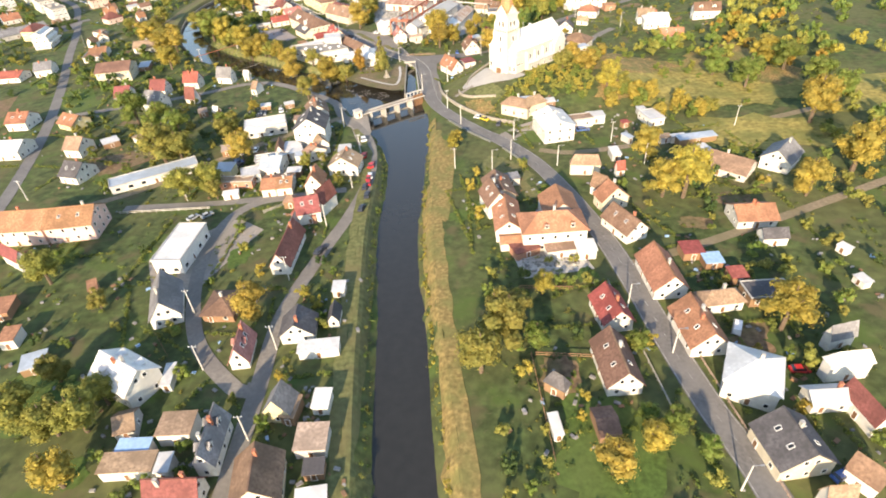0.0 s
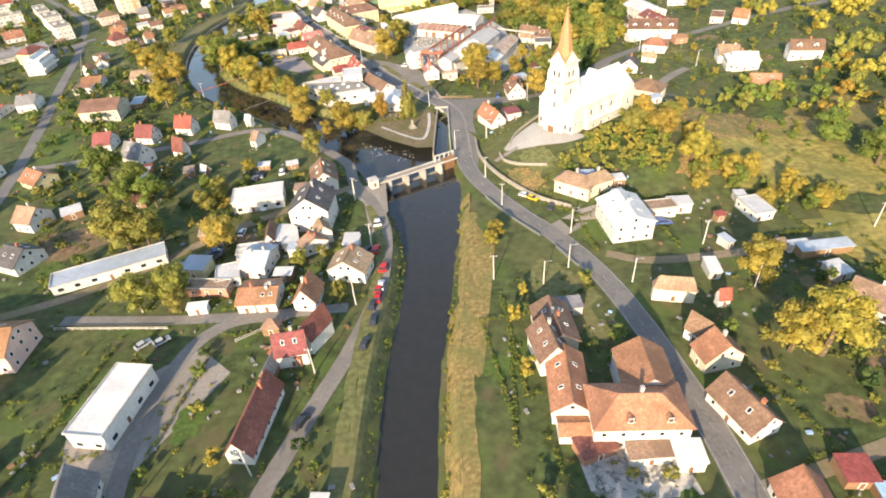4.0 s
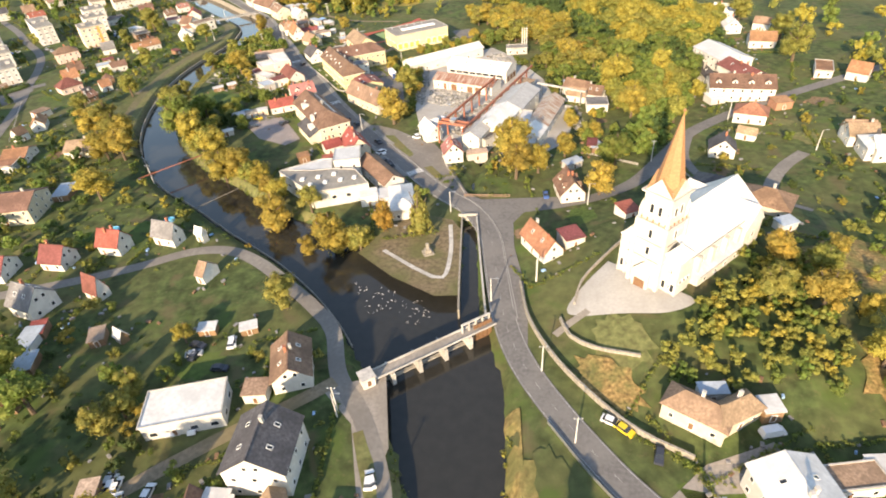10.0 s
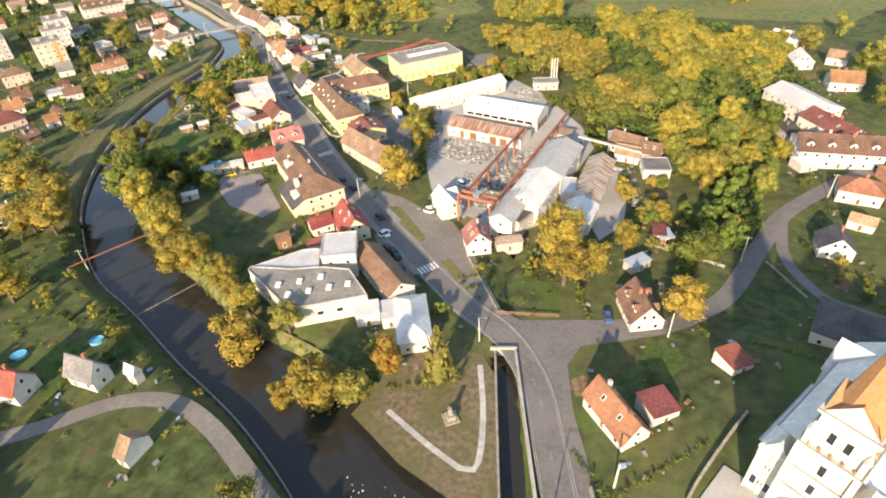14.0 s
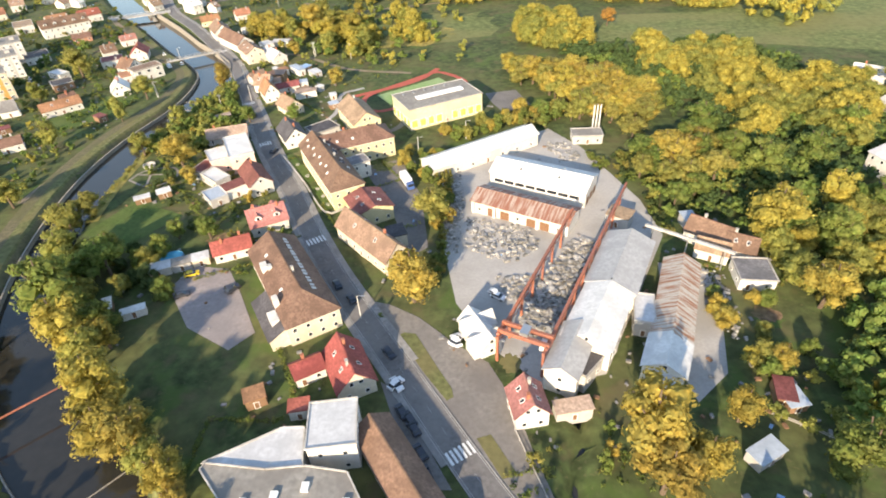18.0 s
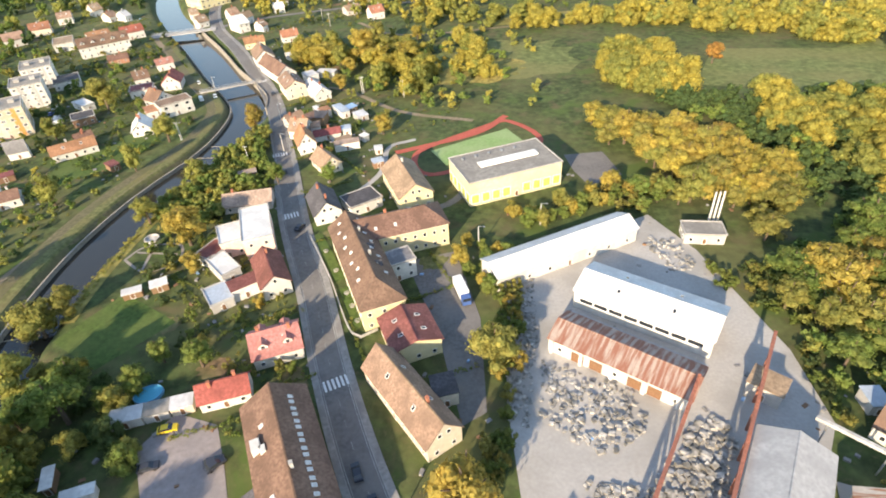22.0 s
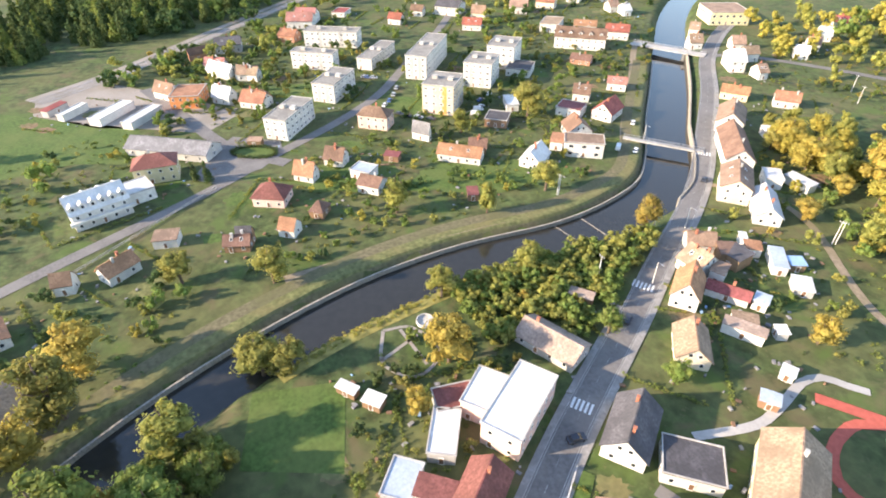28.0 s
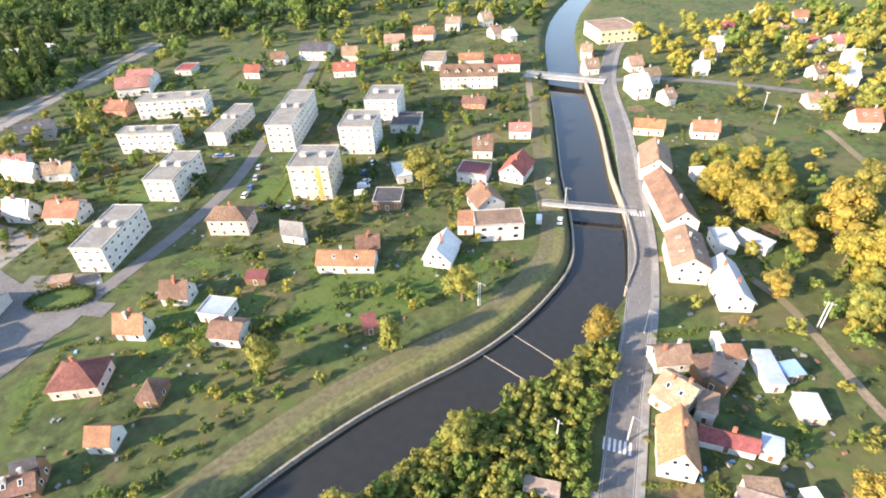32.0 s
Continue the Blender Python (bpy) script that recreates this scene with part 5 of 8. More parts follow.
bm = bmesh.new()
ring = [bm.verts.new((2.8 + 3.5 * math.cos(k * math.pi / 4 + 0.39), 3.5 * math.sin(k * math.pi / 4 + 0.39), 28.0)) for k in range(8)]
tip = bm.verts.new((2.8, 0, 46.0))
for k in range(8):
    bm.faces.new((ring[k], ring[(k + 1) % 8], tip))
part("spire", bm, "copper_spire", ch, "tall golden copper spire")
bm = bmesh.new()
bmesh.ops.create_icosphere(bm, subdivisions=2, radius=0.35, matrix=Matrix.Translation((2.8, 0, 46.2)))
part("spire_ball", bm, "copper_spire", ch)

# ---- stone works ----
def crane_rail(x0, y0, x1, y1):
    L = math.hypot(x1 - x0, y1 - y0)
    ob = base_empty("crane_track", x0, y0, math.degrees(math.atan2(y1 - y0, x1 - x0)))
    tagged(ob, "rusty red steel crane track on columns", "crane track", "crane tracks of the stone works")
    boxed("girder", "rusty_steel", ob, 0, -0.35, 7.2, L, 0.35, 8.1)
    for k in range(int(L / 8) + 1):
        boxed("column", "rusty_steel", ob, k * 8, -0.3, -0.3, k * 8 + 0.5, 0.3, 7.2)
    for k in range(int(L / 4)):
        bm = bmesh.new()
        v = box(bm, 0, -0.08, -0.1, 4.1, 0.08, 0.1)
        bmesh.ops.rotate(bm, verts=bm.verts, matrix=Matrix.Rotation(radians(-22 if k % 2 else 22), 3, "Y"))
        bmesh.ops.translate(bm, verts=bm.verts, vec=(k * 4 + 0.1, -0.32, 7.0 if k % 2 == 0 else 5.5))
        part("brace", bm, "rusty_steel", ob)


crane_rail(-23, 364, 2, 417), crane_rail(-13, 359, 21, 431)
gc = base_empty("bridge_crane", -16.5, 364.5, 64.7)
tagged(gc, "rusty red overhead travelling crane", "crane")
for dx in (-1.4, 1.4):
    boxed("crane_girder", "rusty_steel", gc, dx - 0.35, -6.2, 8.1, dx + 0.35, 6.2, 9.2)
for dy in (-5.8, 5.8):
    boxed("end_carriage", "rusty_steel", gc, -2.4, dy - 0.35, 8.1, 2.4, dy + 0.35, 8.7)
boxed("trolley", "steel", gc, -1.5, -1.0, 9.2, 1.5, 1.0, 10.2)
boxed("cabin", "window_frame", gc, -1.0, -5.4, 6.0, 1.0, -3.8, 8.0)
for k in range(3):
    st = base_empty("flue", 20.2 + k * 1.3, 484.5 + 0.3 * k, 0)
    tagged(st, "slim pale steel chimney flue beside the boiler hut", "chimney", "chimney flues of the boiler hut")
    bm = bmesh.new()
    bmesh.ops.create_cone(bm, cap_ends=True, segments=12, radius1=0.36, radius2=0.3, depth=11.5, matrix=Matrix.Translation((0, 0, 5.75)))
    part("pipe", bm, "pole_concrete", st)
    bm = bmesh.new()
    bmesh.ops.create_cone(bm, cap_ends=True, segments=12, radius1=0.55, radius2=0.55, depth=0.5, matrix=Matrix.Translation((0, 0, 0.2)))
    part("foot", bm, "concrete", st)
pipe = base_empty("overhead_conveyor", 22.6, 408.5, -35.3, 5.0)
tagged(pipe, "pale overhead conveyor duct on posts", "conveyor")
boxed("duct", "concrete", pipe, -1, -0.4, 0.0, 23.5, 0.4, 0.7)
for k in range(3):
    boxed("post", "steel", pipe, 1 + k * 10, -0.15, -6.5, 1.3 + k * 10, 0.15, 0.0)


def inside(x, y, poly):
    c, n = False, len(poly)
    for i in range(n):
        (x0, y0), (x1, y1) = poly[i], poly[i - 1]
        if (y0 > y) != (y1 > y) and x < (x1 - x0) * (y - y0) / (y1 - y0) + x0:
            c = not c
    return c


def scatter(poly, n, rng):
    xs, ys = [p[0] for p in poly], [p[1] for p in poly]
    out, tries = [], 0
    while len(out) < n and tries < n * 40:
        tries += 1
        x, y = rng.uniform(min(xs), max(xs)), rng.uniform(min(ys), max(ys))
        if inside(x, y, poly):
            out.append((x, y))
    return out


def rubble(poly, n, size, seed, mat="stone_pale", label="heap of rough pale stone blocks in the yard"):
    rng = random.Random(seed)
    bm = bmesh.new()
    for x, y in scatter(poly, n, rng):
        s = size * rng.uniform(0.5, 1.5)
        v = box(bm, -s * rng.uniform(0.5, 1.0), -s * 0.5, -0.1, s * rng.uniform(0.4, 0.9), s * 0.5, s * rng.uniform(0.4, 1.0))
        m = pose(x, y, relief(x, y), rng.uniform(-9, 9), rng.uniform(-9, 9), rng.uniform(0, 180))
        for q in v:
            q.co = m @ (q.co + Vector((rng.uniform(-1, 1), rng.uniform(-1, 1), rng.uniform(-1, 1))) * s * 0.12)
    me = bpy.data.meshes.new("stone_blocks")
    bm.to_mesh(me), bm.free()
    me.materials.append(MATS[mat])
    tagged(new("stone_blocks", me), label, "stone blocks", kind="stuff")


surface("stone_pale", (0.34, 0.325, 0.3), 0.9, 0.35, 0.8, 0.5, 0.5, tint=(0.15, 0.145, 0.13))
rubble([(-31, 425), (-10, 418), (-8, 408), (-18, 400), (-31, 409)], 260, 0.62, 1)
rubble([(4, 414), (9, 408), (-9, 370), (-19, 372), (-8, 398)], 520, 0.75, 2)
rubble([(-39, 455), (-33, 458), (-31, 436), (-33, 405), (-38, 408)], 330, 0.55, 3)
rubble([(-22, 395), (-9, 395), (-14, 383), (-20, 386)], 120, 0.6, 4)
rubble([(32, 398), (40, 395), (38, 372), (34, 366), (33, 380)], 110, 0.6, 5)
rubble([(0, 476), (8, 476), (14, 462), (4, 460)], 90, 0.6, 6)
rubble([(22, 126), (40, 126), (40, 120), (23, 118)], 60, 0.6, 7, label="clutter of pale building rubble in the yard")
rubble([(-45, 276), (-28, 270), (-18, 262), (-24, 256), (-38, 262)], 60, 0.16, 8, "concrete", "pale stones and foam above the weir")

# ---- garden features north of the stone works ----
ring = base_empty("stone_basin", -157, 466, 0)
tagged(ring, "round pale concrete basin in the garden", "basin")
bm = bmesh.new()
rows = [[bm.verts.new((r * math.cos(k * math.pi / 12), r * math.sin(k * math.pi / 12), z)) for k in range(24)] for r, z in ((2.4, -0.2), (2.4, 0.9), (2.1, 0.9), (2.1, 0.3))]
for a, b in zip(rows, rows[1:]):
    for k in range(24):
        bm.faces.new((a[k], a[(k + 1) % 24], b[(k + 1) % 24], b[k]))
bm.faces.new(rows[3])
part("rim", bm, "concrete", ring)
for pts in ([(-160, 455), (-150, 450), (-142, 455), (-146, 464), (-157, 462), (-160, 455)], [(-151, 450), (-154, 462)], [(-158, 459), (-144, 459)]):
    ribbon("garden_path", pts, 0.9, "gravel", 0.08, "pale gravel garden path", "path", gap=1.5)


def pool(x, y, r, label, deep=0.9):
    ob = base_empty("swimming_pool", x, y, 30)
    tagged(ob, label, "pool")
    bm = bmesh.new()
    n = 20
    rows = [[bm.verts.new((q * 1.3 * math.cos(k * 6.2832 / n), q * math.sin(k * 6.2832 / n), z)) for k in range(n)] for q, z in ((r, -0.2), (r, deep), (r - 0.12, deep), (r - 0.12, deep - 0.25))]
    for a, b in zip(rows, rows[1:]):
        for k in range(n):
            bm.faces.new((a[k], a[(k + 1) % n], b[(k + 1) % n], b[k]))
    part("liner", bm, "pool_liner", ob)
    bm = bmesh.new()
    bm.faces.new([bm.verts.new(((r - 0.1) * 1.3 * math.cos(k * 6.2832 / n), (r - 0.1) * math.sin(k * 6.2832 / n), deep - 0.22)) for k in range(n)])
    part("water", bm, "pool_water", ob)


pool(-121.2, 406, 2.6, "oval above-ground garden pool with dark water")
pool(-116, 311, 1.4, "round blue garden pool"), pool(-134, 306, 1.5, "round blue garden pool"), pool(-132, 122, 1.8, "round blue garden pool")


def fence_run(x0, y0, x1, y1, mat="wall_wood", h=1.3, label="plain wooden garden fence"):
    L = math.hypot(x1 - x0, y1 - y0)
    ob = base_empty("fence", x0, y0, math.degrees(math.atan2(y1 - y0, x1 - x0)))
    tagged(ob, label, "fence")
    for k in range(int(L / 2.6) + 1):
        boxed("post", mat, ob, k * 2.6 - 0.07, -0.07, -0.4, k * 2.6 + 0.07, 0.07, h)
    for z in (0.35, h - 0.25):
        boxed("rail", mat, ob, 0, -0.03, z, L, 0.03, z + 0.22)


fence_run(-12, 320.5, 4, 319, "roof_tan", 1.2, "yellow painted picket fence beside the road")
fence_run(-20, 345, -12, 322, "concrete", 1.1, "pale concrete garden fence")
fence_run(44, 112, 46, 66, "concrete", 1.0, "pale concrete roadside fence"), fence_run(60, 40, 57, 88, "roof_rust", 1.0, "rusty red garden fence beside the road")
fence_run(-112, 166.5, -80, 165.5, "concrete", 1.1, "pale concrete garden fence"), fence_run(-76, 104, -70, 96, "wall_wood"), fence_run(-60, 160, -48, 168, "concrete", 1.2, "pale concrete garden fence")
fence_run(20, 112, 34, 110, "wall_wood"), fence_run(19, 88, 19, 60, "wall_wood"), fence_run(20, 88, 33, 86, "wall_wood")
fence_run(34, 349, 52, 338, "concrete", 1.1, "pale concrete garden fence"), fence_run(64, 340, 68, 325, "concrete", 1.0, "pale concrete garden fence")
fence_run(-258, 436, -228, 384, "concrete", 1.1, "pale concrete roadside fence")
guard = wall_line("guard_rail", [(22, 202), (14, 213), (6.5, 226)], 0.9, 0.1, "steel", "pale steel guard rail on the river side", low=0.0)
wall_line("guard_rail", [(31, 186), (26, 196)], 0.9, 0.1, "steel", "pale steel guard rail on the river side", low=0.0)
cable = base_empty("pipe_crossing", -130.5, 349.5, 45, 0.6)
tagged(cable, "rusty pipe spanning the river on trestles", "pipe")
boxed("pipe", "rusty_steel", cable, -15, -0.15, 0, 15, 0.15, 0.3)
for k in (-14.5, 14.5):
    boxed("trestle", "concrete", cable, k - 0.3, -0.5, -4, k + 0.3, 0.5, 0.0)
mon = base_empty("monument", -23, 288, 20)
tagged(mon, "pale stone park monument on a stepped base", "monument")
boxed("step", "stone_wall", mon, -1.6, -1.6, -0.2, 1.6, 1.6, 0.4)
boxed("plinth", "stone_wall", mon, -0.9, -0.9, 0.4, 0.9, 0.9, 1.6)
boxed("shaft", "stone_wall", mon, -0.4, -0.4, 1.6, 0.4, 0.4, 3.6)


# ---- school, works yard and inn ----
# White panes: the sky's reflection in the glass is put into their colour.
WINDOWS["roof_light"] = inset_mesh("skylight", 0.8, 1.1, 0.12, 0.06, ("window_frame", "roof_white"), True)


def roof_ridge(L, W, H, rise, over, x0, x1, thick=0.2):
    """A roof whose ridge runs from x0 to x1: hipped where the ridge stops short of the end."""
    bm = bmesh.new()
    lx, ly = L / 2 + over, W / 2 + over
    for dz, flip in ((0, True), (thick, False)):
        e = [bm.verts.new((sx * lx, sy * ly, H + dz)) for sx, sy in ((-1, -1), (1, -1), (1, 1), (-1, 1))]
        a, b = bm.verts.new((x0, 0, H + rise + dz)), bm.verts.new((x1, 0, H + rise + dz))
        for f in ((e[0], e[1], b, a), (e[1], e[2], b), (e[2], e[3], a, b), (e[3], e[0], a)):
            bm.faces.new(f[::-1] if flip else f)
        if not flip:
            for i in range(4):
                bm.faces.new((first[i], first[(i + 1) % 4], e[(i + 1) % 4], e[i]))
        first = e
    return bm


def roof_lights(ob, W, H, rise, places, kind="skylight"):
    """Lights that lie in the slopes: along the ridge, side, height as a share of the rise."""
    a = math.degrees(math.atan2(rise, W / 2))
    for x, sg, share_up in places:
        o = opening(kind, ob, 0, 0, 0, 0, "skylight")
        o.matrix_basis = pose(x, sg * W / 2 * (1 - share_up), H + rise * (1 - W / 2 * (1 - share_up) / (W / 2 + 0.5)) + 0.24, -sg * a, 0, 0)


def wing(x, y, rot, L, W, H, rise, roof, wall, x0, x1, label, category="school"):
    TAKEN.append((x, y, rot, L, W, H))
    ob = base_empty("school_building", x, y, rot)
    tagged(ob, label, category)
    part("wall", block_walls(L, W, H), "wall_" + wall, ob)
    part("roof", roof_ridge(L, W, H, rise, 0.5, x0, x1), "roof_" + roof, ob)
    boxed("ridge_cap", "roof_" + roof, ob, x0, -0.16, H + rise + 0.1, x1, 0.16, H + rise + 0.32)
    wall_windows(ob, L, W, H, gap=3.0, kind="small")
    boxed("eave_band", "wall_white", ob, -L / 2 - 0.08, -W / 2 - 0.08, H - 0.45, L / 2 + 0.08, W / 2 + 0.08, H - 0.05)
    return ob


def side_wing(ob, x, y, turn, L, W, H, rise, roof, wall):
    """A gabled cross wing on the same building."""
    for name, bm, mat in (("wing_wall", block_walls(L, W, H, rise - 0.05), "wall_" + wall), ("wing_roof", roof_gable(L, W, H, rise, 0.4), "roof_" + roof)):
        part(name, bm, mat, ob).matrix_basis = pose(x, y, 0.02, 0, 0, turn)


school = wing(-79.7, 451, -61, 40, 11.6, 7.2, 4.6, "brown", "yellow", -20.4, 14.2, "long yellow school wing with a brown tiled roof")
roof_lights(school, 11.6, 7.2, 4.6, [(-17 + k * 3.9, s, 0.34 if k % 2 else 0.5) for k in range(8) for s in (-1, 1)], "roof_light")
for k in range(3):
    dormer(school, -12 + k * 9, 3.6, 8.4, 0, "roof_dark", "wall_white", 2.6, 3.0, 1.2)
for cx in (-9, 3):
    chimney(school, cx, 1.5, 11.0)
hall_wing = wing(-73.2, 469.6, 25, 27, 12.3, 7.8, 3.8, "brown", "yellow", -13.9, 8.2, "yellow school wing with a brown hipped roof")
roof_lights(hall_wing, 12.3, 7.8, 3.8, [(-8, -1, 0.4), (-2, -1, 0.4), (4, 1, 0.4)], "roof_light")
chimney(hall_wing, -4, 0.8, 11.4)
old = wing(-77.8, 388.2, -57.8, 36.6, 13.6, 6.3, 4.6, "brown", "cream", -18.7, 11.4, "large cream schoolhouse with a low brown hipped roof")
roof_lights(old, 13.6, 6.3, 4.6, [(-14 + k * 3.4 + d, 1, 0.5) for k in range(8) for d in (-0.75, 0.75)], "roof_light")
roof_lights(old, 13.6, 6.3, 4.6, [(-10, -1, 0.5), (6, -1, 0.4)], "roof_light")
bm = bmesh.new()
for q, z in zip(box(bm, 1, -11.4, 0, 17.4, -6.8, 3.6), (0, 0, 0, 0, 0, 0, 2.4, 2.4)):
    q.co.z += z
part("lean_to", bm, "wall_cream", old)
bm = bmesh.new()
for q, z in zip(box(bm, 0.6, -11.9, 3.45, 17.8, -6.8, 3.65), (0, 0, 2.5, 2.5, 0, 0, 2.5, 2.5)):
    q.co.z += z
part("lean_to_roof", bm, "roof_dark", old)
for cx, cy, w in ((-6, -5.2, 1.3), (-4.6, -4.0, 0.8), (9, -6.5, 1.0)):
    boxed("chimney_block", "wall_white", old, cx - w, cy - w * 0.7, 6.0, cx + w, cy + w * 0.7, 9.4)
boxed("terrace", "wall_white", old, 10, -9.6, 4.6, 14, -7.4, 6.4)
chimney(old, 3, 0.6, 10.9)

for pts in ([(-103.4, 471), (-100.6, 472.8), (-86.4, 451.6), (-88.8, 449)], [(-86.8, 446.2), (-84.2, 448), (-75.8, 433.6), (-77.6, 430.6)]):
    patch("front_lawn", pts, "lawn", "clipped green lawn strip before the school", lift=0.2, cell=2.0)
wall_line("front_wall", [(-104, 471), (-91, 451), (-78.2, 429.6), (-72, 431.6)], 0.7, 0.35, "concrete", "low pale concrete wall before the school", gap=2.0)
rng = random.Random(77)
for k, (x, y) in enumerate(((-96, 463), (-90, 454), (-84, 444.5), (-81, 439.5), (-78, 434))):
    ob = base_empty("flower_tub", x, y, 0)
    tagged(ob, "round pale stone flower tub on the lawn", "planter", "flower tubs before the school")
    bm = bmesh.new()
    bmesh.ops.create_cone(bm, cap_ends=True, segments=10, radius1=0.55, radius2=0.8, depth=0.6, matrix=Matrix.Translation((0, 0, 0.5)))
    part("tub", bm, "concrete", ob)
    bm = bmesh.new()
    leaf_quads(bm, (0, 0, 0.8), 0.6, 24, 0.2, rng)
    part("flowers", bm, "leaf_green", ob)

hall = house(-4.2, 442.2, -27, 34, 12.6, 6, 2.2, "white", "white", "nochim plain blind")
for k in range(8):
    opening("strip", hall, -13.6 + k * 3.85, -6.3, 2.4, 180)
for k in range(3):
    opening("gate", hall, 17, -3.6 + k * 3.6, 0, -90, "gate")
hall = house(-11.8, 425.2, -28, 33, 10.2, 4.4, 1.9, "ribbed", "white", "nochim plain blind")
for k in range(7):
    opening("gate" if k % 3 else "small", hall, -13.5 + k * 4.5, -5.1, 0 if k % 3 else 1.2, 180, "gate" if k % 3 else "window")
for k in range(5):
    boxed("pier", "wall_white", hall, -15.9 + k * 7.4, -5.75, -0.3, -15.1 + k * 7.4, -5.1, 4.2)
boxed("canopy", "roof_zinc", hall, -16.5, 5.1, 3.2, 16.5, 7.2, 3.4)
cottage = house(-26.8, 371, -62, 11.5, 5.6, 3.6, 2.8, "white", "white", "nochim")
side_wing(cottage, -2.6, 0.6, 90, 8.0, 4.6, 3.6, 2.5, "white", "white")
side_wing(cottage, 3.2, -0.8, 90, 7.4, 4.2, 3.4, 2.2, "white", "white")
house(40.8, 409.5, -40, 12.0, 7.5, 4, 3.2, "brown", "white"), house(47.5, 403.5, -28, 8.0, 7.0, 3.6, 2.8, "brown", "white")

inn = house(-260.5, 398.5, 100, 18, 10, 6.4, 4.2, "white", "white", "nochim")
for k in range(6):
    dormer(inn, -7.6 + k * 3.05, -4.4, 7.0, 180, "roof_white", "wall_white", 2.1, 3.2, 1.5)
for k in range(4):
    dormer(inn, -7.5 + k * 5, 4.2, 7.2, 0, "roof_white", "wall_white", 2.1, 3.0, 1.4)
boxed("balcony", "wall_white", inn, -10, -6.6, 3.0, 10, -5.25, 3.9)
flat(-267.5, 411.5, 100, 9, 10, 4.2, "lightgrey", "white")
house(-279, 420, 78, 15, 10, 6.4, 3.4, "darkred", "yellow", "hip")
house(-297, 429, 47, 36, 11.5, 3.4, 2.8, "grey", "greywall", "plain nochim")
flat(-351, 412, 133, 22, 6.4, 3.3, "white", "white", "blind"), flat(-339, 423.3, 134, 21, 5.4, 3.1, "lightgrey", "white", "blind")
flat(-363, 396.5, 134, 15, 3.6, 2.9, "white", "white", "blind"), flat(-371, 389.5, 134, 12, 3.6, 2.9, "red", "greywall", "blind")
patch("gravel_yard", [(-399, 382), (-412, 407), (-345, 452), (-322, 462), (-309, 444), (-330, 420), (-341, 404), (-372, 380)], "gravel", "pale gravel yard round the garages")
for off in (-5.2, -3.8, -1.4, 0, 2.4, 3.8):
    ribbon("rail", [(-390, 381), (-413, 423), (-470, 498), (-540, 590)], 0.22, "steel", 0.32, "steel railway rail", "rail", offset=off, gap=None)
ribbon("railway_bed", [(-395, 378), (-419, 420), (-477, 494), (-547, 586)], 5.0, "gravel", 0.1, "brown gravel railway bed", "railway", across=2)
island = patch("traffic_island", [(-279 + math.cos(a) * 9.5 * 0.64 - math.sin(a) * 5.2 * 0.77, 456.5 + math.cos(a) * 9.5 * 0.77 + math.sin(a) * 5.2 * 0.64) for a in [k * 0.3491 for k in range(18)]], "lawn", "oval green island on the turning place", lift=0.26, cell=2.0)
ring_hedge = Thicket("island_hedge", "dark clipped hedge round the oval island", "hedge")
rng = random.Random(31)
for k in range(46):
    a = k / 46 * 6.2832
    x, y = -279 + math.cos(a) * 9.2 * 0.64 - math.sin(a) * 4.9 * 0.77, 456.5 + math.cos(a) * 9.2 * 0.77 + math.sin(a) * 4.9 * 0.64
    ring_hedge.add(3 + k % 2, x, y, land(x, y), 1.15, 1.9, "dark", rng)
ring_hedge.finish()
TAKEN.append((17, 478, 0, 26, 26, 0))


# ---- houses, trees, cars and poles ----
# seen from about 0 m along
house(-75.9, 114.0, 108, 14.0, 7.5, 3.5, 5, "grey", "white")
house(-59.9, 112.0, -6, 8.4, 9.3, 2.5, 2, "brown", "wood", "hip")
house(-50.6, 94.9, -87, 9.0, 4.3, 3, 4, "pink", "white", "dorm")
house(-37.8, 101.1, -89, 7.1, 8.2, 3, 3.5, "dark", "white")
house(-29.2, 104.9, -91, 5.5, 2.7, 2.5, 2, "dark", "white")
flat(-29.2, 115.7, -2, 3.2, 3.8, 2.3, "lightgrey", "greywall")
flat(-31.8, 93.8, 2, 9.7, 3.4, 2.5, "lightgrey", "white")
house(-75.2, 87.4, -32, 12.9, 8.8, 5.5, 3.5, "white", "white", "dorm")
flat(-102.2, 95.8, 19, 5.4, 5.1, 2.4, "bluegrey", "wood")
flat(-66.4, 88.2, 5, 2.0, 6.4, 2.2, "lightgrey", "white")
house(-49.9, 68.3, -90, 11.4, 3.8, 4.5, 3.5, "grey", "white", "dorm")
flat(-58.7, 73.0, -1, 7.1, 5.4, 3.8, "tan", "white")
house(-71.0, 75.7, 13, 4.2, 5.9, 2.5, 2, "tan", "greywall")
flat(-66.1, 65.1, -1, 10.7, 4.1, 3, "tan", "white")
flat(-66.4, 69.0, -2, 6.6, 2.6, 3, "blue", "white")
flat(-58.6, 64.4, 1, 2.6, 4.0, 3, "lightgrey", "white")
house(-54.3, 58.5, -3, 10.1, 4.2, 3.5, 3, "darkred", "white")
house(-37.6, 76.9, -100, 5.5, 5.9, 3.5, 4, "grey", "yellow")
flat(-35.3, 76.1, -11, 3.0, 5.6, 2.8, "tan", "wood")
flat(-28.9, 77.9, -5, 3.5, 4.8, 2.5, "white", "white")
flat(-29.6, 68.0, -2, 6.3, 6.0, 3, "rust", "greywall")
house(-38.6, 59.2, -84, 9.7, 8.9, 4, 4, "brown", "cream")
flat(-28.4, 61.7, 1, 3.9, 3.2, 2.2, "dark", "wood")
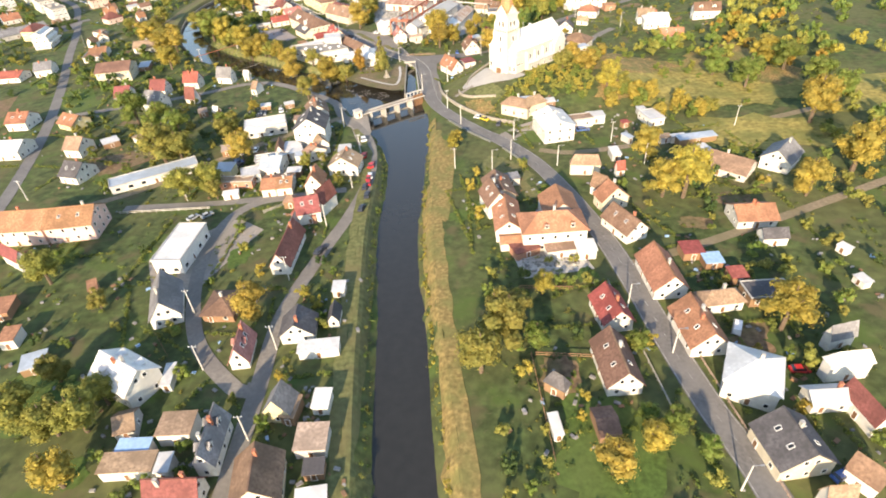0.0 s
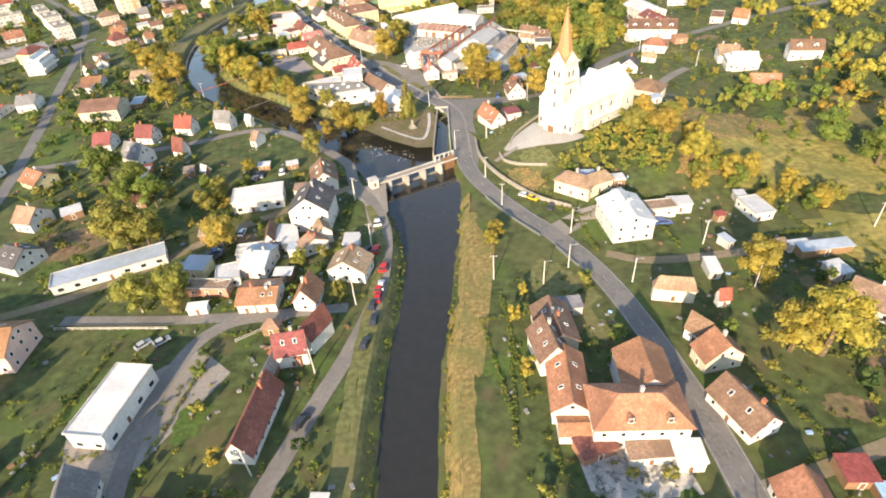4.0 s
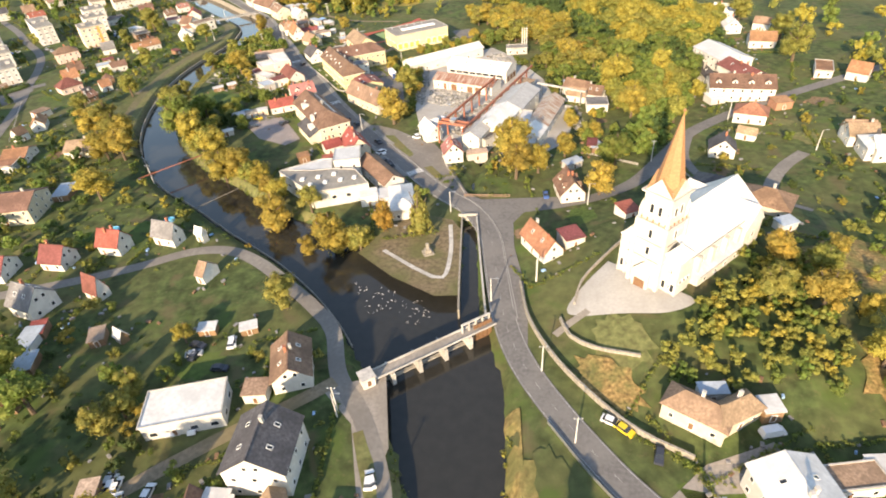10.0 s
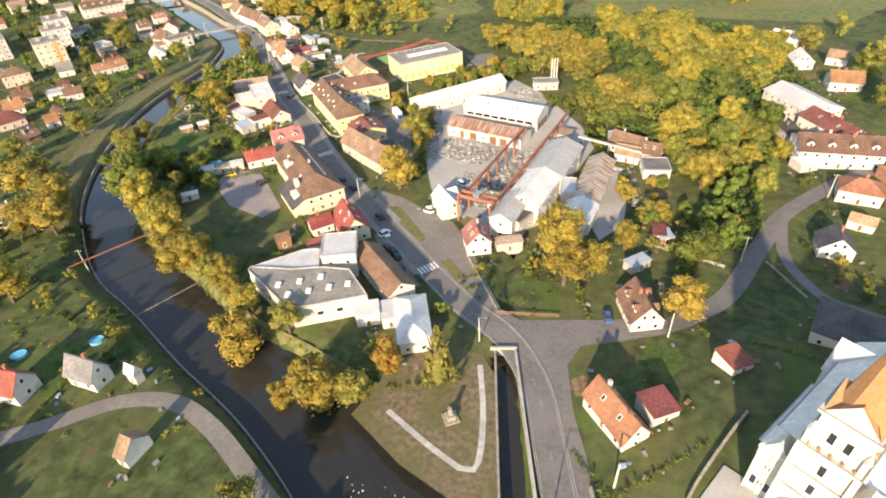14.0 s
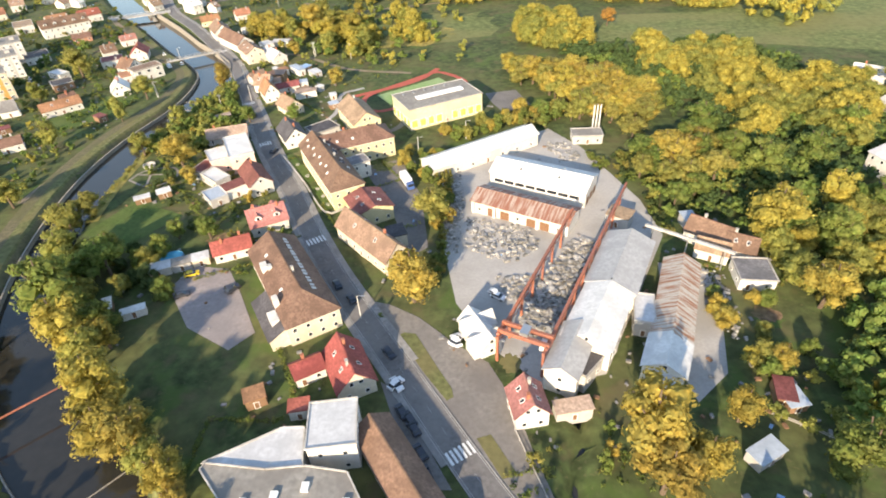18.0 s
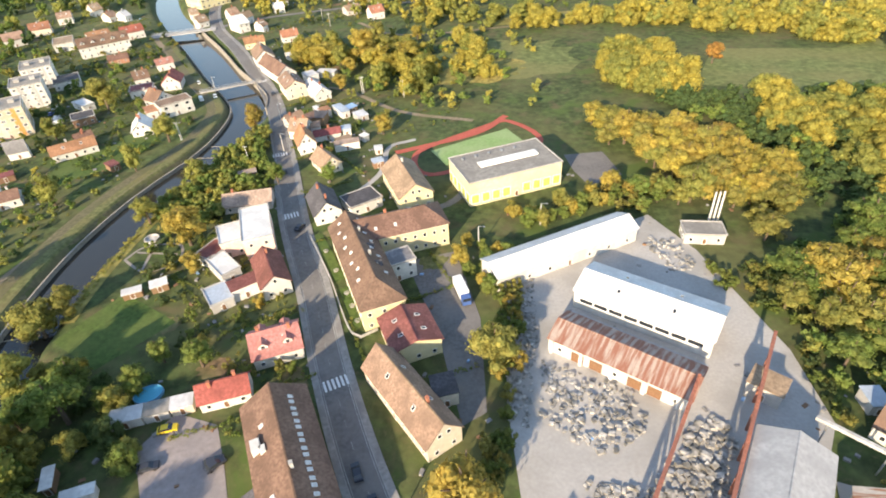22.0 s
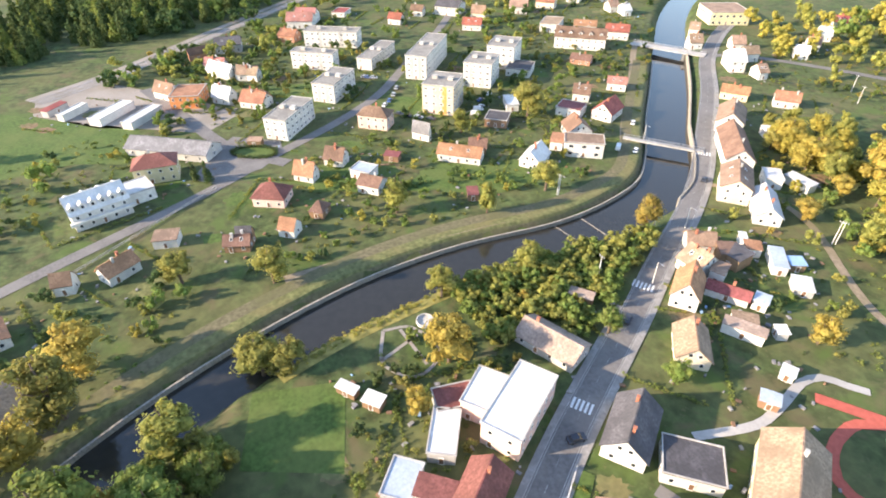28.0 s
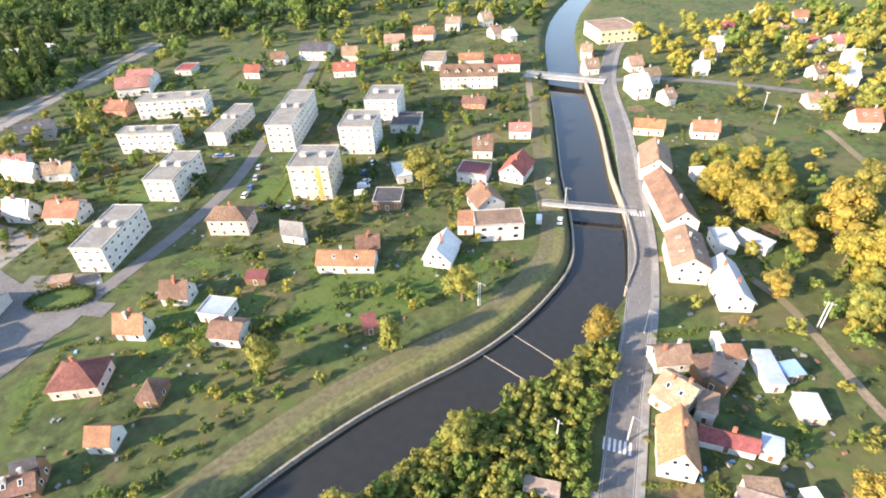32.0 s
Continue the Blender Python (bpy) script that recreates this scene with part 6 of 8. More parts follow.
flat(-28.0, 55.8, 5, 5.6, 2.3, 2.5, "lightgrey", "wood")
house(40.7, 98.8, -85, 10.5, 7.1, 3.5, 3.5, "red", "white")
house(36.9, 81.6, -89, 13.5, 7.5, 3.5, 4, "brown", "white")
house(22.7, 77.2, -41, 4.9, 2.5, 3, 3, "dark", "wood", "hip")
flat(20.4, 67.4, 4, 1.8, 5.0, 2, "white", "white")
house(30.6, 67.1, 2, 4.3, 6.9, 2.2, 1.2, "brown", "wood")
house(59.1, 90.7, -89, 13.3, 8.5, 3.5, 4, "orange", "white")
house(68.4, 100.0, 3, 10.4, 4.6, 3, 2.5, "tan", "white", "hip")
house(57.7, 111.3, -90, 14.9, 8.5, 3.5, 4, "orange", "white")
house(64.0, 75.0, -30, 10.3, 11.0, 5.5, 3, "white", "white", "hip")
house(84.8, 75.8, 2, 9.3, 2.5, 5, 3, "white", "white", "hip")
house(88.8, 84.5, 10, 6.5, 2.2, 4, 3, "grey", "white")
house(77.0, 69.2, -1, 8.0, 4.5, 3, 1.5, "lightgrey", "white")
house(81.8, 65.3, -85, 9.2, 2.2, 4, 3, "darkred", "white")
house(63.6, 58.4, -86, 9.9, 10.5, 4, 4, "dark", "cream")
house(73.7, 51.8, -58, 5.5, 4.0, 3.5, 3, "brown", "white")
house(66.1, 48.2, -1, 5.0, 2.2, 3.5, 3, "tan", "white")
house(100.8, 165.1, -45, 14.2, 10.6, 3, 3, "tan", "greywall")
house(118.6, 165.7, -137, 12.2, 9.3, 4, 3.5, "grey", "white")
house(94.0, 135.7, -3, 11.5, 9.3, 3, 2.5, "orange", "white")
house(94.3, 123.9, -3, 7.0, 4.1, 3, 2, "dark", "white")
flat(69.9, 121.2, -1, 5.6, 5.2, 2.5, "red", "wood")
flat(73.8, 116.3, -1, 4.7, 4.2, 2.2, "blue", "wood")
flat(77.3, 109.3, -0, 4.1, 4.3, 2.5, "red", "wood")
flat(81.2, 101.7, -1, 10.8, 6.2, 3, "dark", "wood")
flat(89.5, 210.3, 11, 6.4, 9.7, 3, "lightgrey", "white")
flat(98.9, 188.4, 7, 14.8, 3.6, 2.5, "bluegrey", "wood")
flat(97.1, 178.5, 15, 4.8, 5.2, 2.5, "lightgrey", "greywall")
house(-135.9, 157.0, -1, 14.6, 12.7, 6, 3.5, "orange", "pink")
house(-120.8, 157.4, 4, 14.9, 12.5, 6, 3.5, "orange", "pink")
flat(-80.1, 139.2, 84, 19.0, 8.7, 5, "white", "white")
house(-46.6, 134.7, -95, 18.1, 5.5, 3.5, 4, "darkred", "white")
house(-43.1, 153.8, 12, 7.2, 4.8, 5, 4, "darkred", "white", "plain")
house(-151.5, 220.4, -14, 7.6, 9.4, 4, 3.5, "tan", "white")
house(-140.5, 197.0, -19, 8.3, 10.6, 3.5, 3.5, "dark", "white")
house(-169.3, 251.3, -28, 10.7, 9.6, 3, 3, "orange", "yellow")
house(-196.1, 256.2, -2, 9.6, 11.4, 4, 3, "orange", "white")
house(-180.7, 223.8, -3, 10.0, 12.0, 4, 2.5, "lightgrey", "white")
flat(-113.5, 105.3, 6, 3.9, 5.1, 3, "orange", "white")
flat(-122.6, 117.5, 9, 4.4, 7.0, 2.5, "orange", "wood")
flat(-101.1, 124.2, 28, 2.2, 4.8, 2.2, "orange", "wood")
house(-132.0, 140.0, -33, 9.9, 3.1, 4, 3, "darkred", "white")
house(-227.7, 335.9, 13, 9.1, 12.0, 4, 3, "grey", "white")
house(-243.1, 328.9, 0, 13.1, 12.0, 3, 2, "red", "white")
flat(106.7, 103.2, -80, 3.5, 2.3, 1.8, "lightgrey", "white")
flat(110.2, 116.3, -66, 3.1, 2.0, 1.8, "white", "white")
# seen from about 16 m along
house(55.2, 135.0, -68, 11.9, 7.5, 3.5, 3.5, "brown", "white")
# seen from about 0 m along
village_inn = house(32.6, 132.8, 0, 18.4, 10.4, 6.8, 3.8, "orange", "white", "hip")
side_wing(village_inn, 4.0, 9.6, 90, 11.5, 10.4, 6.6, 3.6, "orange", "white")
for dx in (-2.5, 5.0):
    dormer(village_inn, dx, -4.6, 7.6, 180, "roof_orange", "wall_white", 1.3, 1.8, 0.8)
house(20.4, 141.4, 88, 15.5, 7.6, 4.6, 2.8, "orange", "white", "nochim")
house(20.2, 159.6, 96, 13.0, 8.6, 4.2, 2.8, "brown", "cream")
house(20.4, 131.2, 0, 6.6, 4.4, 2.8, 1.0, "orange", "white", "nochim blind")
flat(23.8, 127.4, 20, 7.6, 4.6, 2.4, "darkred", "brickwall", "blind"), flat(40.8, 124.8, 0, 5.4, 4.8, 3.2, "white", "white", "blind")
flat(33.8, 125.6, 4, 8.4, 3.2, 2.6, "tan", "white", "blind")
# seen from about 93 m along
flat(-108.5, 191.3, 27, 31.5, 7.6, 3, "bluegrey", "white", "long")
flat(-80.8, 189.7, -6, 7.0, 6.4, 3.5, "bluegrey", "yellow")
flat(-70.0, 185.6, 17, 6.5, 7.6, 3, "lightgrey", "white")
house(-62.3, 191.4, -6, 7.4, 10.9, 4, 2, "bluegrey", "white")
flat(-65.1, 195.3, 18, 10.0, 5.0, 3, "white", "white")
flat(-56.1, 203.1, 18, 4.9, 7.9, 3, "lightgrey", "white")
flat(-53.6, 185.4, -1, 5.1, 3.2, 2.5, "lightgrey", "wood")
house(-44.0, 175.0, -93, 8.0, 6.0, 3.5, 4, "orange", "white")
house(-60.5, 175.8, 3, 4.8, 9.8, 3.3, 1.5, "orange", "white", "plain")
house(-55.0, 176.0, 3, 5.3, 9.9, 3.3, 1.5, "orange", "white", "plain")
flat(-73.8, 180.2, -4, 12.2, 4.0, 3, "tan", "brickwall")
house(-34.2, 186.8, -100, 8.2, 11.0, 4, 3.5, "tan", "white")
flat(-36.1, 200.2, -2, 4.7, 4.5, 2.5, "lightgrey", "greywall")
house(-38.4, 159.7, -116, 8.5, 3.4, 5, 4.5, "darkred", "white", "sky")
flat(-44.5, 153.5, -13, 8.3, 2.8, 3, "red", "brickwall")
house(-51.1, 163.6, -0, 4.4, 3.3, 2.5, 2, "tan", "wood", "hip")
house(-47.6, 149.4, -97, 5.9, 2.8, 2.5, 2, "grey", "wood")
flat(-74.0, 172.0, 7, 5.2, 2.2, 2.2, "white", "white")
flat(-127.7, 251.6, 6, 4.6, 8.9, 2.3, "bluegrey", "white")
flat(-140.8, 225.4, 36, 6.3, 5.4, 2.5, "lightgrey", "wood")
flat(-127.6, 226.4, 56, 3.6, 7.4, 2.3, "tan", "white")
house(52.4, 171.4, -10, 10.3, 2.2, 4, 3.5, "tan", "cream", "hip")
house(64.0, 168.7, 5, 2.9, 2.2, 3, 2.5, "red", "white", "plain")
flat(25.3, 168.0, 7, 5.9, 3.9, 2.8, "grey", "greywall")
house(53.3, 156.2, -54, 5.4, 2.2, 4, 4, "brown", "white")
house(55.4, 149.9, -77, 5.6, 9.1, 4, 4, "orange", "cream")
house(17.9, 152.3, -79, 10.3, 7.0, 5, 4, "brown", "white", "sky")
flat(17.1, 161.3, -80, 3.7, 1.5, 3, "bluegrey", "white")
flat(66.1, 181.9, -1, 3.1, 6.0, 2.5, "white", "greywall")
flat(87.7, 214.9, 1, 3.1, 9.0, 2.5, "lightgrey", "greywall")
flat(77.6, 207.2, 13, 2.8, 2.2, 2.2, "red", "wood")
flat(74.5, 194.0, 26, 2.2, 4.1, 2.4, "bluegrey", "greywall")
flat(88.0, 191.0, 10, 4.3, 2.6, 2.4, "tan", "greywall")
flat(92.6, 190.1, 8, 5.2, 1.7, 2.6, "white", "greywall")
house(144.2, 460.0, -16, 12.6, 10.2, 4, 3, "tan", "white")
house(160.3, 400.1, -46, 8.3, 3.2, 4, 4, "orange", "white")
house(133.6, 349.3, -11, 9.8, 5.7, 3.5, 3, "tan", "white")
house(134.9, 334.8, -10, 14.3, 9.4, 4.5, 3, "white", "white", "hip")
house(164.8, 337.3, -9, 14.7, 6.9, 5, 3.5, "brown", "white", "dorm")
house(132.7, 305.7, -11, 12.2, 4.0, 4, 3, "orange", "cream")
flat(152.3, 412.8, -25, 6.9, 14.9, 3, "orange", "white")
# seen from about 138 m along
house(-177.4, 318.8, 8, 18.0, 15.6, 6, 3, "brown", "cream")
house(-158.3, 282.8, 5, 7.2, 9.6, 3.5, 3.5, "darkred", "white")
house(-141.5, 287.7, -8, 8.0, 7.3, 3.5, 4, "darkred", "white")
house(-126.5, 294.7, -11, 8.1, 6.5, 4, 4, "red", "white")
house(-109.9, 298.4, -17, 8.4, 5.2, 4, 4, "grey", "white")
house(-98.7, 298.4, -24, 3.2, 2.2, 3.5, 2, "white", "white")
house(-135.5, 266.3, -19, 9.1, 8.7, 4.5, 4.5, "grey", "white")
house(-119.7, 271.5, -23, 6.0, 3.9, 3, 5, "darkred", "white")
house(-89.1, 278.9, -21, 3.0, 6.4, 3, 3, "tan", "white")
flat(-73.5, 228.7, 13, 17.3, 9.9, 4.5, "white", "white")
house(-52.6, 241.2, 105, 12.0, 9.0, 4.2, 3.6, "brown", "white", "sky")
flat(-59.3, 234.1, 3, 5.4, 4.5, 3, "tan", "white")
house(-50.7, 215.9, -91, 12.7, 12.5, 8, 4.5, "dark", "white", "sky")
house(-62.4, 204.1, -81, 8.5, 3.6, 3, 3, "brown", "white")
flat(-58.6, 204.7, -4, 4.9, 8.4, 3, "lightgrey", "white")
house(-45.9, 205.0, -63, 5.8, 4.6, 4, 2.5, "tan", "white")
house(-47.8, 199.3, -58, 4.3, 8.1, 3.5, 2, "tan", "white")
flat(-66.0, 197.2, 10, 9.5, 4.8, 3, "lightgrey", "white")
flat(-52.7, 197.5, -0, 4.7, 3.4, 2.8, "bluegrey", "white")
flat(-36.3, 201.9, -0, 4.4, 3.2, 2.5, "lightgrey", "greywall")
flat(-36.2, 198.4, 6, 2.5, 2.2, 2.4, "lightgrey", "wood")
flat(-85.4, 208.5, 11, 3.6, 5.4, 2.6, "rust", "wood")
flat(-122.8, 243.7, 13, 4.5, 6.3, 2.3, "bluegrey", "wood")
flat(-127.6, 255.9, 17, 3.9, 5.5, 2.3, "red", "wood")
flat(-109.0, 253.0, 21, 3.8, 5.1, 2.3, "rust", "wood")
house(-102.5, 252.9, -29, 3.2, 2.2, 2.2, 2, "white", "wood")
flat(-118.9, 232.2, 11, 5.0, 6.7, 2.5, "darkred", "wood")
flat(-79.6, 255.3, 7, 4.5, 2.9, 2, "lightgrey", "wood")
flat(-68.4, 255.4, 18, 4.3, 2.8, 2, "lightgrey", "wood")
house(36.5, 225.5, -36, 12.4, 6.0, 4, 3, "tan", "cream", "hip")
house(43.1, 224.6, 25, 10.4, 4.5, 4, 3, "tan", "cream", "hip")
house(47.9, 205.3, -82, 15.4, 12.2, 6.5, 2.5, "white", "white")
flat(60.3, 211.5, 7, 9.5, 4.8, 3.5, "tan", "white")
flat(67.1, 213.4, 2, 6.9, 4.4, 3, "lightgrey", "white")
flat(40.6, 229.7, 1, 5.6, 2.6, 3, "bluegrey", "white")
flat(50.5, 225.6, 6, 3.8, 3.8, 3, "lightgrey", "wood")
house(132.6, 346.2, -10, 9.5, 9.2, 4, 3, "tan", "white")
house(134.9, 333.3, -5, 11.3, 8.6, 4.5, 3, "white", "white")
flat(-209.5, 358.1, 12, 9.9, 12.5, 3, "orange", "white")
house(-209.4, 365.8, 12, 9.9, 12.0, 3, 2, "orange", "white")
house(-181.1, 369.9, 8, 12.9, 12.0, 3.5, 2.5, "tan", "white")
flat(-167.4, 332.1, 10, 5.7, 9.8, 2.3, "bluegrey", "wood")
# seen from about 200 m along
house(11.4, 286.9, -65, 13.3, 6.4, 3.5, 4, "orange", "white")
flat(20.1, 288.4, 20, 6.1, 6.2, 3, "darkred", "white")
house(24.1, 319.5, -84, 11.2, 8.1, 3.5, 4.5, "brown", "white", "dorm")
flat(38.8, 299.2, 21, 5.3, 5.9, 2.5, "red", "white")
house(67.5, 306.5, -35, 15.0, 13.0, 4, 4.2, "dark", "cream", "hip nochim")
house(79.4, 298.4, -35, 13.4, 10.4, 3.6, 3.4, "brown", "cream", "hip")
flat(78.7, 285.1, 20, 5.2, 3.6, 2.4, "bluegrey", "white")
house(84.0, 344.9, -108, 7.8, 8.6, 3.5, 3.5, "dark", "white")
house(104.8, 372.0, -27, 11.9, 9.1, 4, 3, "orange", "white", "hip")
flat(120.5, 381.3, 4, 6.8, 6.5, 3, "orange", "brickwall")
house(96.8, 355.1, -36, 6.9, 2.2, 3, 2, "tan", "white")
house(109.4, 397.2, -12, 26.2, 13.8, 6, 3.5, "brown", "white", "dorm")
house(115.9, 437.4, -76, 26.4, 14.9, 6, 2.5, "lightgrey", "white", "nochim")
house(101.1, 419.7, -90, 23.6, 2.3, 5, 2.5, "dark", "white")
house(117.1, 414.6, -75, 22.2, 11.1, 5, 2.5, "darkred", "white")
flat(97.8, 392.7, 12, 6.8, 6.1, 2.8, "white", "white")
house(144.0, 458.8, -19, 12.0, 9.8, 4, 3, "orange", "white")
house(148.3, 524.9, -41, 13.1, 4.7, 4, 3.5, "white", "white")
house(139.7, 489.8, -99, 10.1, 9.0, 4, 3.5, "white", "white")
house(155.8, 488.2, -39, 8.6, 2.5, 4, 3, "tan", "white")
flat(38.8, 351.7, 11, 4.2, 4.7, 2.3, "bluegrey", "wood")
house(39.0, 401.7, -28, 8.9, 3.2, 3.5, 3, "tan", "white")
# seen from about 138 m along
# seen from about 93 m along
# seen from about 0 m along
# seen from about 291 m along
# seen from about 392 m along
# seen from about 455 m along
# seen from about 261 m along
market = prism("market_hall", "white single-storey market hall with rows of rooflights", "hall", [(-80.8, 331.8), (-64.9, 315.8), (-45.6, 321.0), (-52.2, 331.6), (-60.6, 332.8), (-68, 332), (-80.2, 333.2)], 6.4, "felt_roof", "wall_white")
for k, (x, y) in enumerate(((-70.3, 325.2), (-64.8, 326.6), (-59.4, 328.4), (-66.6, 321.2), (-61.4, 322.6), (-56.2, 324.0), (-51.4, 325.4))):
    boxed("rooflight", "window_frame", market, x - market.location.x - 0.7, y - market.location.y - 0.9, 6.5, x - market.location.x + 0.7, y - market.location.y + 0.9, 7.1)
prism("market_annexe", "pale sheet-roofed annexe behind the market hall", "hall", [(-81.2, 333.4), (-68.2, 332.2), (-61.2, 333.0), (-62.8, 341.6), (-67.4, 341.4)], 6.0, "roof_lightgrey", "wall_white")
flat(-56.6, 341.0, 8, 9.6, 10.6, 8.3, "lightgrey", "white")
house(-43.4, 334.4, -56, 22.5, 7.8, 4.5, 2.6, "brown", "white", "nochim")
house(-33.4, 314.8, -80, 16, 7.6, 4.2, 2.2, "white", "white", "hip nochim")
flat(-45.6, 318.6, 12, 6, 4.8, 4, "white", "white"), flat(-39.8, 318.8, 12, 4.4, 6.5, 3.4, "lightgrey", "white")
flat(28.0, 338.9, 30, 6.8, 3.5, 2.5, "bluegrey", "greywall")
# seen from about 291 m along
house(-95.4, 422.7, 27, 11.8, 9.9, 4, 3.5, "pink", "white", "dorm")
house(-101.9, 407.5, 24, 11.2, 5.8, 3.5, 2.5, "red", "white")
flat(-121.6, 398.6, 22.5, 7.0, 3.4, 2.6, "lightgrey", "white")
flat(-115.6, 401.2, 22.5, 5.4, 3.4, 2.5, "felt", "greywall")
flat(-110.6, 403.4, 22.5, 4.8, 3.2, 2.5, "lightgrey", "beige")
flat(-120.4, 380.8, 27, 6.1, 2.0, 2.2, "white", "white")
flat(-128.7, 382.9, 29, 2.0, 4.9, 2.4, "white", "wood")
flat(-77.7, 352.4, 25, 4.5, 3.8, 2.8, "orange", "wood")
house(-57.3, 359.4, -63, 13.3, 8.7, 4, 4.5, "red", "cream", "sky")
house(-67.3, 360.0, 31, 7.0, 5.0, 3.5, 2, "red", "white")
flat(-66.6, 349.2, 11, 4.4, 3.1, 3, "red", "white")
house(11.2, 392.5, -115, 23.4, 12.4, 7, 2.5, "zinc", "white", "nochim plain")
house(1.7, 372.6, -116, 20.8, 11.3, 7, 2.5, "white", "white", "nochim plain")
house(-6.5, 361.5, -115, 15.4, 7.3, 7, 2, "zinc", "white", "nochim plain")
flat(-1.3, 362.8, -41, 5.6, 14.6, 4.5, "dark", "greywall")
house(22.6, 380.0, -111, 30.5, 8.6, 5, 2.5, "streaky", "white", "nochim plain")
house(15.0, 361.2, -114, 10.1, 9.0, 5, 2.5, "white", "white", "nochim plain")
flat(13.9, 355.5, -27, 4.9, 5.5, 4, "lightgrey", "greywall")
flat(13.7, 376.4, -12, 4.6, 9.9, 5, "lightgrey", "greywall")
flat(16.6, 477.2, 0, 11.4, 6.6, 3.4, "felt", "greywall")
flat(17.2, 419.7, -33, 7.0, 5.4, 4, "tan", "greywall")
house(-17.0, 349.5, -79, 7.8, 7.1, 4.5, 3.5, "pink", "white")
flat(-7.4, 349.4, 11, 7.9, 3.1, 3, "rust", "greywall")
flat(37.8, 353.6, -12, 3.7, 5.9, 2.6, "darkred", "wood")
# seen from about 349 m along
flat(-43.5, 507.3, 28, 34.2, 19.6, 9, "felt", "yellow", "gym")
# seen from about 313 m along
flat(-70.4, 455.0, 32, 7.2, 6.5, 6, "grey", "white")
house(-62.5, 428.1, -61, 12.8, 12.1, 5, 2.0, "darkred", "yellow", "nochim")
house(-58.7, 408.4, -47, 26.5, 8.5, 5, 4.5, "tan", "cream", "sky")
flat(-51.8, 412.4, 21, 5.3, 5.7, 4, "dark", "cream")
house(-24.9, 465.3, 33, 47.2, 9.1, 5, 2, "white", "white", "nochim plain")
flat(46.5, 392.2, -6, 9.0, 9.2, 3.5, "grey", "white")
flat(37.6, 418.4, 8, 3.7, 4.6, 3, "bluegrey", "greywall")
# seen from about 392 m along
house(-132.2, 488.4, 17, 16.4, 8.6, 3, 2.5, "rust", "greywall")
flat(-119.7, 468.1, 27, 9.0, 19.2, 7, "white", "pink")
flat(-126.8, 464.0, 32, 7.3, 10.7, 5.5, "white", "pink")
house(-107.3, 448.5, -56, 15.2, 8.0, 4.5, 3, "darkred", "white")
flat(-113.4, 442.9, 42, 7.7, 4.6, 4, "darkred", "white")
flat(-123.7, 451.3, 51, 5.8, 11.0, 3.5, "white", "greywall")
flat(-119.2, 438.8, 42, 6.2, 8.3, 3, "bluegrey", "greywall")
flat(-130.1, 457.9, 73, 8.9, 6.2, 3.5, "darkred", "white")
house(-103.3, 485.2, -60, 14.4, 9.0, 4, 4, "dark", "white")
flat(-91.5, 489.8, 41, 11.6, 9.0, 3.5, "dark", "white")
house(-77.1, 498.5, -62, 23.4, 11.6, 6, 4, "tan", "yellow")
flat(-146.3, 439.0, 30, 5.1, 2.2, 2, "lightgrey", "wood")
flat(-140.0, 442.7, 34, 4.5, 3.1, 2.2, "white", "wood")
house(-361.2, 438.1, 30, 12.6, 6.0, 4, 4, "brown", "white")
flat(-348.7, 446.2, 63, 13.7, 15.7, 6, "orange", "orangewall")
house(-340.5, 459.9, 38, 8.7, 5.1, 4, 4, "lightgrey", "white")
house(-329.7, 472.7, 49, 10.2, 9.6, 4, 3, "orange", "white")
house(-389.2, 468.6, 48, 11.6, 4.8, 4, 3, "pink", "white")
house(-365.0, 479.5, 59, 10.6, 4.4, 4, 3, "tan", "white")
house(-414.1, 464.0, 98, 10.2, 2.2, 4, 3, "brown", "brickwall")
house(-421.4, 483.9, 73, 14.8, 11.6, 5, 3, "dark", "greywall")
house(-222.5, 399.9, 116, 9.9, 5.9, 3.5, 2.5, "orange", "white")
house(-222.9, 386.0, 73, 5.3, 4.8, 3.5, 3, "brown", "white")
flat(-231.6, 414.8, 68, 7.3, 5.8, 3, "tan", "white")
house(-216.7, 433.4, 61, 7.8, 4.8, 3, 2, "brown", "wood")
house(-447.7, 539.2, 58, 17.4, 12.0, 5, 4, "pink", "white")
# seen from about 426 m along
flat(-92.6, 518.0, 30, 4.0, 3.2, 2.4, "bluegrey", "wood")
flat(-95.0, 529.0, 20, 3.0, 3.0, 2.2, "lightgrey", "greywall")
flat(-103.8, 540.2, -40, 3.2, 2.6, 2.2, "white", "greywall")
house(-112.6, 516.4, -47, 11.4, 7.8, 3.3, 3.6, "tan", "cream")
flat(-109.1, 532.4, 24, 10.0, 3.2, 3, "rust", "white")
# seen from about 455 m along
house(-228.8, 524.6, 42, 17.4, 7.2, 3.5, 2.5, "orange", "white")
house(-210.8, 547.5, -60, 11.4, 8.4, 3, 4, "white", "white")
flat(-294.0, 477.8, 42, 10.2, 25.2, 9, "felt", "white", "block")
flat(-320.9, 510.0, 41, 11.5, 23.7, 9, "felt", "white", "block")
flat(-363.9, 516.8, 45, 24.4, 8.5, 9, "felt", "white", "block")
flat(-397.4, 541.5, 50, 33.0, 11.2, 9, "felt", "white", "block")
flat(-355.7, 550.5, 40, 8.7, 33.7, 6, "felt", "white", "block")
flat(-330.5, 569.3, 43, 11.4, 41.6, 12, "felt", "white", "block")
flat(-277.0, 546.5, 41, 14.8, 17.5, 13.5, "felt", "beige", "block stripes")
flat(-295.3, 581.3, 40, 14.4, 18.0, 12, "felt", "white", "block")
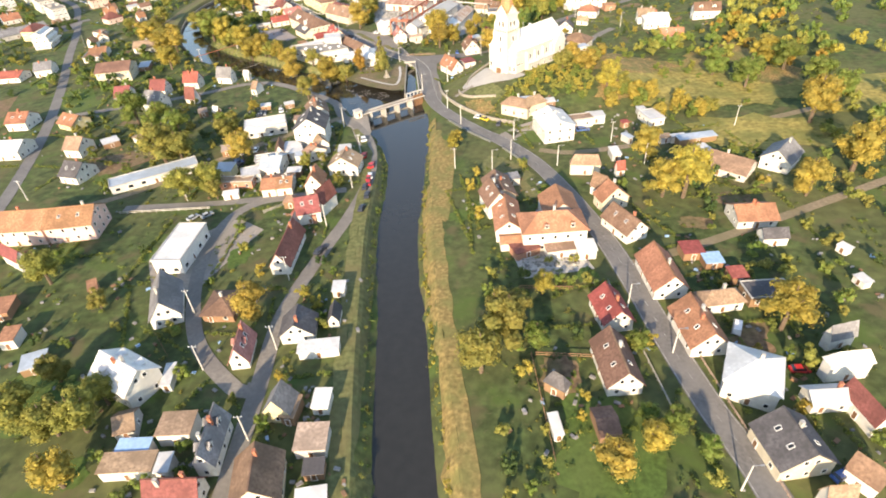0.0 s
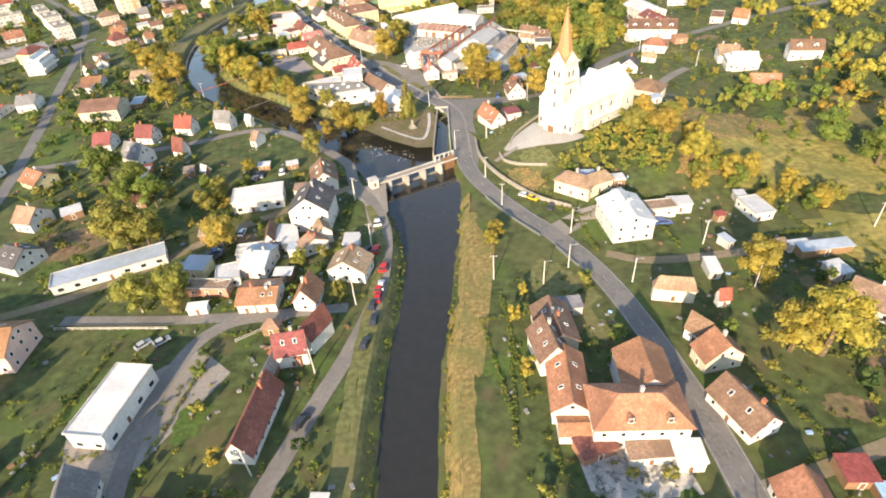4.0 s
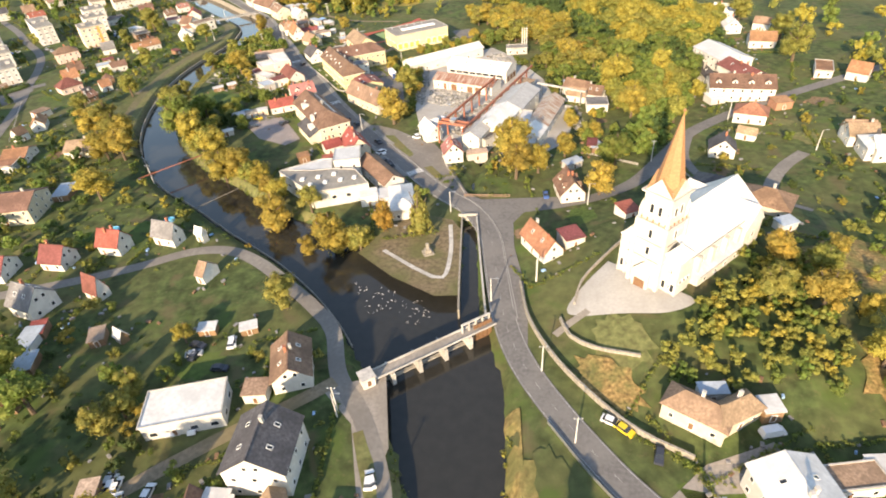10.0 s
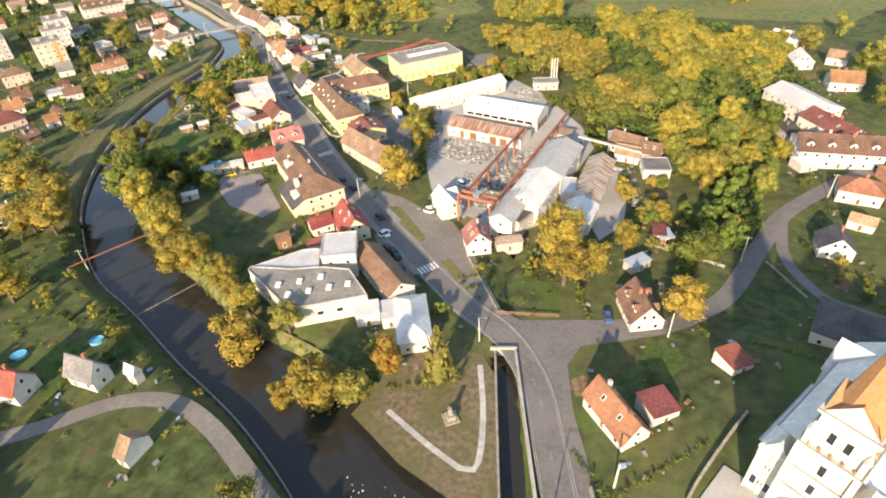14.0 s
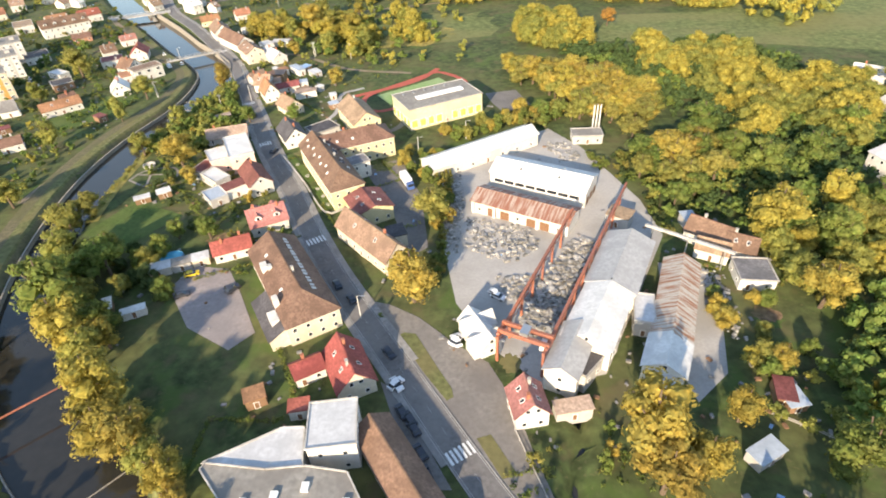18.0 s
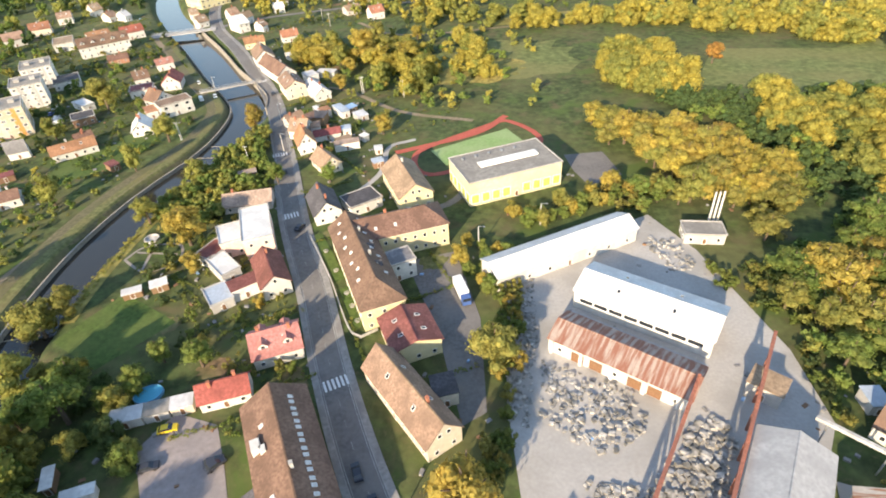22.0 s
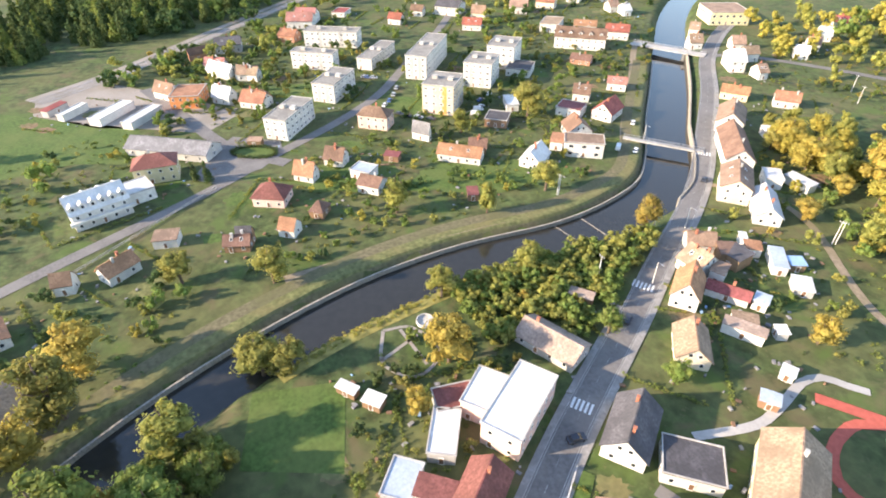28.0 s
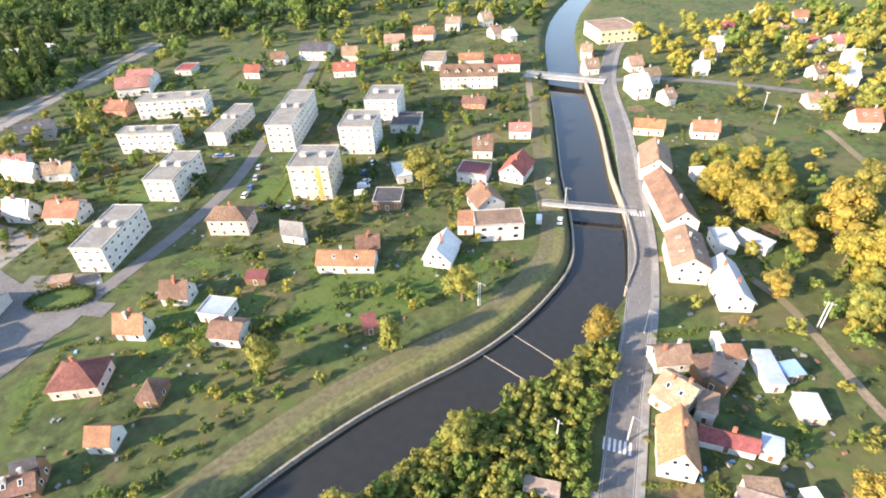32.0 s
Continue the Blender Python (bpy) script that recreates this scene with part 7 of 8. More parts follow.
flat(-311.2, 607.8, 39, 15.0, 19.0, 12, "felt", "white", "block")
flat(-294.7, 606.5, 40, 12.9, 14.2, 4, "dark", "white")
house(-340.6, 461.1, 31, 10.3, 5.8, 4, 4, "lightgrey", "white")
house(-327.8, 472.4, 42, 12.4, 9.0, 3.5, 3.5, "orange", "white")
house(-365.5, 479.6, 41, 13.0, 5.4, 4, 3, "tan", "white")
house(-377.4, 469.0, 29, 16.7, 6.4, 4, 3.5, "lightgrey", "white")
house(-275.7, 510.5, 42, 13.6, 8.5, 6, 3, "brown", "pink", "hip")
house(-252.7, 520.6, 30, 8.1, 2.2, 4, 4, "grey", "white")
house(-231.2, 534.6, 50, 7.1, 6.3, 3, 2.5, "brown", "wood")
flat(-248.4, 557.3, 42, 9.8, 9.9, 3.5, "dark", "wood")
flat(-260.5, 573.9, 61, 5.7, 12.0, 3, "white", "white")
house(-421.1, 642.1, 37, 17.8, 15.6, 6, 3, "dark", "white")
house(-396.6, 650.1, 37, 9.6, 4.2, 5, 4, "tan", "cream")
house(-378.4, 632.5, 48, 12.3, 8.8, 4, 3, "red", "white")
house(-418.2, 596.2, 38, 9.3, 6.8, 4, 3, "red", "white")
house(-428.9, 619.5, 38, 9.1, 6.4, 4, 3, "brown", "white")
flat(-460.3, 574.1, 45, 9.6, 13.6, 3, "red", "white")
house(-456.8, 547.0, 50, 14.2, 11.2, 5, 4, "pink", "white")
house(-421.2, 521.8, 39, 11.5, 8.9, 4, 3, "orange", "brickwall")
house(-395.0, 710.1, 36, 13.4, 10.5, 5, 3.5, "orange", "cream")
house(-396.4, 685.2, 49, 12.7, 12.0, 5, 3.5, "tan", "white")
flat(-350.1, 676.4, 38, 12.0, 19.3, 5, "tan", "white")
flat(-589.0, 507.2, 51, 17.1, 18.2, 4, "white", "white")
flat(-584.5, 523.1, 37, 14.9, 20.9, 4, "white", "white")
house(-311.2, 665.3, 42, 29.7, 12.9, 7, 4, "brown", "white", "dorm")
house(-333.3, 690.1, 46, 14.1, 11.4, 5, 2, "orange", "white")
house(-312.3, 697.4, 42, 14.2, 10.8, 5, 3, "red", "white")
house(-288.1, 644.8, 32, 11.2, 6.3, 3, 2, "brown", "brickwall")
house(-249.7, 608.9, 40, 7.8, 8.9, 4, 3, "brown", "white")
house(-227.6, 603.7, -70, 12.6, 9.4, 4, 4, "red", "white")
flat(-238.6, 591.8, 29, 11.3, 9.8, 4, "darkred", "white")
house(-220.6, 578.4, -26, 10.6, 9.9, 4, 4, "brown", "white")
flat(-206.8, 569.3, 48, 15.3, 9.0, 6, "tan", "white")
flat(-216.9, 564.5, 42, 5.0, 8.6, 3.5, "orange", "white")
house(-249.4, 632.4, 40, 9.2, 6.7, 4, 2, "pink", "white")
house(-398.7, 741.4, 35, 10.0, 12.0, 5, 3, "tan", "white")
house(-387.3, 762.1, 61, 7.6, 11.7, 5, 4, "tan", "white")
house(-361.2, 743.0, 72, 7.3, 9.7, 4, 3, "tan", "white")
house(-349.6, 743.7, 67, 5.3, 12.0, 4, 3, "lightgrey", "white")
flat(-301.3, 786.9, 56, 25.5, 25.7, 8, "tan", "yellow")
house(-291.2, 744.8, 37, 5.8, 10.7, 4, 3, "tan", "white")
house(-273.0, 721.6, 54, 7.3, 9.0, 4, 3.5, "tan", "white")
house(-257.4, 740.0, 54, 7.4, 8.7, 4, 3.5, "tan", "white")
house(-237.2, 708.5, 51, 7.7, 15.6, 6, 4, "white", "white")
house(-240.2, 726.1, 64, 8.4, 6.6, 5, 3, "tan", "white")
house(-220.7, 706.9, 67, 4.9, 8.2, 4, 3, "tan", "white")
house(-209.2, 669.8, 31, 12.1, 4.5, 4, 2.5, "orange", "yellow")
house(-190.5, 682.0, 34, 10.3, 6.0, 4, 3, "orange", "white")
house(-191.5, 641.9, -58, 19.0, 10.6, 5, 4, "tan", "white")
house(-173.0, 618.1, -47, 29.2, 10.0, 5, 4, "brown", "white")
house(-155.0, 593.0, -55, 17.0, 10.0, 6, 3, "tan", "cream")
house(-141.1, 590.0, -50, 17.2, 8.0, 3.5, 3, "lightgrey", "white")
flat(-144.3, 616.2, -7, 10.1, 4.3, 3, "lightgrey", "white")
flat(-151.2, 609.5, 42, 5.9, 8.2, 4, "lightgrey", "white")
flat(-175.7, 646.2, 51, 5.4, 5.4, 3, "white", "white")
house(-180.0, 784.8, 61, 6.9, 7.3, 4, 3, "tan", "white")
house(-198.7, 832.2, -11, 8.0, 9.3, 5, 3, "red", "white")
house(-188.5, 841.9, 53, 8.6, 9.4, 5, 3, "pink", "white")
house(-172.4, 815.1, 37, 8.2, 8.6, 5, 3.5, "white", "white")
house(-166.3, 785.8, 38, 5.9, 11.8, 5, 4, "white", "white")
house(-167.1, 745.9, 39, 10.8, 9.5, 3.5, 2.5, "tan", "greywall")
house(-145.4, 731.3, 40, 9.8, 8.8, 5, 3.5, "orange", "white")
house(-239.3, 800.5, 37, 6.9, 10.3, 4, 3.5, "white", "white")
house(-232.1, 775.9, 37, 6.8, 7.8, 4, 3, "tan", "white")
house(-226.7, 754.7, 38, 7.1, 6.5, 4, 3, "white", "white")
house(-248.7, 835.9, 36, 7.7, 7.7, 4, 3, "red", "white")
house(-246.0, 886.6, 63, 10.2, 11.1, 4, 3, "white", "white")
house(-220.7, 847.8, 36, 8.0, 8.8, 4, 3, "pink", "white")
house(-224.5, 892.8, 35, 8.5, 8.9, 4, 3, "orange", "white")
house(-171.9, 859.0, 14, 6.2, 5.3, 4, 3, "tan", "white")
house(-139.9, 554.4, 50, 8.1, 6.0, 3.5, 2.5, "tan", "greywall")
flat(-128.8, 556.9, -1, 6.2, 6.7, 4, "dark", "wood")
flat(-131.4, 556.5, 51, 5.9, 6.1, 4, "brown", "wood")
house(-133.1, 545.0, -3, 7.6, 8.9, 4, 3.5, "tan", "white")
flat(-127.0, 546.4, 20, 3.9, 5.6, 4, "tan", "white")
house(-126.7, 532.3, -60, 11.3, 7.1, 4.5, 4.5, "orange", "white")
house(-120.3, 541.4, 26, 11.0, 3.1, 3, 1.5, "darkred", "white", "plain")
flat(-113.2, 545.9, 22, 3.6, 3.8, 3, "bluegrey", "white")
flat(-121.6, 566.4, 43, 3.9, 9.9, 3, "bluegrey", "white")
flat(-117.9, 569.8, 55, 4.3, 3.9, 2.5, "blue", "wood")
flat(-111.2, 561.9, 40, 4.9, 6.2, 2.3, "lightgrey", "greywall")
flat(-129.3, 565.6, 43, 4.6, 4.2, 3, "orange", "white")
flat(-133.6, 567.4, 43, 1.9, 5.2, 2.5, "white", "white")
flat(-110.9, 535.1, 39, 6.1, 4.0, 3, "tan", "white")
house(-252.4, 481.6, 43, 7.8, 6.3, 3.5, 3.5, "brown", "white")
house(-246.8, 467.1, 40, 8.0, 5.1, 3.5, 4, "orange", "white")
flat(-237.2, 486.4, 34, 8.1, 6.8, 3.5, "bluegrey", "white")
house(-226.7, 484.7, 37, 8.4, 7.3, 3.5, 2, "brown", "white")
house(-238.5, 451.4, 52, 11.3, 9.1, 3.5, 4, "darkred", "pink", "hip")
house(-221.5, 462.3, 44, 5.0, 6.5, 2.5, 3, "brown", "wood", "hip")
house(-216.0, 449.8, 44, 5.6, 5.5, 3, 3, "orange", "white")
house(-218.1, 436.1, 63, 4.8, 4.1, 3.5, 3, "dark", "wood")
flat(-202.4, 512.3, 61, 3.7, 5.4, 2.4, "darkred", "wood")
flat(-140.7, 506.2, 31, 6.5, 2.9, 3, "rust", "wood")
flat(-285.7, 459.2, 54, 5.8, 3.4, 2.5, "tan", "wood")
flat(-243.1, 501.5, 43, 6.1, 3.8, 2.4, "darkred", "wood")
car(-195.7, 587.9, 121, "white")
car(-215.1, 607.3, 125, "white")
car(-201.2, 583.7, 126, "white", True)
car(-165.6, 591.2, 117, "dark")
car(-310.2, 539.0, 140, "silver")
car(-302.9, 533.6, 140, "silver")
car(-297.1, 528.2, 139, "blue")
car(-273.5, 565.6, 110, "blue")
car(-293.3, 523.8, 133, "white")
car(-277.5, 573.1, 110, "white")
car(-267.1, 561.1, 90, "white")
car(-260.7, 553.9, 52, "white", True)
car(-264.4, 557.9, 55, "white", True)
car(-280.3, 524.5, 29, "dark")
car(-276.4, 526.9, 29, "dark")
car(-267.8, 534.4, 34, "dark")
car(-272.2, 530.2, 42, "silver")
car(-333.3, 532.2, 64, "silver")
car(-329.7, 535.7, 52, "silver")
car(-331.9, 533.4, 41, "blue")
# seen from about 392 m along
car(-128.6, 511.8, 117, "dark")
car(-251.9, 614.0, 78, "white")
# seen from about 313 m along
car(-108.8, 475.2, 75, "dark")
car(-110.4, 388.4, 24, "dark")
car(-97.1, 391.1, 30, "dark")
car(-32.7, 370.4, 46, "white")
car(-22.3, 387.1, -41, "white")
car(-51.8, 449.1, 100, "white")
lorry = base_empty("lorry", -51.7, 446.1, -66, relief(-51.7, 446.1) + 0.12)
tagged(lorry, "parked white box lorry with a blue cab", "lorry")
boxed("cargo_box", "window_frame", lorry, -4.6, -1.25, 1.0, 2.4, 1.25, 3.7)
bm = bmesh.new()
for q in box(bm, 2.6, -1.2, 0.6, 4.6, 1.2, 2.9):
    q.co.x -= 0.35 if q.co.z > 2 and q.co.x > 4 else 0.0
part("cab", bm, "paint_blue", lorry)
boxed("windscreen", "glass_dark", lorry, 4.36, -1.05, 1.75, 4.5, 1.05, 2.65)
boxed("chassis", "rubber", lorry, -4.5, -0.9, 0.55, 4.2, 0.9, 1.0)
for wx in (-3.4, -2.3, 3.4):
    for wy in (-1.05, 1.05):
        wheel = new("wheel", WHEEL)
        wheel.parent, wheel.matrix_basis = lorry, Matrix.LocRotScale((wx, wy, 0.48), None, (1.5, 1.5, 1.5))
car(-66.7, 391.9, 118, "dark")
# seen from about 261 m along
car(-61.6, 385.8, 120, "dark")
car(-37.8, 334.6, 115, "dark")
car(-39.5, 339.5, 123, "dark")
car(-41.3, 345.1, 123, "dark")
car(-44.3, 349.3, 121, "dark")
car(-42.4, 347.5, 124, "dark")
car(-32.7, 370.1, 112, "white")
car(-46.3, 356.9, 49, "white")
car(-21.7, 386.0, -34, "white")
car(16.1, 318.4, -90, "blue")
# seen from about 291 m along
car(-49.0, 366.2, -52, "dark")
car(-46.1, 356.7, -55, "white")
car(-32.7, 370.4, 62, "white")
car(-111.3, 397.5, 22, "yellow")
car(-96.5, 390.5, 54, "dark")
# seen from about 138 m along
car(27.5, 217.8, -109, "dark")
car(50.0, 221.5, 10, "white", True)
car(59.9, 207.2, -10, "blue")
car(61.1, 206.3, -5, "blue")
car(22.0, 223.8, -45, "yellow")
car(19.8, 225.8, -30, "white")
car(-71.6, 250.9, -67, "white")
car(-74.1, 209.6, 89, "white")
car(-81.5, 211.0, 95, "white")
car(-80.4, 250.0, -16, "dark")
car(-71.6, 242.1, -2, "dark")
car(-83.0, 208.8, 96, "dark")
car(-83.6, 212.5, 96, "silver")
car(-80.2, 247.0, 12, "silver")
car(-77.8, 225.2, -79, "silver")
car(-28.2, 197.5, 88, "red")
car(-84.3, 196.2, 13, "red")
car(-31.2, 194.6, 0, "green")
car(-76.0, 224.7, -77, "white")
car(-71.3, 225.1, -78, "white")
car(-29.6, 212.6, 107, "white")
car(-79.6, 200.6, 77, "blue")
car(-78.7, 199.1, 34, "blue")
car(-80.5, 197.7, 58, "dark")
# seen from about 93 m along
car(-24.8, 188.7, 88, "red")
car(-25.2, 175.0, 90, "red")
car(-24.9, 180.1, 91, "white")
car(-25.2, 166.3, 87, "dark")
car(-26.4, 157.9, 78, "dark")
car(-31.2, 196.7, -101, "dark")
car(-30.9, 193.6, 79, "green")
car(-28.6, 197.2, 82, "red")
car(-29.9, 212.4, 93, "white")
car(-71.6, 250.7, 97, "white")
car(-82.7, 211.6, 101, "white")
car(-79.6, 207.7, 105, "white")
car(-80.9, 197.9, 57, "dark")
car(-77.2, 196.7, 56, "dark")
car(-79.8, 246.7, 77, "dark")
car(59.8, 206.3, 10, "blue")
# seen from about 0 m along
car(-37.6, 135.1, 63, "dark")
car(56.7, 88.5, -65, "dark")
car(69.4, 91.6, 60, "white", True)
car(70.8, 53.1, 19, "blue")
car(76.9, 77.9, -5, "red")
car(-25.2, 188.3, 82, "red")
car(-25.3, 178.8, 84, "red")
car(-26.2, 172.1, 81, "dark")
car(-37.1, 135.5, 63, "dark")
car(-79.4, 160.6, 44, "silver")
car(-83.9, 159.6, 51, "silver")
pole(46.1, 101.7, 8.0, True)
pole(51.7, 52.0, 8.0, True)
pole(51.7, 85.7, 8.0, True)
pole(-68.3, 111.5)
pole(-42.9, 95.8)
pole(-43.9, 70.3)
pole(-44.7, 123.1)
pole(118.5, 198.3)
pole(75.2, 175.3)
pole(-152.8, 181.3)
pole(-59.8, 91.0)
# seen from about 93 m along
pole(28.1, 186.1, 8.0, True)
pole(31.7, 203.4, 8.0, True)
pole(44.2, 178.8, 8.0, True)
pole(20.2, 179.1, 8.0, True)
pole(6.7, 181.9)
pole(68.7, 195.0)
pole(76.9, 176.8)
pole(-31.0, 173.0)
pole(-39.6, 229.3)
pole(-90.4, 172.7)
pole(-37.2, 149.1)
# seen from about 138 m along
pole(-39.5, 228.0, 8.0, True)
pole(32.0, 204.9, 8.0, True)
pole(8.6, 272.4, 8.0, True)
pole(116.5, 341.9, 8.0, True)
pole(6.8, 240.5)
pole(-30.0, 199.9)
pole(11.6, 221.1)
# seen from about 200 m along
pole(-4.3, 265.3, 8.0, True)
pole(-16.6, 310.7, 8.0, True)
pole(8.4, 272.2, 8.0, True)
pole(29.1, 311.2, 8.0, True)
pole(96.6, 373.0)
pole(57.5, 341.1)
pole(-138.4, 343.5)
# seen from about 313 m along
pole(-92.6, 464.0, 8.0, True)
pole(-57.9, 378.8, 8.0, True)
pole(-30.8, 481.5, 8.0, True)
pole(-49.1, 468.1, 8.0, True)
pole(-154.5, 551.4)
pole(-228.3, 579.9)
# seen from about 392 m along
pole(-117.8, 592.1)
pole(-145.4, 517.4)
pole(-187.3, 538.7)
pole(-96.3, 586.9)
# seen from about 455 m along
pole(-149.0, 560.0, 8.0, True)
pole(-135.3, 528.9, 8.0, True)
pole(-187.1, 539.2, 8.0, True)
pole(-201.6, 599.1, 8.0, True)
pole(-118.5, 591.5)
pole(-183.0, 726.0)
pole(-173.4, 713.1)
tree(-44.5, 385.0, 18.5, 8.0, "yellow")
tree(-53.8, 294.5, 18.1, 7.9, "yellow")
tree(-63.0, 295.3, 8.0, 3.5, "yellow")
tree(-37.6, 300.5, 13.5, 4.2, "orange", "tall")
tree(5.5, 340.4, 20.3, 8.8, "yellow")
tree(15.1, 335.5, 12.9, 5.6, "yellow")
tree(34.2, 318.2, 13.2, 5.7, "yellow")
tree(-129.8, 368.5, 18.7, 8.1, "yellow")
tree(-112.5, 352.1, 17.0, 7.4, "yellow")
tree(-97.7, 338.4, 14.8, 6.4, "yellow")
tree(-88.4, 331.4, 11.8, 5.1, "yellow")
tree(-78.1, 320.7, 11.0, 4.8, "yellow")
tree(-158.1, 360.3, 14.5, 7.4, "yellow")
tree(-186.9, 387.7, 14.5, 7.4, "yellow")
tree(-25.8, 297.5, 20.0, 5.0, "olive", "spruce")
tree(-45.4, 294.8, 12.1, 5.3, "olive")
tree(-60.7, 264.4, 12.2, 5.3, "olive")
tree(-41.1, 421.7, 13.8, 6.0, "olive")
tree(-141.9, 464.0, 15.0, 6.8, "yellow")
tree(-165.1, 424.2, 15.7, 6.8, "olive")
tree(57.1, 408.0, 19.8, 8.6, "yellow")
tree(41.7, 449.7, 14.5, 7.4, "yellow")
tree(59.0, 381.0, 15.0, 6.2, "yellow")
tree(40.4, 361.1, 8.6, 3.7, "yellow")
tree(26.5, 347.4, 11.1, 4.8, "yellow")
tree(60.8, 479.5, 14.5, 7.4, "green")
tree(73.0, 404.0, 15.0, 6.2, "green")
tree(70.7, 446.3, 14.5, 7.4, "green")
tree(89.2, 450.9, 14.5, 7.4, "green")
tree(95.2, 419.3, 14.4, 6.2, "green")
tree(111.0, 470.0, 14.5, 7.4, "green")
tree(75.0, 374.0, 12.0, 5.2, "olive")
tree(42.5, 335.5, 15.2, 6.6, "green")
tree(151.8, 510.4, 14.5, 7.4, "olive")
tree(155.6, 464.5, 14.5, 7.4, "olive")
tree(146.7, 429.8, 19.3, 8.4, "olive")
tree(89.3, 493.5, 14.5, 7.4, "olive")
tree(-77.2, 309.8, 16.4, 7.2, "yellow")
tree(6.7, 331.6, 14.5, 7.4, "yellow")
tree(-107.6, 343.2, 14.5, 7.4, "yellow")
tree(-165.5, 360.7, 14.5, 7.4, "yellow")
tree(62.0, 255.0, 11.0, 5.2, "olive")
tree(-89.2, 235.0, 8.8, 3.8, "olive")
tree(-122.8, 239.3, 14.0, 6.1, "green")
tree(-123.4, 230.3, 11.7, 5.1, "green")
tree(-95.3, 237.7, 8.0, 3.5, "green")
tree(-111.9, 229.4, 13.0, 5.7, "green")
tree(8.5, 202.5, 6.7, 2.9, "yellow")
tree(72.0, 251.1, 12.4, 5.4, "yellow")
tree(77.7, 235.5, 13.6, 5.9, "yellow")
tree(-76.5, 199.9, 14.1, 6.1, "yellow")
tree(-150.1, 326.7, 14.5, 7.4, "yellow")
tree(6.9, 198.0, 6.3, 2.7, "yellow")
tree(76.4, 177.8, 14.5, 6.3, "yellow")
tree(-102.0, 203.5, 14.5, 7.4, "olive")
tree(-50.2, 190.6, 7.1, 3.1, "olive")
tree(-90.7, 173.2, 13.4, 5.8, "olive")
tree(-79.3, 172.3, 8.1, 3.5, "olive")
tree(-90.9, 223.8, 10.2, 4.4, "olive")
tree(-88.7, 228.1, 8.3, 3.6, "olive")
tree(-137.3, 246.4, 17.3, 7.5, "green")
tree(-51.1, 108.1, 12.0, 5.2, "yellow")
tree(25.4, 108.9, 8.1, 3.5, "yellow")
tree(38.5, 61.9, 7.9, 3.4, "yellow")
tree(79.3, 90.4, 14.9, 6.5, "yellow")
tree(29.3, 57.0, 10.0, 4.4, "yellow")
tree(-79.0, 62.6, 12.1, 5.2, "yellow")
tree(79.6, 151.0, 19.0, 8.3, "yellow")
tree(73.4, 152.5, 14.8, 6.4, "yellow")
tree(-164.6, 374.6, 14.5, 7.4, "yellow")
tree(14.1, 92.2, 17.1, 7.4, "olive")
tree(6.7, 84.1, 13.7, 6.0, "olive")
tree(-81.7, 177.1, 13.3, 5.8, "olive")
tree(-108.4, 202.9, 19.0, 8.2, "olive")
tree(-93.7, 90.4, 9.9, 4.3, "olive")
tree(-95.0, 115.4, 7.8, 3.4, "olive")
tree(-116.4, 129.0, 13.0, 5.6, "olive")
tree(-94.6, 77.8, 13.5, 5.9, "olive")
tree(-86.4, 75.1, 11.4, 4.9, "olive")
tree(-80.3, 75.5, 12.7, 5.5, "olive")
tree(-78.8, 82.5, 9.8, 4.2, "olive")
tree(43.5, 87.1, 7.5, 3.3, "green")
tree(48.5, 59.0, 6.7, 2.9, "green")
tree(44.5, 65.7, 6.8, 3.0, "green")
tree(20.6, 90.5, 8.8, 3.8, "green")
tree(39.8, 68.0, 5.5, 2.4, "green")
tree(163.0, 221.3, 14.5, 7.4, "green")
tree(162.3, 245.4, 14.5, 7.4, "green")
tree(138.6, 232.4, 14.5, 7.4, "green")
tree(132.4, 251.3, 14.5, 7.4, "green")
tree(163.4, 207.2, 14.5, 7.4, "green")
tree(158.0, 256.4, 14.5, 7.4, "yellow")
tree(144.0, 192.1, 19.6, 8.5, "yellow")
tree(137.0, 155.5, 19.7, 8.6, "yellow")
tree(116.1, 144.9, 13.6, 5.9, "yellow")
tree(-154.5, 547.0, 14.5, 5.6, "yellow", "tall")
tree(-115.3, 625.7, 14.5, 7.4, "yellow")
tree(-103.5, 631.6, 14.5, 7.4, "yellow")
tree(-149.9, 630.4, 14.5, 7.4, "yellow")
tree(-245.9, 572.1, 17.5, 7.6, "olive")
tree(-159.4, 502.9, 10.6, 4.6, "olive")
tree(-163.1, 474.9, 10.6, 4.6, "olive")
tree(-160.0, 430.6, 10.2, 4.4, "olive")
tree(-151.6, 402.4, 14.0, 6.1, "olive")
tree(-208.4, 414.5, 11.7, 5.1, "olive")
tree(-194.3, 437.3, 12.8, 5.5, "olive")
tree(-173.9, 382.6, 19.0, 8.3, "olive")
tree(-208.0, 484.7, 15.0, 5.0, "olive", "tall")
tree(-135.6, 396.9, 14.3, 6.2, "green")
tree(-123.2, 416.1, 8.3, 3.6, "green")
tree(-139.6, 406.6, 10.4, 4.5, "green")
tree(-112.5, 415.6, 9.2, 4.0, "green")
tree(-141.2, 381.8, 20.3, 8.8, "green")
tree(-163.5, 637.5, 14.5, 7.4, "yellow")
tree(-127.7, 636.3, 20.2, 8.8, "yellow")
tree(-191.4, 510.7, 13.0, 4.0, "olive", "tall")


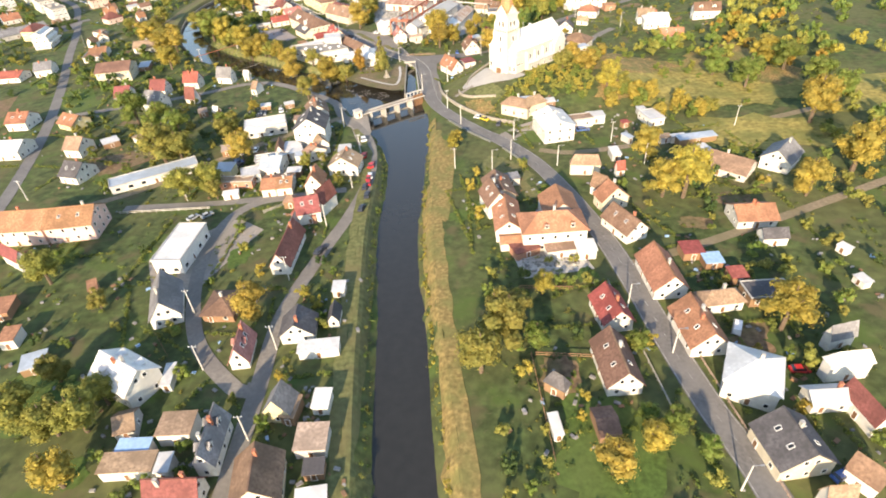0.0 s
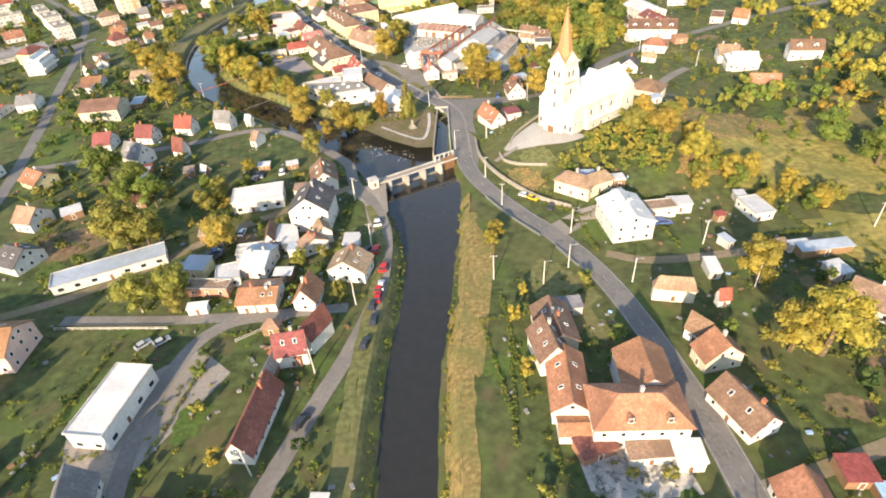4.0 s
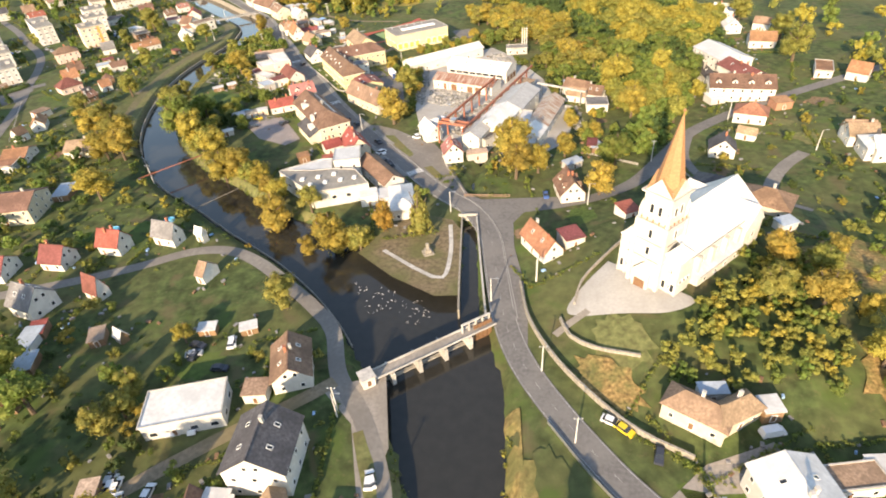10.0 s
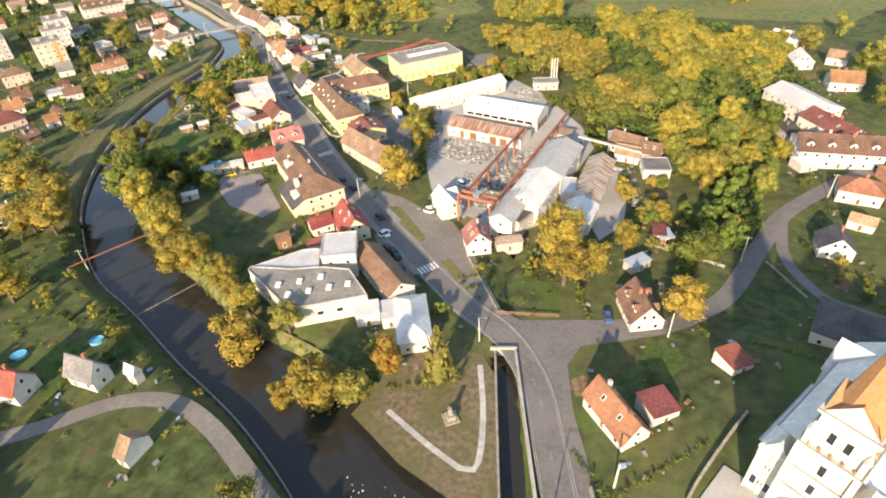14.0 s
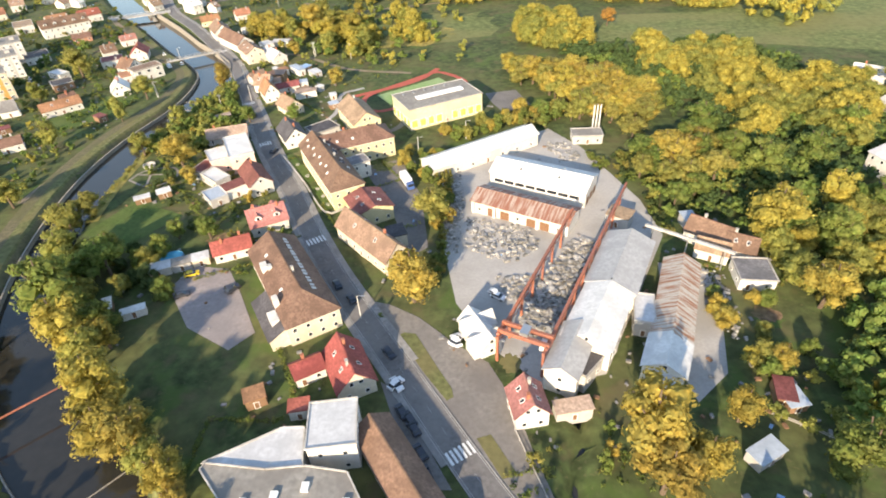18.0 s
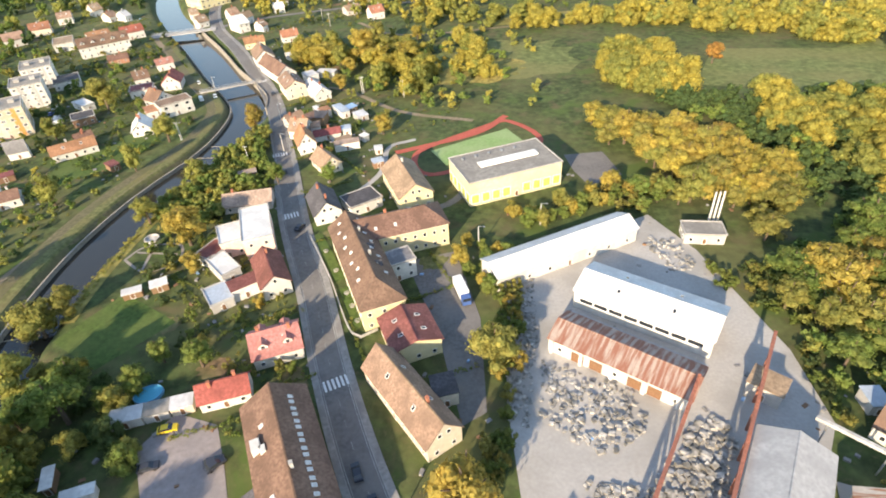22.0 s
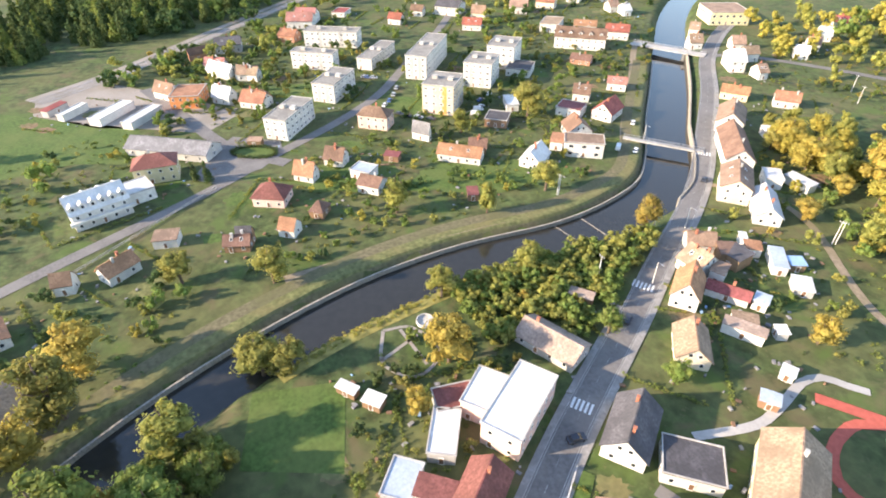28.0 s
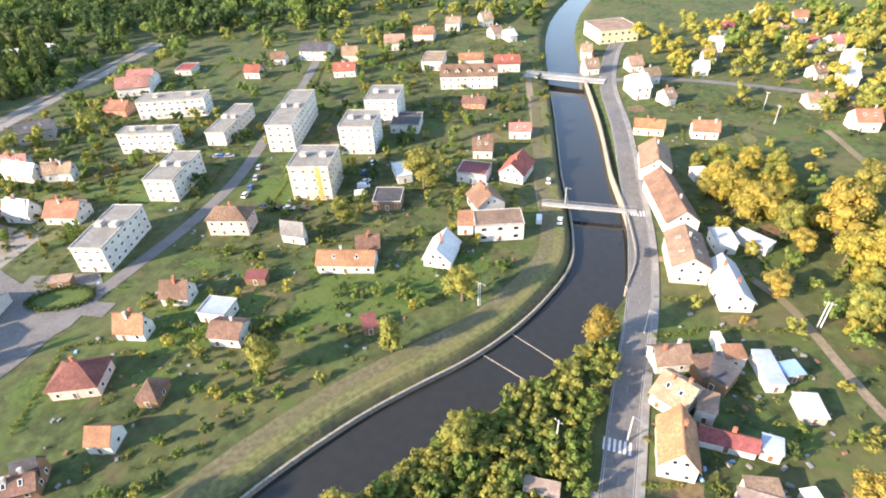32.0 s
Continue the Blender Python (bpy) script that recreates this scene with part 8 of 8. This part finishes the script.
# ---- undergrowth, groves and gardens ----
def free(x, y, margin=1.0):
    """True where neither a building, a road nor the water lies."""
    for hx, hy, rot, L, W, _ in TAKEN:
        if abs(x - hx) < 40 and abs(y - hy) < 40:
            a = radians(rot)
            dx, dy = x - hx, y - hy
            u, v = dx * math.cos(a) + dy * math.sin(a), -dx * math.sin(a) + dy * math.cos(a)
            if abs(u) < L / 2 + margin and abs(v) < W / 2 + margin:
                return False
    for line, w in ROADS:
        if np.min((line[:, 0] - x) ** 2 + (line[:, 1] - y) ** 2) < (w / 2 + margin) ** 2:
            return False
    for line in (RIVER, CANAL, BROOK):
        i = int(np.argmin((line[:, 0] - x) ** 2 + (line[:, 1] - y) ** 2))
        if math.hypot(line[i, 0] - x, line[i, 1] - y) < line[i, 2] / 2 + margin + 1.5:
            return False
    return True


PLANTED = []


def grove(poly, n, r, kinds, seed, shape="round", apart=0.9, ratio=2.2, into=None):
    """Trees strewn over an area; into gathers them in a thicket instead of single things."""
    rng = random.Random(seed)
    for x, y in scatter(poly, n, rng):
        q = r * rng.uniform(0.7, 1.25)
        if free(x, y, q * 0.5) and all((x - a) ** 2 + (y - b) ** 2 > ((q + c) * apart * 0.5) ** 2 for a, b, c in PLANTED[-400:]):
            if into:
                into.add(5 if shape == "spruce" else 6 + rng.randrange(2) if into.full else rng.randrange(3), x, y, land(x, y) - 0.1, q, q * ratio * rng.uniform(0.85, 1.15), rng.choice(kinds), rng)
            else:
                tree(x, y, q * ratio * rng.uniform(0.85, 1.15), q, rng.choice(kinds), shape)
            PLANTED.append((x, y, q))


WOOD = Thicket("woodland", "distant autumn woodland on the valley slopes", "trees")
SPRUCES = Thicket("spruce_wood", "dark spruce wood on the far slope", "trees")
THICK = Thicket("thicket", "dense autumn shrubs and young trees", "bushes")
THICK.full = True
EDGE = Thicket("edge_bushes", "mixed bushes along the edges of yard and river", "bushes")
BUSHES = Thicket("riverside_bushes", "fresh green riverside bushes and willows", "bushes")
LIT = ("yellow", "yellow", "olive", "olive")
GOLD = ("yellow", "yellow", "olive", "yellow", "olive")
grove([(-15, 566), (18, 549), (43, 526), (49, 492), (34, 476), (16, 488), (11, 515), (-6, 540)], 150, 5.6, GOLD, 21, "round", 0.6, 1.95)
grove([(-10, 503), (6, 511), (16, 492), (3, 486)], 22, 3.4, ("olive", "green", "yellow"), 52, "round", 0.6, 2.2)
grove([(29, 459), (57, 475), (67, 459), (54, 439), (43, 433), (28, 422)], 34, 5.6, ("yellow", "olive", "yellow", "green"), 53, "round", 0.6, 1.95)
grove([(77, 424), (96, 426), (105, 416), (94, 399), (68, 400)], 8, 5.5, GOLD, 54, "round", 0.7, 2.3)
tree(54, 629, 11, 5, "orange")
tree(-192, 537, 12.5, 5.4, "olive"), tree(-249, 538, 12.0, 4.6, "olive"), tree(-131, 596, 9.0, 4.2, "yellow"), tree(-97, 546, 9.5, 4.2, "yellow")
tree(70.3, 270.5, 10.0, 5.0, "yellow"), tree(78.5, 264.5, 9.0, 4.6, "olive"), tree(84.0, 270.0, 8.0, 4.0, "yellow")
tree(-84.3, 251.5, 6.5, 3.0, "yellow")
tree(-108, 505, 8.5, 3.8, "green"), tree(-128, 504, 9.0, 3.6, "green"), tree(-133, 450, 8.5, 3.2, "yellow"), tree(-264, 435, 10.0, 2.6, "dark", "spruce"), tree(-268, 431, 9.0, 2.4, "dark", "spruce")
BELTS = Thicket("golden_woodland", "belts of golden autumn trees behind the works", "trees")
BELTS.full = True
for k, poly in enumerate(([(-2, 630), (28, 650), (38, 590), (24, 582), (-2, 600)], [(60.0, 583.0), (104.0, 570.0), (112.0, 540.0), (93.0, 496.0), (80.0, 491.0), (71.0, 520.0), (56.0, 555.0)], [(104.0, 516.0), (148.0, 531.0), (123.0, 471.0), (107.0, 459.0), (99.0, 484.0), (71.0, 467.0), (83.0, 493.0)],
                          [(-90, 720), (-16, 726), (87, 721), (168, 711), (134, 650), (105, 670), (17, 700), (-63, 690)])):
    grove(poly, 120, 5.6, GOLD, 55 + k, "round", 0.68, 1.9, BELTS)
grove([(8, 608), (40, 584), (110, 590), (140, 520), (122, 440), (72, 428), (50, 470), (53, 530), (30, 562)], 620, 3.7, ("dark", "dark", "green", "dark"), 61, "round", 0.6, 1.7, WOOD)
grove([(73.0, 425.0), (95.0, 426.0), (95.0, 401.0), (88.0, 388.0), (51.0, 389.0), (55.0, 403.0)], 60, 4.2, ("green", "yellow", "olive", "green", "olive"), 62, "round", 0.62, 2.0, BELTS)
grove([(30, 418), (58, 414), (76, 428), (62, 470), (46, 476), (30, 468)], 150, 2.5, ("dark", "green", "dark", "olive"), 72, "round", 0.66, 1.9, WOOD)
grove([(36, 372), (50, 368), (60, 345), (46, 338), (32, 350)], 16, 2.4, ("green", "olive", "yellow"), 71, "round", 0.8, 2.0, WOOD)
for k, (poly, n) in enumerate((([(-105, 587), (-80, 587), (-98, 659), (-131, 667), (-132, 638)], 34), ([(-72, 611), (-56, 609), (-72, 682), (-84, 658)], 16), ([(-101, 779), (-87, 718), (-106, 690), (-123, 746)], 18), ([(-181, 655), (-157, 673), (-134, 636), (-163, 634)], 22))):
    grove(poly, n, 4.6, GOLD, 90 + k, "round", 0.7, 2.1, BELTS)
grove([(-440, 440), (-300, 440), (-250, 600), (-330, 700), (-460, 620)], 150, 3.0, ("green", "olive", "dark", "green"), 63, "round", 1.0, 2.2, WOOD)
grove([(-150, 570), (-60, 560), (-60, 700), (-180, 690)], 60, 2.8, ("green", "olive", "yellow"), 64, "round", 1.0, 2.2, WOOD)
grove([(60, 20), (200, 20), (200, 190), (60, 180)], 60, 2.6, ("green", "olive", "dark", "olive"), 65, "round", 1.0, 2.1, WOOD)
grove([(-130, 285), (-230, 300), (-230, 400), (-200, 420)], 50, 2.8, ("green", "olive", "dark"), 66, "round", 1.0, 2.1, WOOD)
grove([(-185, 652), (-102, 682), (-87, 612), (-130, 617), (-174, 633)], 26, 5.0, LIT, 23)
grove([(-23, 702), (73, 747), (142, 706), (200, 640), (160, 600), (130, 665), (58, 690)], 90, 6.0, LIT, 24, into=WOOD)
grove([(43, 252), (68, 282), (80, 275), (76, 250), (70, 232), (50, 229), (34, 232), (32, 240)], 150, 2.1, ("green", "olive", "olive", "yellow"), 25, "round", 0.8, 1.9, BUSHES)
grove([(62, 225), (70, 275), (110, 300), (150, 290), (140, 215), (100, 205)], 60, 1.8, ("green", "olive", "green"), 51, "round", 0.8, 1.9, BUSHES)
grove([(80, 250), (100, 232), (120, 215), (100, 205), (75, 222)], 30, 2.8, ("olive", "green", "yellow"), 26, into=THICK)
grove([(100, 300), (190, 330), (210, 250), (150, 245)], 60, 3.6, ("olive", "yellow", "orange", "green"), 27, into=WOOD)
grove([(-700, 409), (-610, 545), (-490, 505), (-470, 400), (-430, 330)], 330, 6.0, ("dark", "dark", "green"), 28, "spruce", 0.7, 3.3, SPRUCES)
grove([(-520, 520), (-430, 480), (-395, 420), (-370, 470), (-460, 560)], 40, 4.5, ("dark", "green", "olive"), 29, into=WOOD)
grove([(-166, 478), (-162, 505), (-158, 528), (-155, 550), (-150, 550), (-142, 525), (-128, 495), (-140, 476)], 340, 2.9, ("olive", "green", "olive", "green", "olive"), 30, "round", 0.66, 1.9, BUSHES)
grove([(-150, 385), (-120, 370), (-110, 400), (-125, 415), (-150, 410)], 45, 3.0, ("green", "dark", "green", "olive"), 31, into=THICK)
grove([(11, 468), (28, 474), (36, 456), (32, 442), (24, 446), (16, 455)], 70, 1.7, ("green", "olive", "green", "dark"), 73, "round", 0.7, 1.7, EDGE)
grove([(-18, 504), (0, 513), (8, 498), (2, 488), (-12, 494)], 26, 2.1, ("green", "olive", "yellow"), 74, "round", 0.8, 1.9, EDGE)
grove([(-425, 425), (-395, 405), (-383, 425), (-400, 455), (-425, 460)], 22, 4.0, ("dark", "green", "dark", "olive"), 75, "round", 0.8, 2.1, WOOD)
grove([(-345, 432), (-322, 424), (-312, 434), (-330, 446)], 12, 2.6, ("green", "dark", "olive"), 76, "round", 0.9, 2.0, WOOD)
grove([(48, 345), (62, 345), (72, 364), (82, 384), (66, 382), (52, 362)], 46, 3.6, ("green", "dark", "green", "green"), 77, "round", 0.66, 2.3, WOOD)
grove([(-59, 275), (-55, 279.5), (-46, 270), (-44, 264), (-49, 264), (-54, 270)], 26, 1.5, ("green", "olive", "dark"), 78, "round", 0.7, 1.6, EDGE)
grove([(-83, 296), (-81, 291), (-71, 287), (-69, 291), (-76, 295)], 16, 1.4, ("green", "olive", "yellow"), 79, "round", 0.7, 1.6, EDGE)
grove([(-128, 352), (-90, 324), (-70, 308), (-64, 314), (-90, 334), (-120, 362)], 40, 3.8, ("olive", "yellow", "olive"), 32, "round", 0.6)
grove([(-152, 395), (-138, 372), (-126, 360), (-118, 366), (-135, 388), (-148, 408)], 26, 4.2, ("olive", "olive", "yellow", "green"), 33, "round", 0.6)
grove([(50, 330), (70, 352), (60, 400), (20, 420), (24, 380), (40, 350)], 30, 2.6, ("olive", "yellow", "olive", "green"), 34, into=THICK)
grove([(-640, 420), (-560, 620), (-480, 505), (-470, 400)], 90, 6.0, ("dark", "green", "dark"), 41, into=WOOD)
grove([(-560, 600), (-480, 560), (-380, 640), (-330, 800), (-420, 960), (-600, 900)], 130, 5.0, ("dark", "green", "olive"), 42, into=WOOD)
grove([(-250, 780), (0, 760), (180, 700), (260, 760), (100, 940), (-260, 940)], 200, 5.5, ("olive", "yellow", "green"), 43, into=WOOD)
grove([(-100, 580), (-30, 570), (-20, 690), (-110, 700)], 28, 3.0, ("olive", "yellow", "green"), 44, into=WOOD)
grove([(160, 300), (330, 300), (330, 600), (180, 560)], 110, 5.0, ("olive", "yellow", "green"), 45, into=WOOD)
grove([(200, 60), (330, 60), (330, 300), (220, 260)], 60, 4.5, ("olive", "yellow", "green"), 46, into=WOOD)
grove([(-330, 60), (-200, 60), (-220, 250), (-280, 400), (-400, 330)], 60, 4.5, ("green", "olive", "yellow"), 47, into=WOOD)
grove([(-830, 544), (-610, 720), (-500, 760), (-490, 700), (-516, 635), (-574, 567), (-660, 512)], 260, 7.0, ("dark", "green", "dark"), 48, into=WOOD)
grove([(-277, 815), (-192, 970), (-60, 980), (-100, 840), (-217, 815)], 70, 6.0, ("olive", "yellow", "green"), 49, into=WOOD)
grove([(-215, 640), (-180, 660), (-150, 640), (-190, 622)], 8, 3.0, LIT, 35)
grove([(-300, 800), (-180, 820), (-60, 760), (-100, 720), (-230, 740)], 60, 5, LIT, 36, into=WOOD)
grove([(-480, 640), (-400, 720), (-330, 900), (-520, 860)], 50, 5, ("dark", "green", "olive"), 37, into=WOOD)
grove([(-60, 470), (-45, 478), (-38, 462), (-42, 448), (-48, 446)], 22, 2.6, ("yellow", "green", "olive"), 38, into=THICK)
grove([(-50, 485), (-15, 500), (-5, 496), (-30, 478)], 22, 2.6, ("yellow", "green", "olive"), 39, into=THICK)
grove([(150, 200), (260, 230), (280, 120), (160, 110)], 50, 3.6, ("olive", "yellow", "green"), 40, into=WOOD)

grove([(-43, 458), (-37, 461), (-35.5, 430), (-37, 392), (-42, 392), (-41, 430)], 60, 2.2, ("olive", "green", "yellow", "olive"), 67, "round", 0.7, 2.3, EDGE)
grove([(28, 440), (32, 436), (31, 412), (28, 414)], 20, 1.6, ("olive", "green", "dark"), 68, "round", 0.7, 1.9, EDGE)
grove([(-46, 285), (-50, 278), (-42, 262), (-35, 252), (-33, 255), (-40, 268)], 50, 1.1, ("green", "dark", "olive"), 69, "round", 0.6, 1.7, EDGE)
grove([(-110, 322), (-112, 326), (-85, 302), (-62, 284), (-60, 281), (-84, 298)], 60, 1.0, ("green", "dark", "olive"), 70, "round", 0.6, 1.7, EDGE)
GARDENS = (
    ([(-42, -20), (-130, -20), (-160, 130), (-120, 165), (-60, 165), (-28, 150)], 70, 1),
    ([(-120, 172), (-30, 172), (-45, 245), (-130, 272), (-175, 255)], 75, 2),
    ([(-60, 285), (-190, 270), (-230, 360), (-190, 420), (-160, 370), (-110, 322)], 80, 3),
    ([(8, -20), (50, -20), (47, 140), (30, 190), (10, 190)], 70, 4),
    ([(60, 20), (200, 20), (200, 190), (60, 180)], 140, 5),
    ([(75, 300), (230, 300), (230, 420), (120, 440), (60, 330)], 70, 6),
    ([(-200, 430), (-190, 560), (-240, 620), (-300, 600), (-260, 470)], 120, 7),
    ([(-130, 430), (-95, 395), (-85, 420), (-125, 480), (-150, 500), (-155, 450)], 45, 8),
    ([(-160, 600), (-110, 530), (-70, 560), (-60, 640), (-180, 660)], 60, 9),
    ([(-240, 640), (-310, 740), (-420, 700), (-330, 590)], 110, 10),
    ([(-230, 700), (-100, 700), (-80, 800), (-260, 800)], 60, 11),
    ([(-440, 440), (-300, 440), (-330, 560), (-460, 560)], 110, 12),
    ([(-230, 330), (-300, 440), (-330, 400), (-280, 280)], 60, 14),
    ([(-60, 60), (-28, 60), (-30, 140), (-42, 130)], 20, 15),
    ([(-100, 700), (40, 720), (100, 800), (-120, 800)], 40, 16),
    ([(150, 330), (300, 330), (300, 480), (180, 450)], 60, 17),
    ([(-30, 318), (10, 320), (15, 350), (-10, 350)], 12, 13),
)
for y0, y1, side, kinds, n, out in ((-50, 234, -1, ("olive", "yellow", "olive"), 260, 1.4), (-50, 234, 1, ("olive", "green"), 240, 1.4), (425, 515, -1, ("olive", "olive", "yellow"), 330, 5.5), (282, 400, -1, ("olive", "green"), 150, 2.5)):
    rng = random.Random(int(y0) + side * 7 + 400)
    line = along_river(RIVER, side, station(y0), station(y1), 0.4)
    for _ in range(n):
        i = rng.randrange(len(line) - 1)
        u, d = rng.random(), rng.random() * out
        (xa, ya), (xb, yb) = line[i], line[i + 1]
        g = math.hypot(xb - xa, yb - ya)
        x, y = xa + (xb - xa) * u - side * (yb - ya) / g * d, ya + (yb - ya) * u + side * (xb - xa) / g * d
        s = rng.uniform(0.4, 0.95)
        BUSHES.add(3 + rng.randrange(2), x, y, land(x, y) - 0.1, s, s * 1.5, rng.choice(kinds), rng)
EDGE.finish(), BELTS.finish(), WOOD.finish(), SPRUCES.finish(), THICK.finish(), BUSHES.finish()
for poly, n, seed in GARDENS:
    small = Thicket("garden_trees", "small fruit trees in the gardens", "trees")
    grove(poly, int(n * 1.3), 1.9, ("olive", "green", "olive", "green", "yellow", "dark"), 100 + seed, "round", 1.2, 2.1, small)
    small.finish()
    low = Thicket("shrubs", "low green garden shrubs and tall weeds", "shrubs")
    rng = random.Random(200 + seed)
    for x, y in scatter(poly, n * 6, rng):
        if free(x, y, 0.8):
            s = rng.uniform(0.4, 1.1)
            low.add(3 + rng.randrange(2), x, y, land(x, y) - 0.2, s, s * 1.6, rng.choice(("green", "green", "olive", "dark")), rng)
    low.finish()

# garden plots beside the houses
rng = random.Random(5)
for hx, hy, rot, L, W, H in TAKEN[:]:
    if L * W < 40 or L > 24 or (-45 < hx < 45 and 350 < hy < 495):
        continue
    for k in range(2):
        a = radians(rot + 90 * rng.randrange(4))
        d = rng.uniform(10, 17)
        cx, cy = hx + math.cos(a) * d, hy + math.sin(a) * d
        w, h = rng.uniform(3, 7), rng.uniform(2.5, 5.5)
        c, s = math.cos(radians(rot)), math.sin(radians(rot))
        corners = [(cx + u * c - v * s, cy + u * s + v * c) for u, v in ((-w, -h), (w, -h), (w, h), (-w, h))]
        if all(free(x, y, 0.6) for x, y in corners + [(cx, cy)]) and abs(relief(cx, cy) - relief(cx + 5, cy + 5)) < 0.4:
            kind = rng.choice(("lawn", "lawn", "soil", "soil", "mown_bank"))
            blob(cx, cy, w, h, rot, kind, {"lawn": "clipped green garden lawn", "soil": "bare brown vegetable bed", "meadow": "yellowing garden grass", "mown_bank": "dry mown garden grass"}[kind], rng.randrange(999), "garden_plot", rng.uniform(0.05, 0.09))

# hedges along the plots
hedges = Thicket("hedges", "clipped and wild garden hedges between the plots", "hedge")
rng = random.Random(9)
for hx, hy, rot, L, W, H in TAKEN[:]:
    if L * W < 45 or L > 20 or (-45 < hx < 45 and 350 < hy < 495):
        continue
    c, s = math.cos(radians(rot)), math.sin(radians(rot))
    w, h = L / 2 + rng.uniform(5, 11), W / 2 + rng.uniform(4, 10)
    sides = [((-w, -h), (w, -h)), ((w, -h), (w, h)), ((w, h), (-w, h)), ((-w, h), (-w, -h))]
    for (u0, v0), (u1, v1) in rng.sample(sides, 2):
        n = int(math.hypot(u1 - u0, v1 - v0) / 1.1)
        for k in range(n):
            u, v = u0 + (u1 - u0) * k / n, v0 + (v1 - v0) * k / n
            x, y = hx + u * c - v * s, hy + u * s + v * c
            if free(x, y, 0.9):
                r = rng.uniform(0.5, 0.9)
                hedges.add(3 + rng.randrange(2), x, y, land(x, y) - 0.2, r, r * 2.0, "green" if k % 7 else "olive", rng)
hedges.finish()

# crates, barrows, boards and barrels lying about the yards and gardens
for i, (mat, label) in enumerate((("pavement_grey", "scattered grey boards and crates in the gardens"), ("roof_blue", "scattered blue barrels and tarpaulins in the gardens"), ("wall_wood", "scattered wooden boards and piles in the gardens"), ("roof_grey", "scattered grey sheets and tubs in the gardens"))):
    rng = random.Random(60 + i)
    bm = bmesh.new()
    for hx, hy, rot, L, W, H in TAKEN:
        for _ in range(1 if i == 1 else 2):
            a, d = rng.uniform(0, 6.28), max(L, W) / 2 + rng.uniform(1.5, 8)
            x, y = hx + math.cos(a) * d, hy + math.sin(a) * d
            if free(x, y, 0.7) and (i != 1 or rng.random() < 0.4):
                k = rng.uniform(0.25, 0.7)
                q = box(bm, -k, -k * 0.6, -0.1, k, k * 0.6, rng.uniform(0.15, 0.6))
                m = pose(x, y, land(x, y), 0, 0, rng.uniform(0, 180))
                for v in q:
                    v.co = m @ v.co
    me = bpy.data.meshes.new("garden_clutter")
    bm.to_mesh(me), bm.free()
    me.materials.append(MATS[mat])
    tagged(new("garden_clutter", me), label, "clutter", kind="stuff")
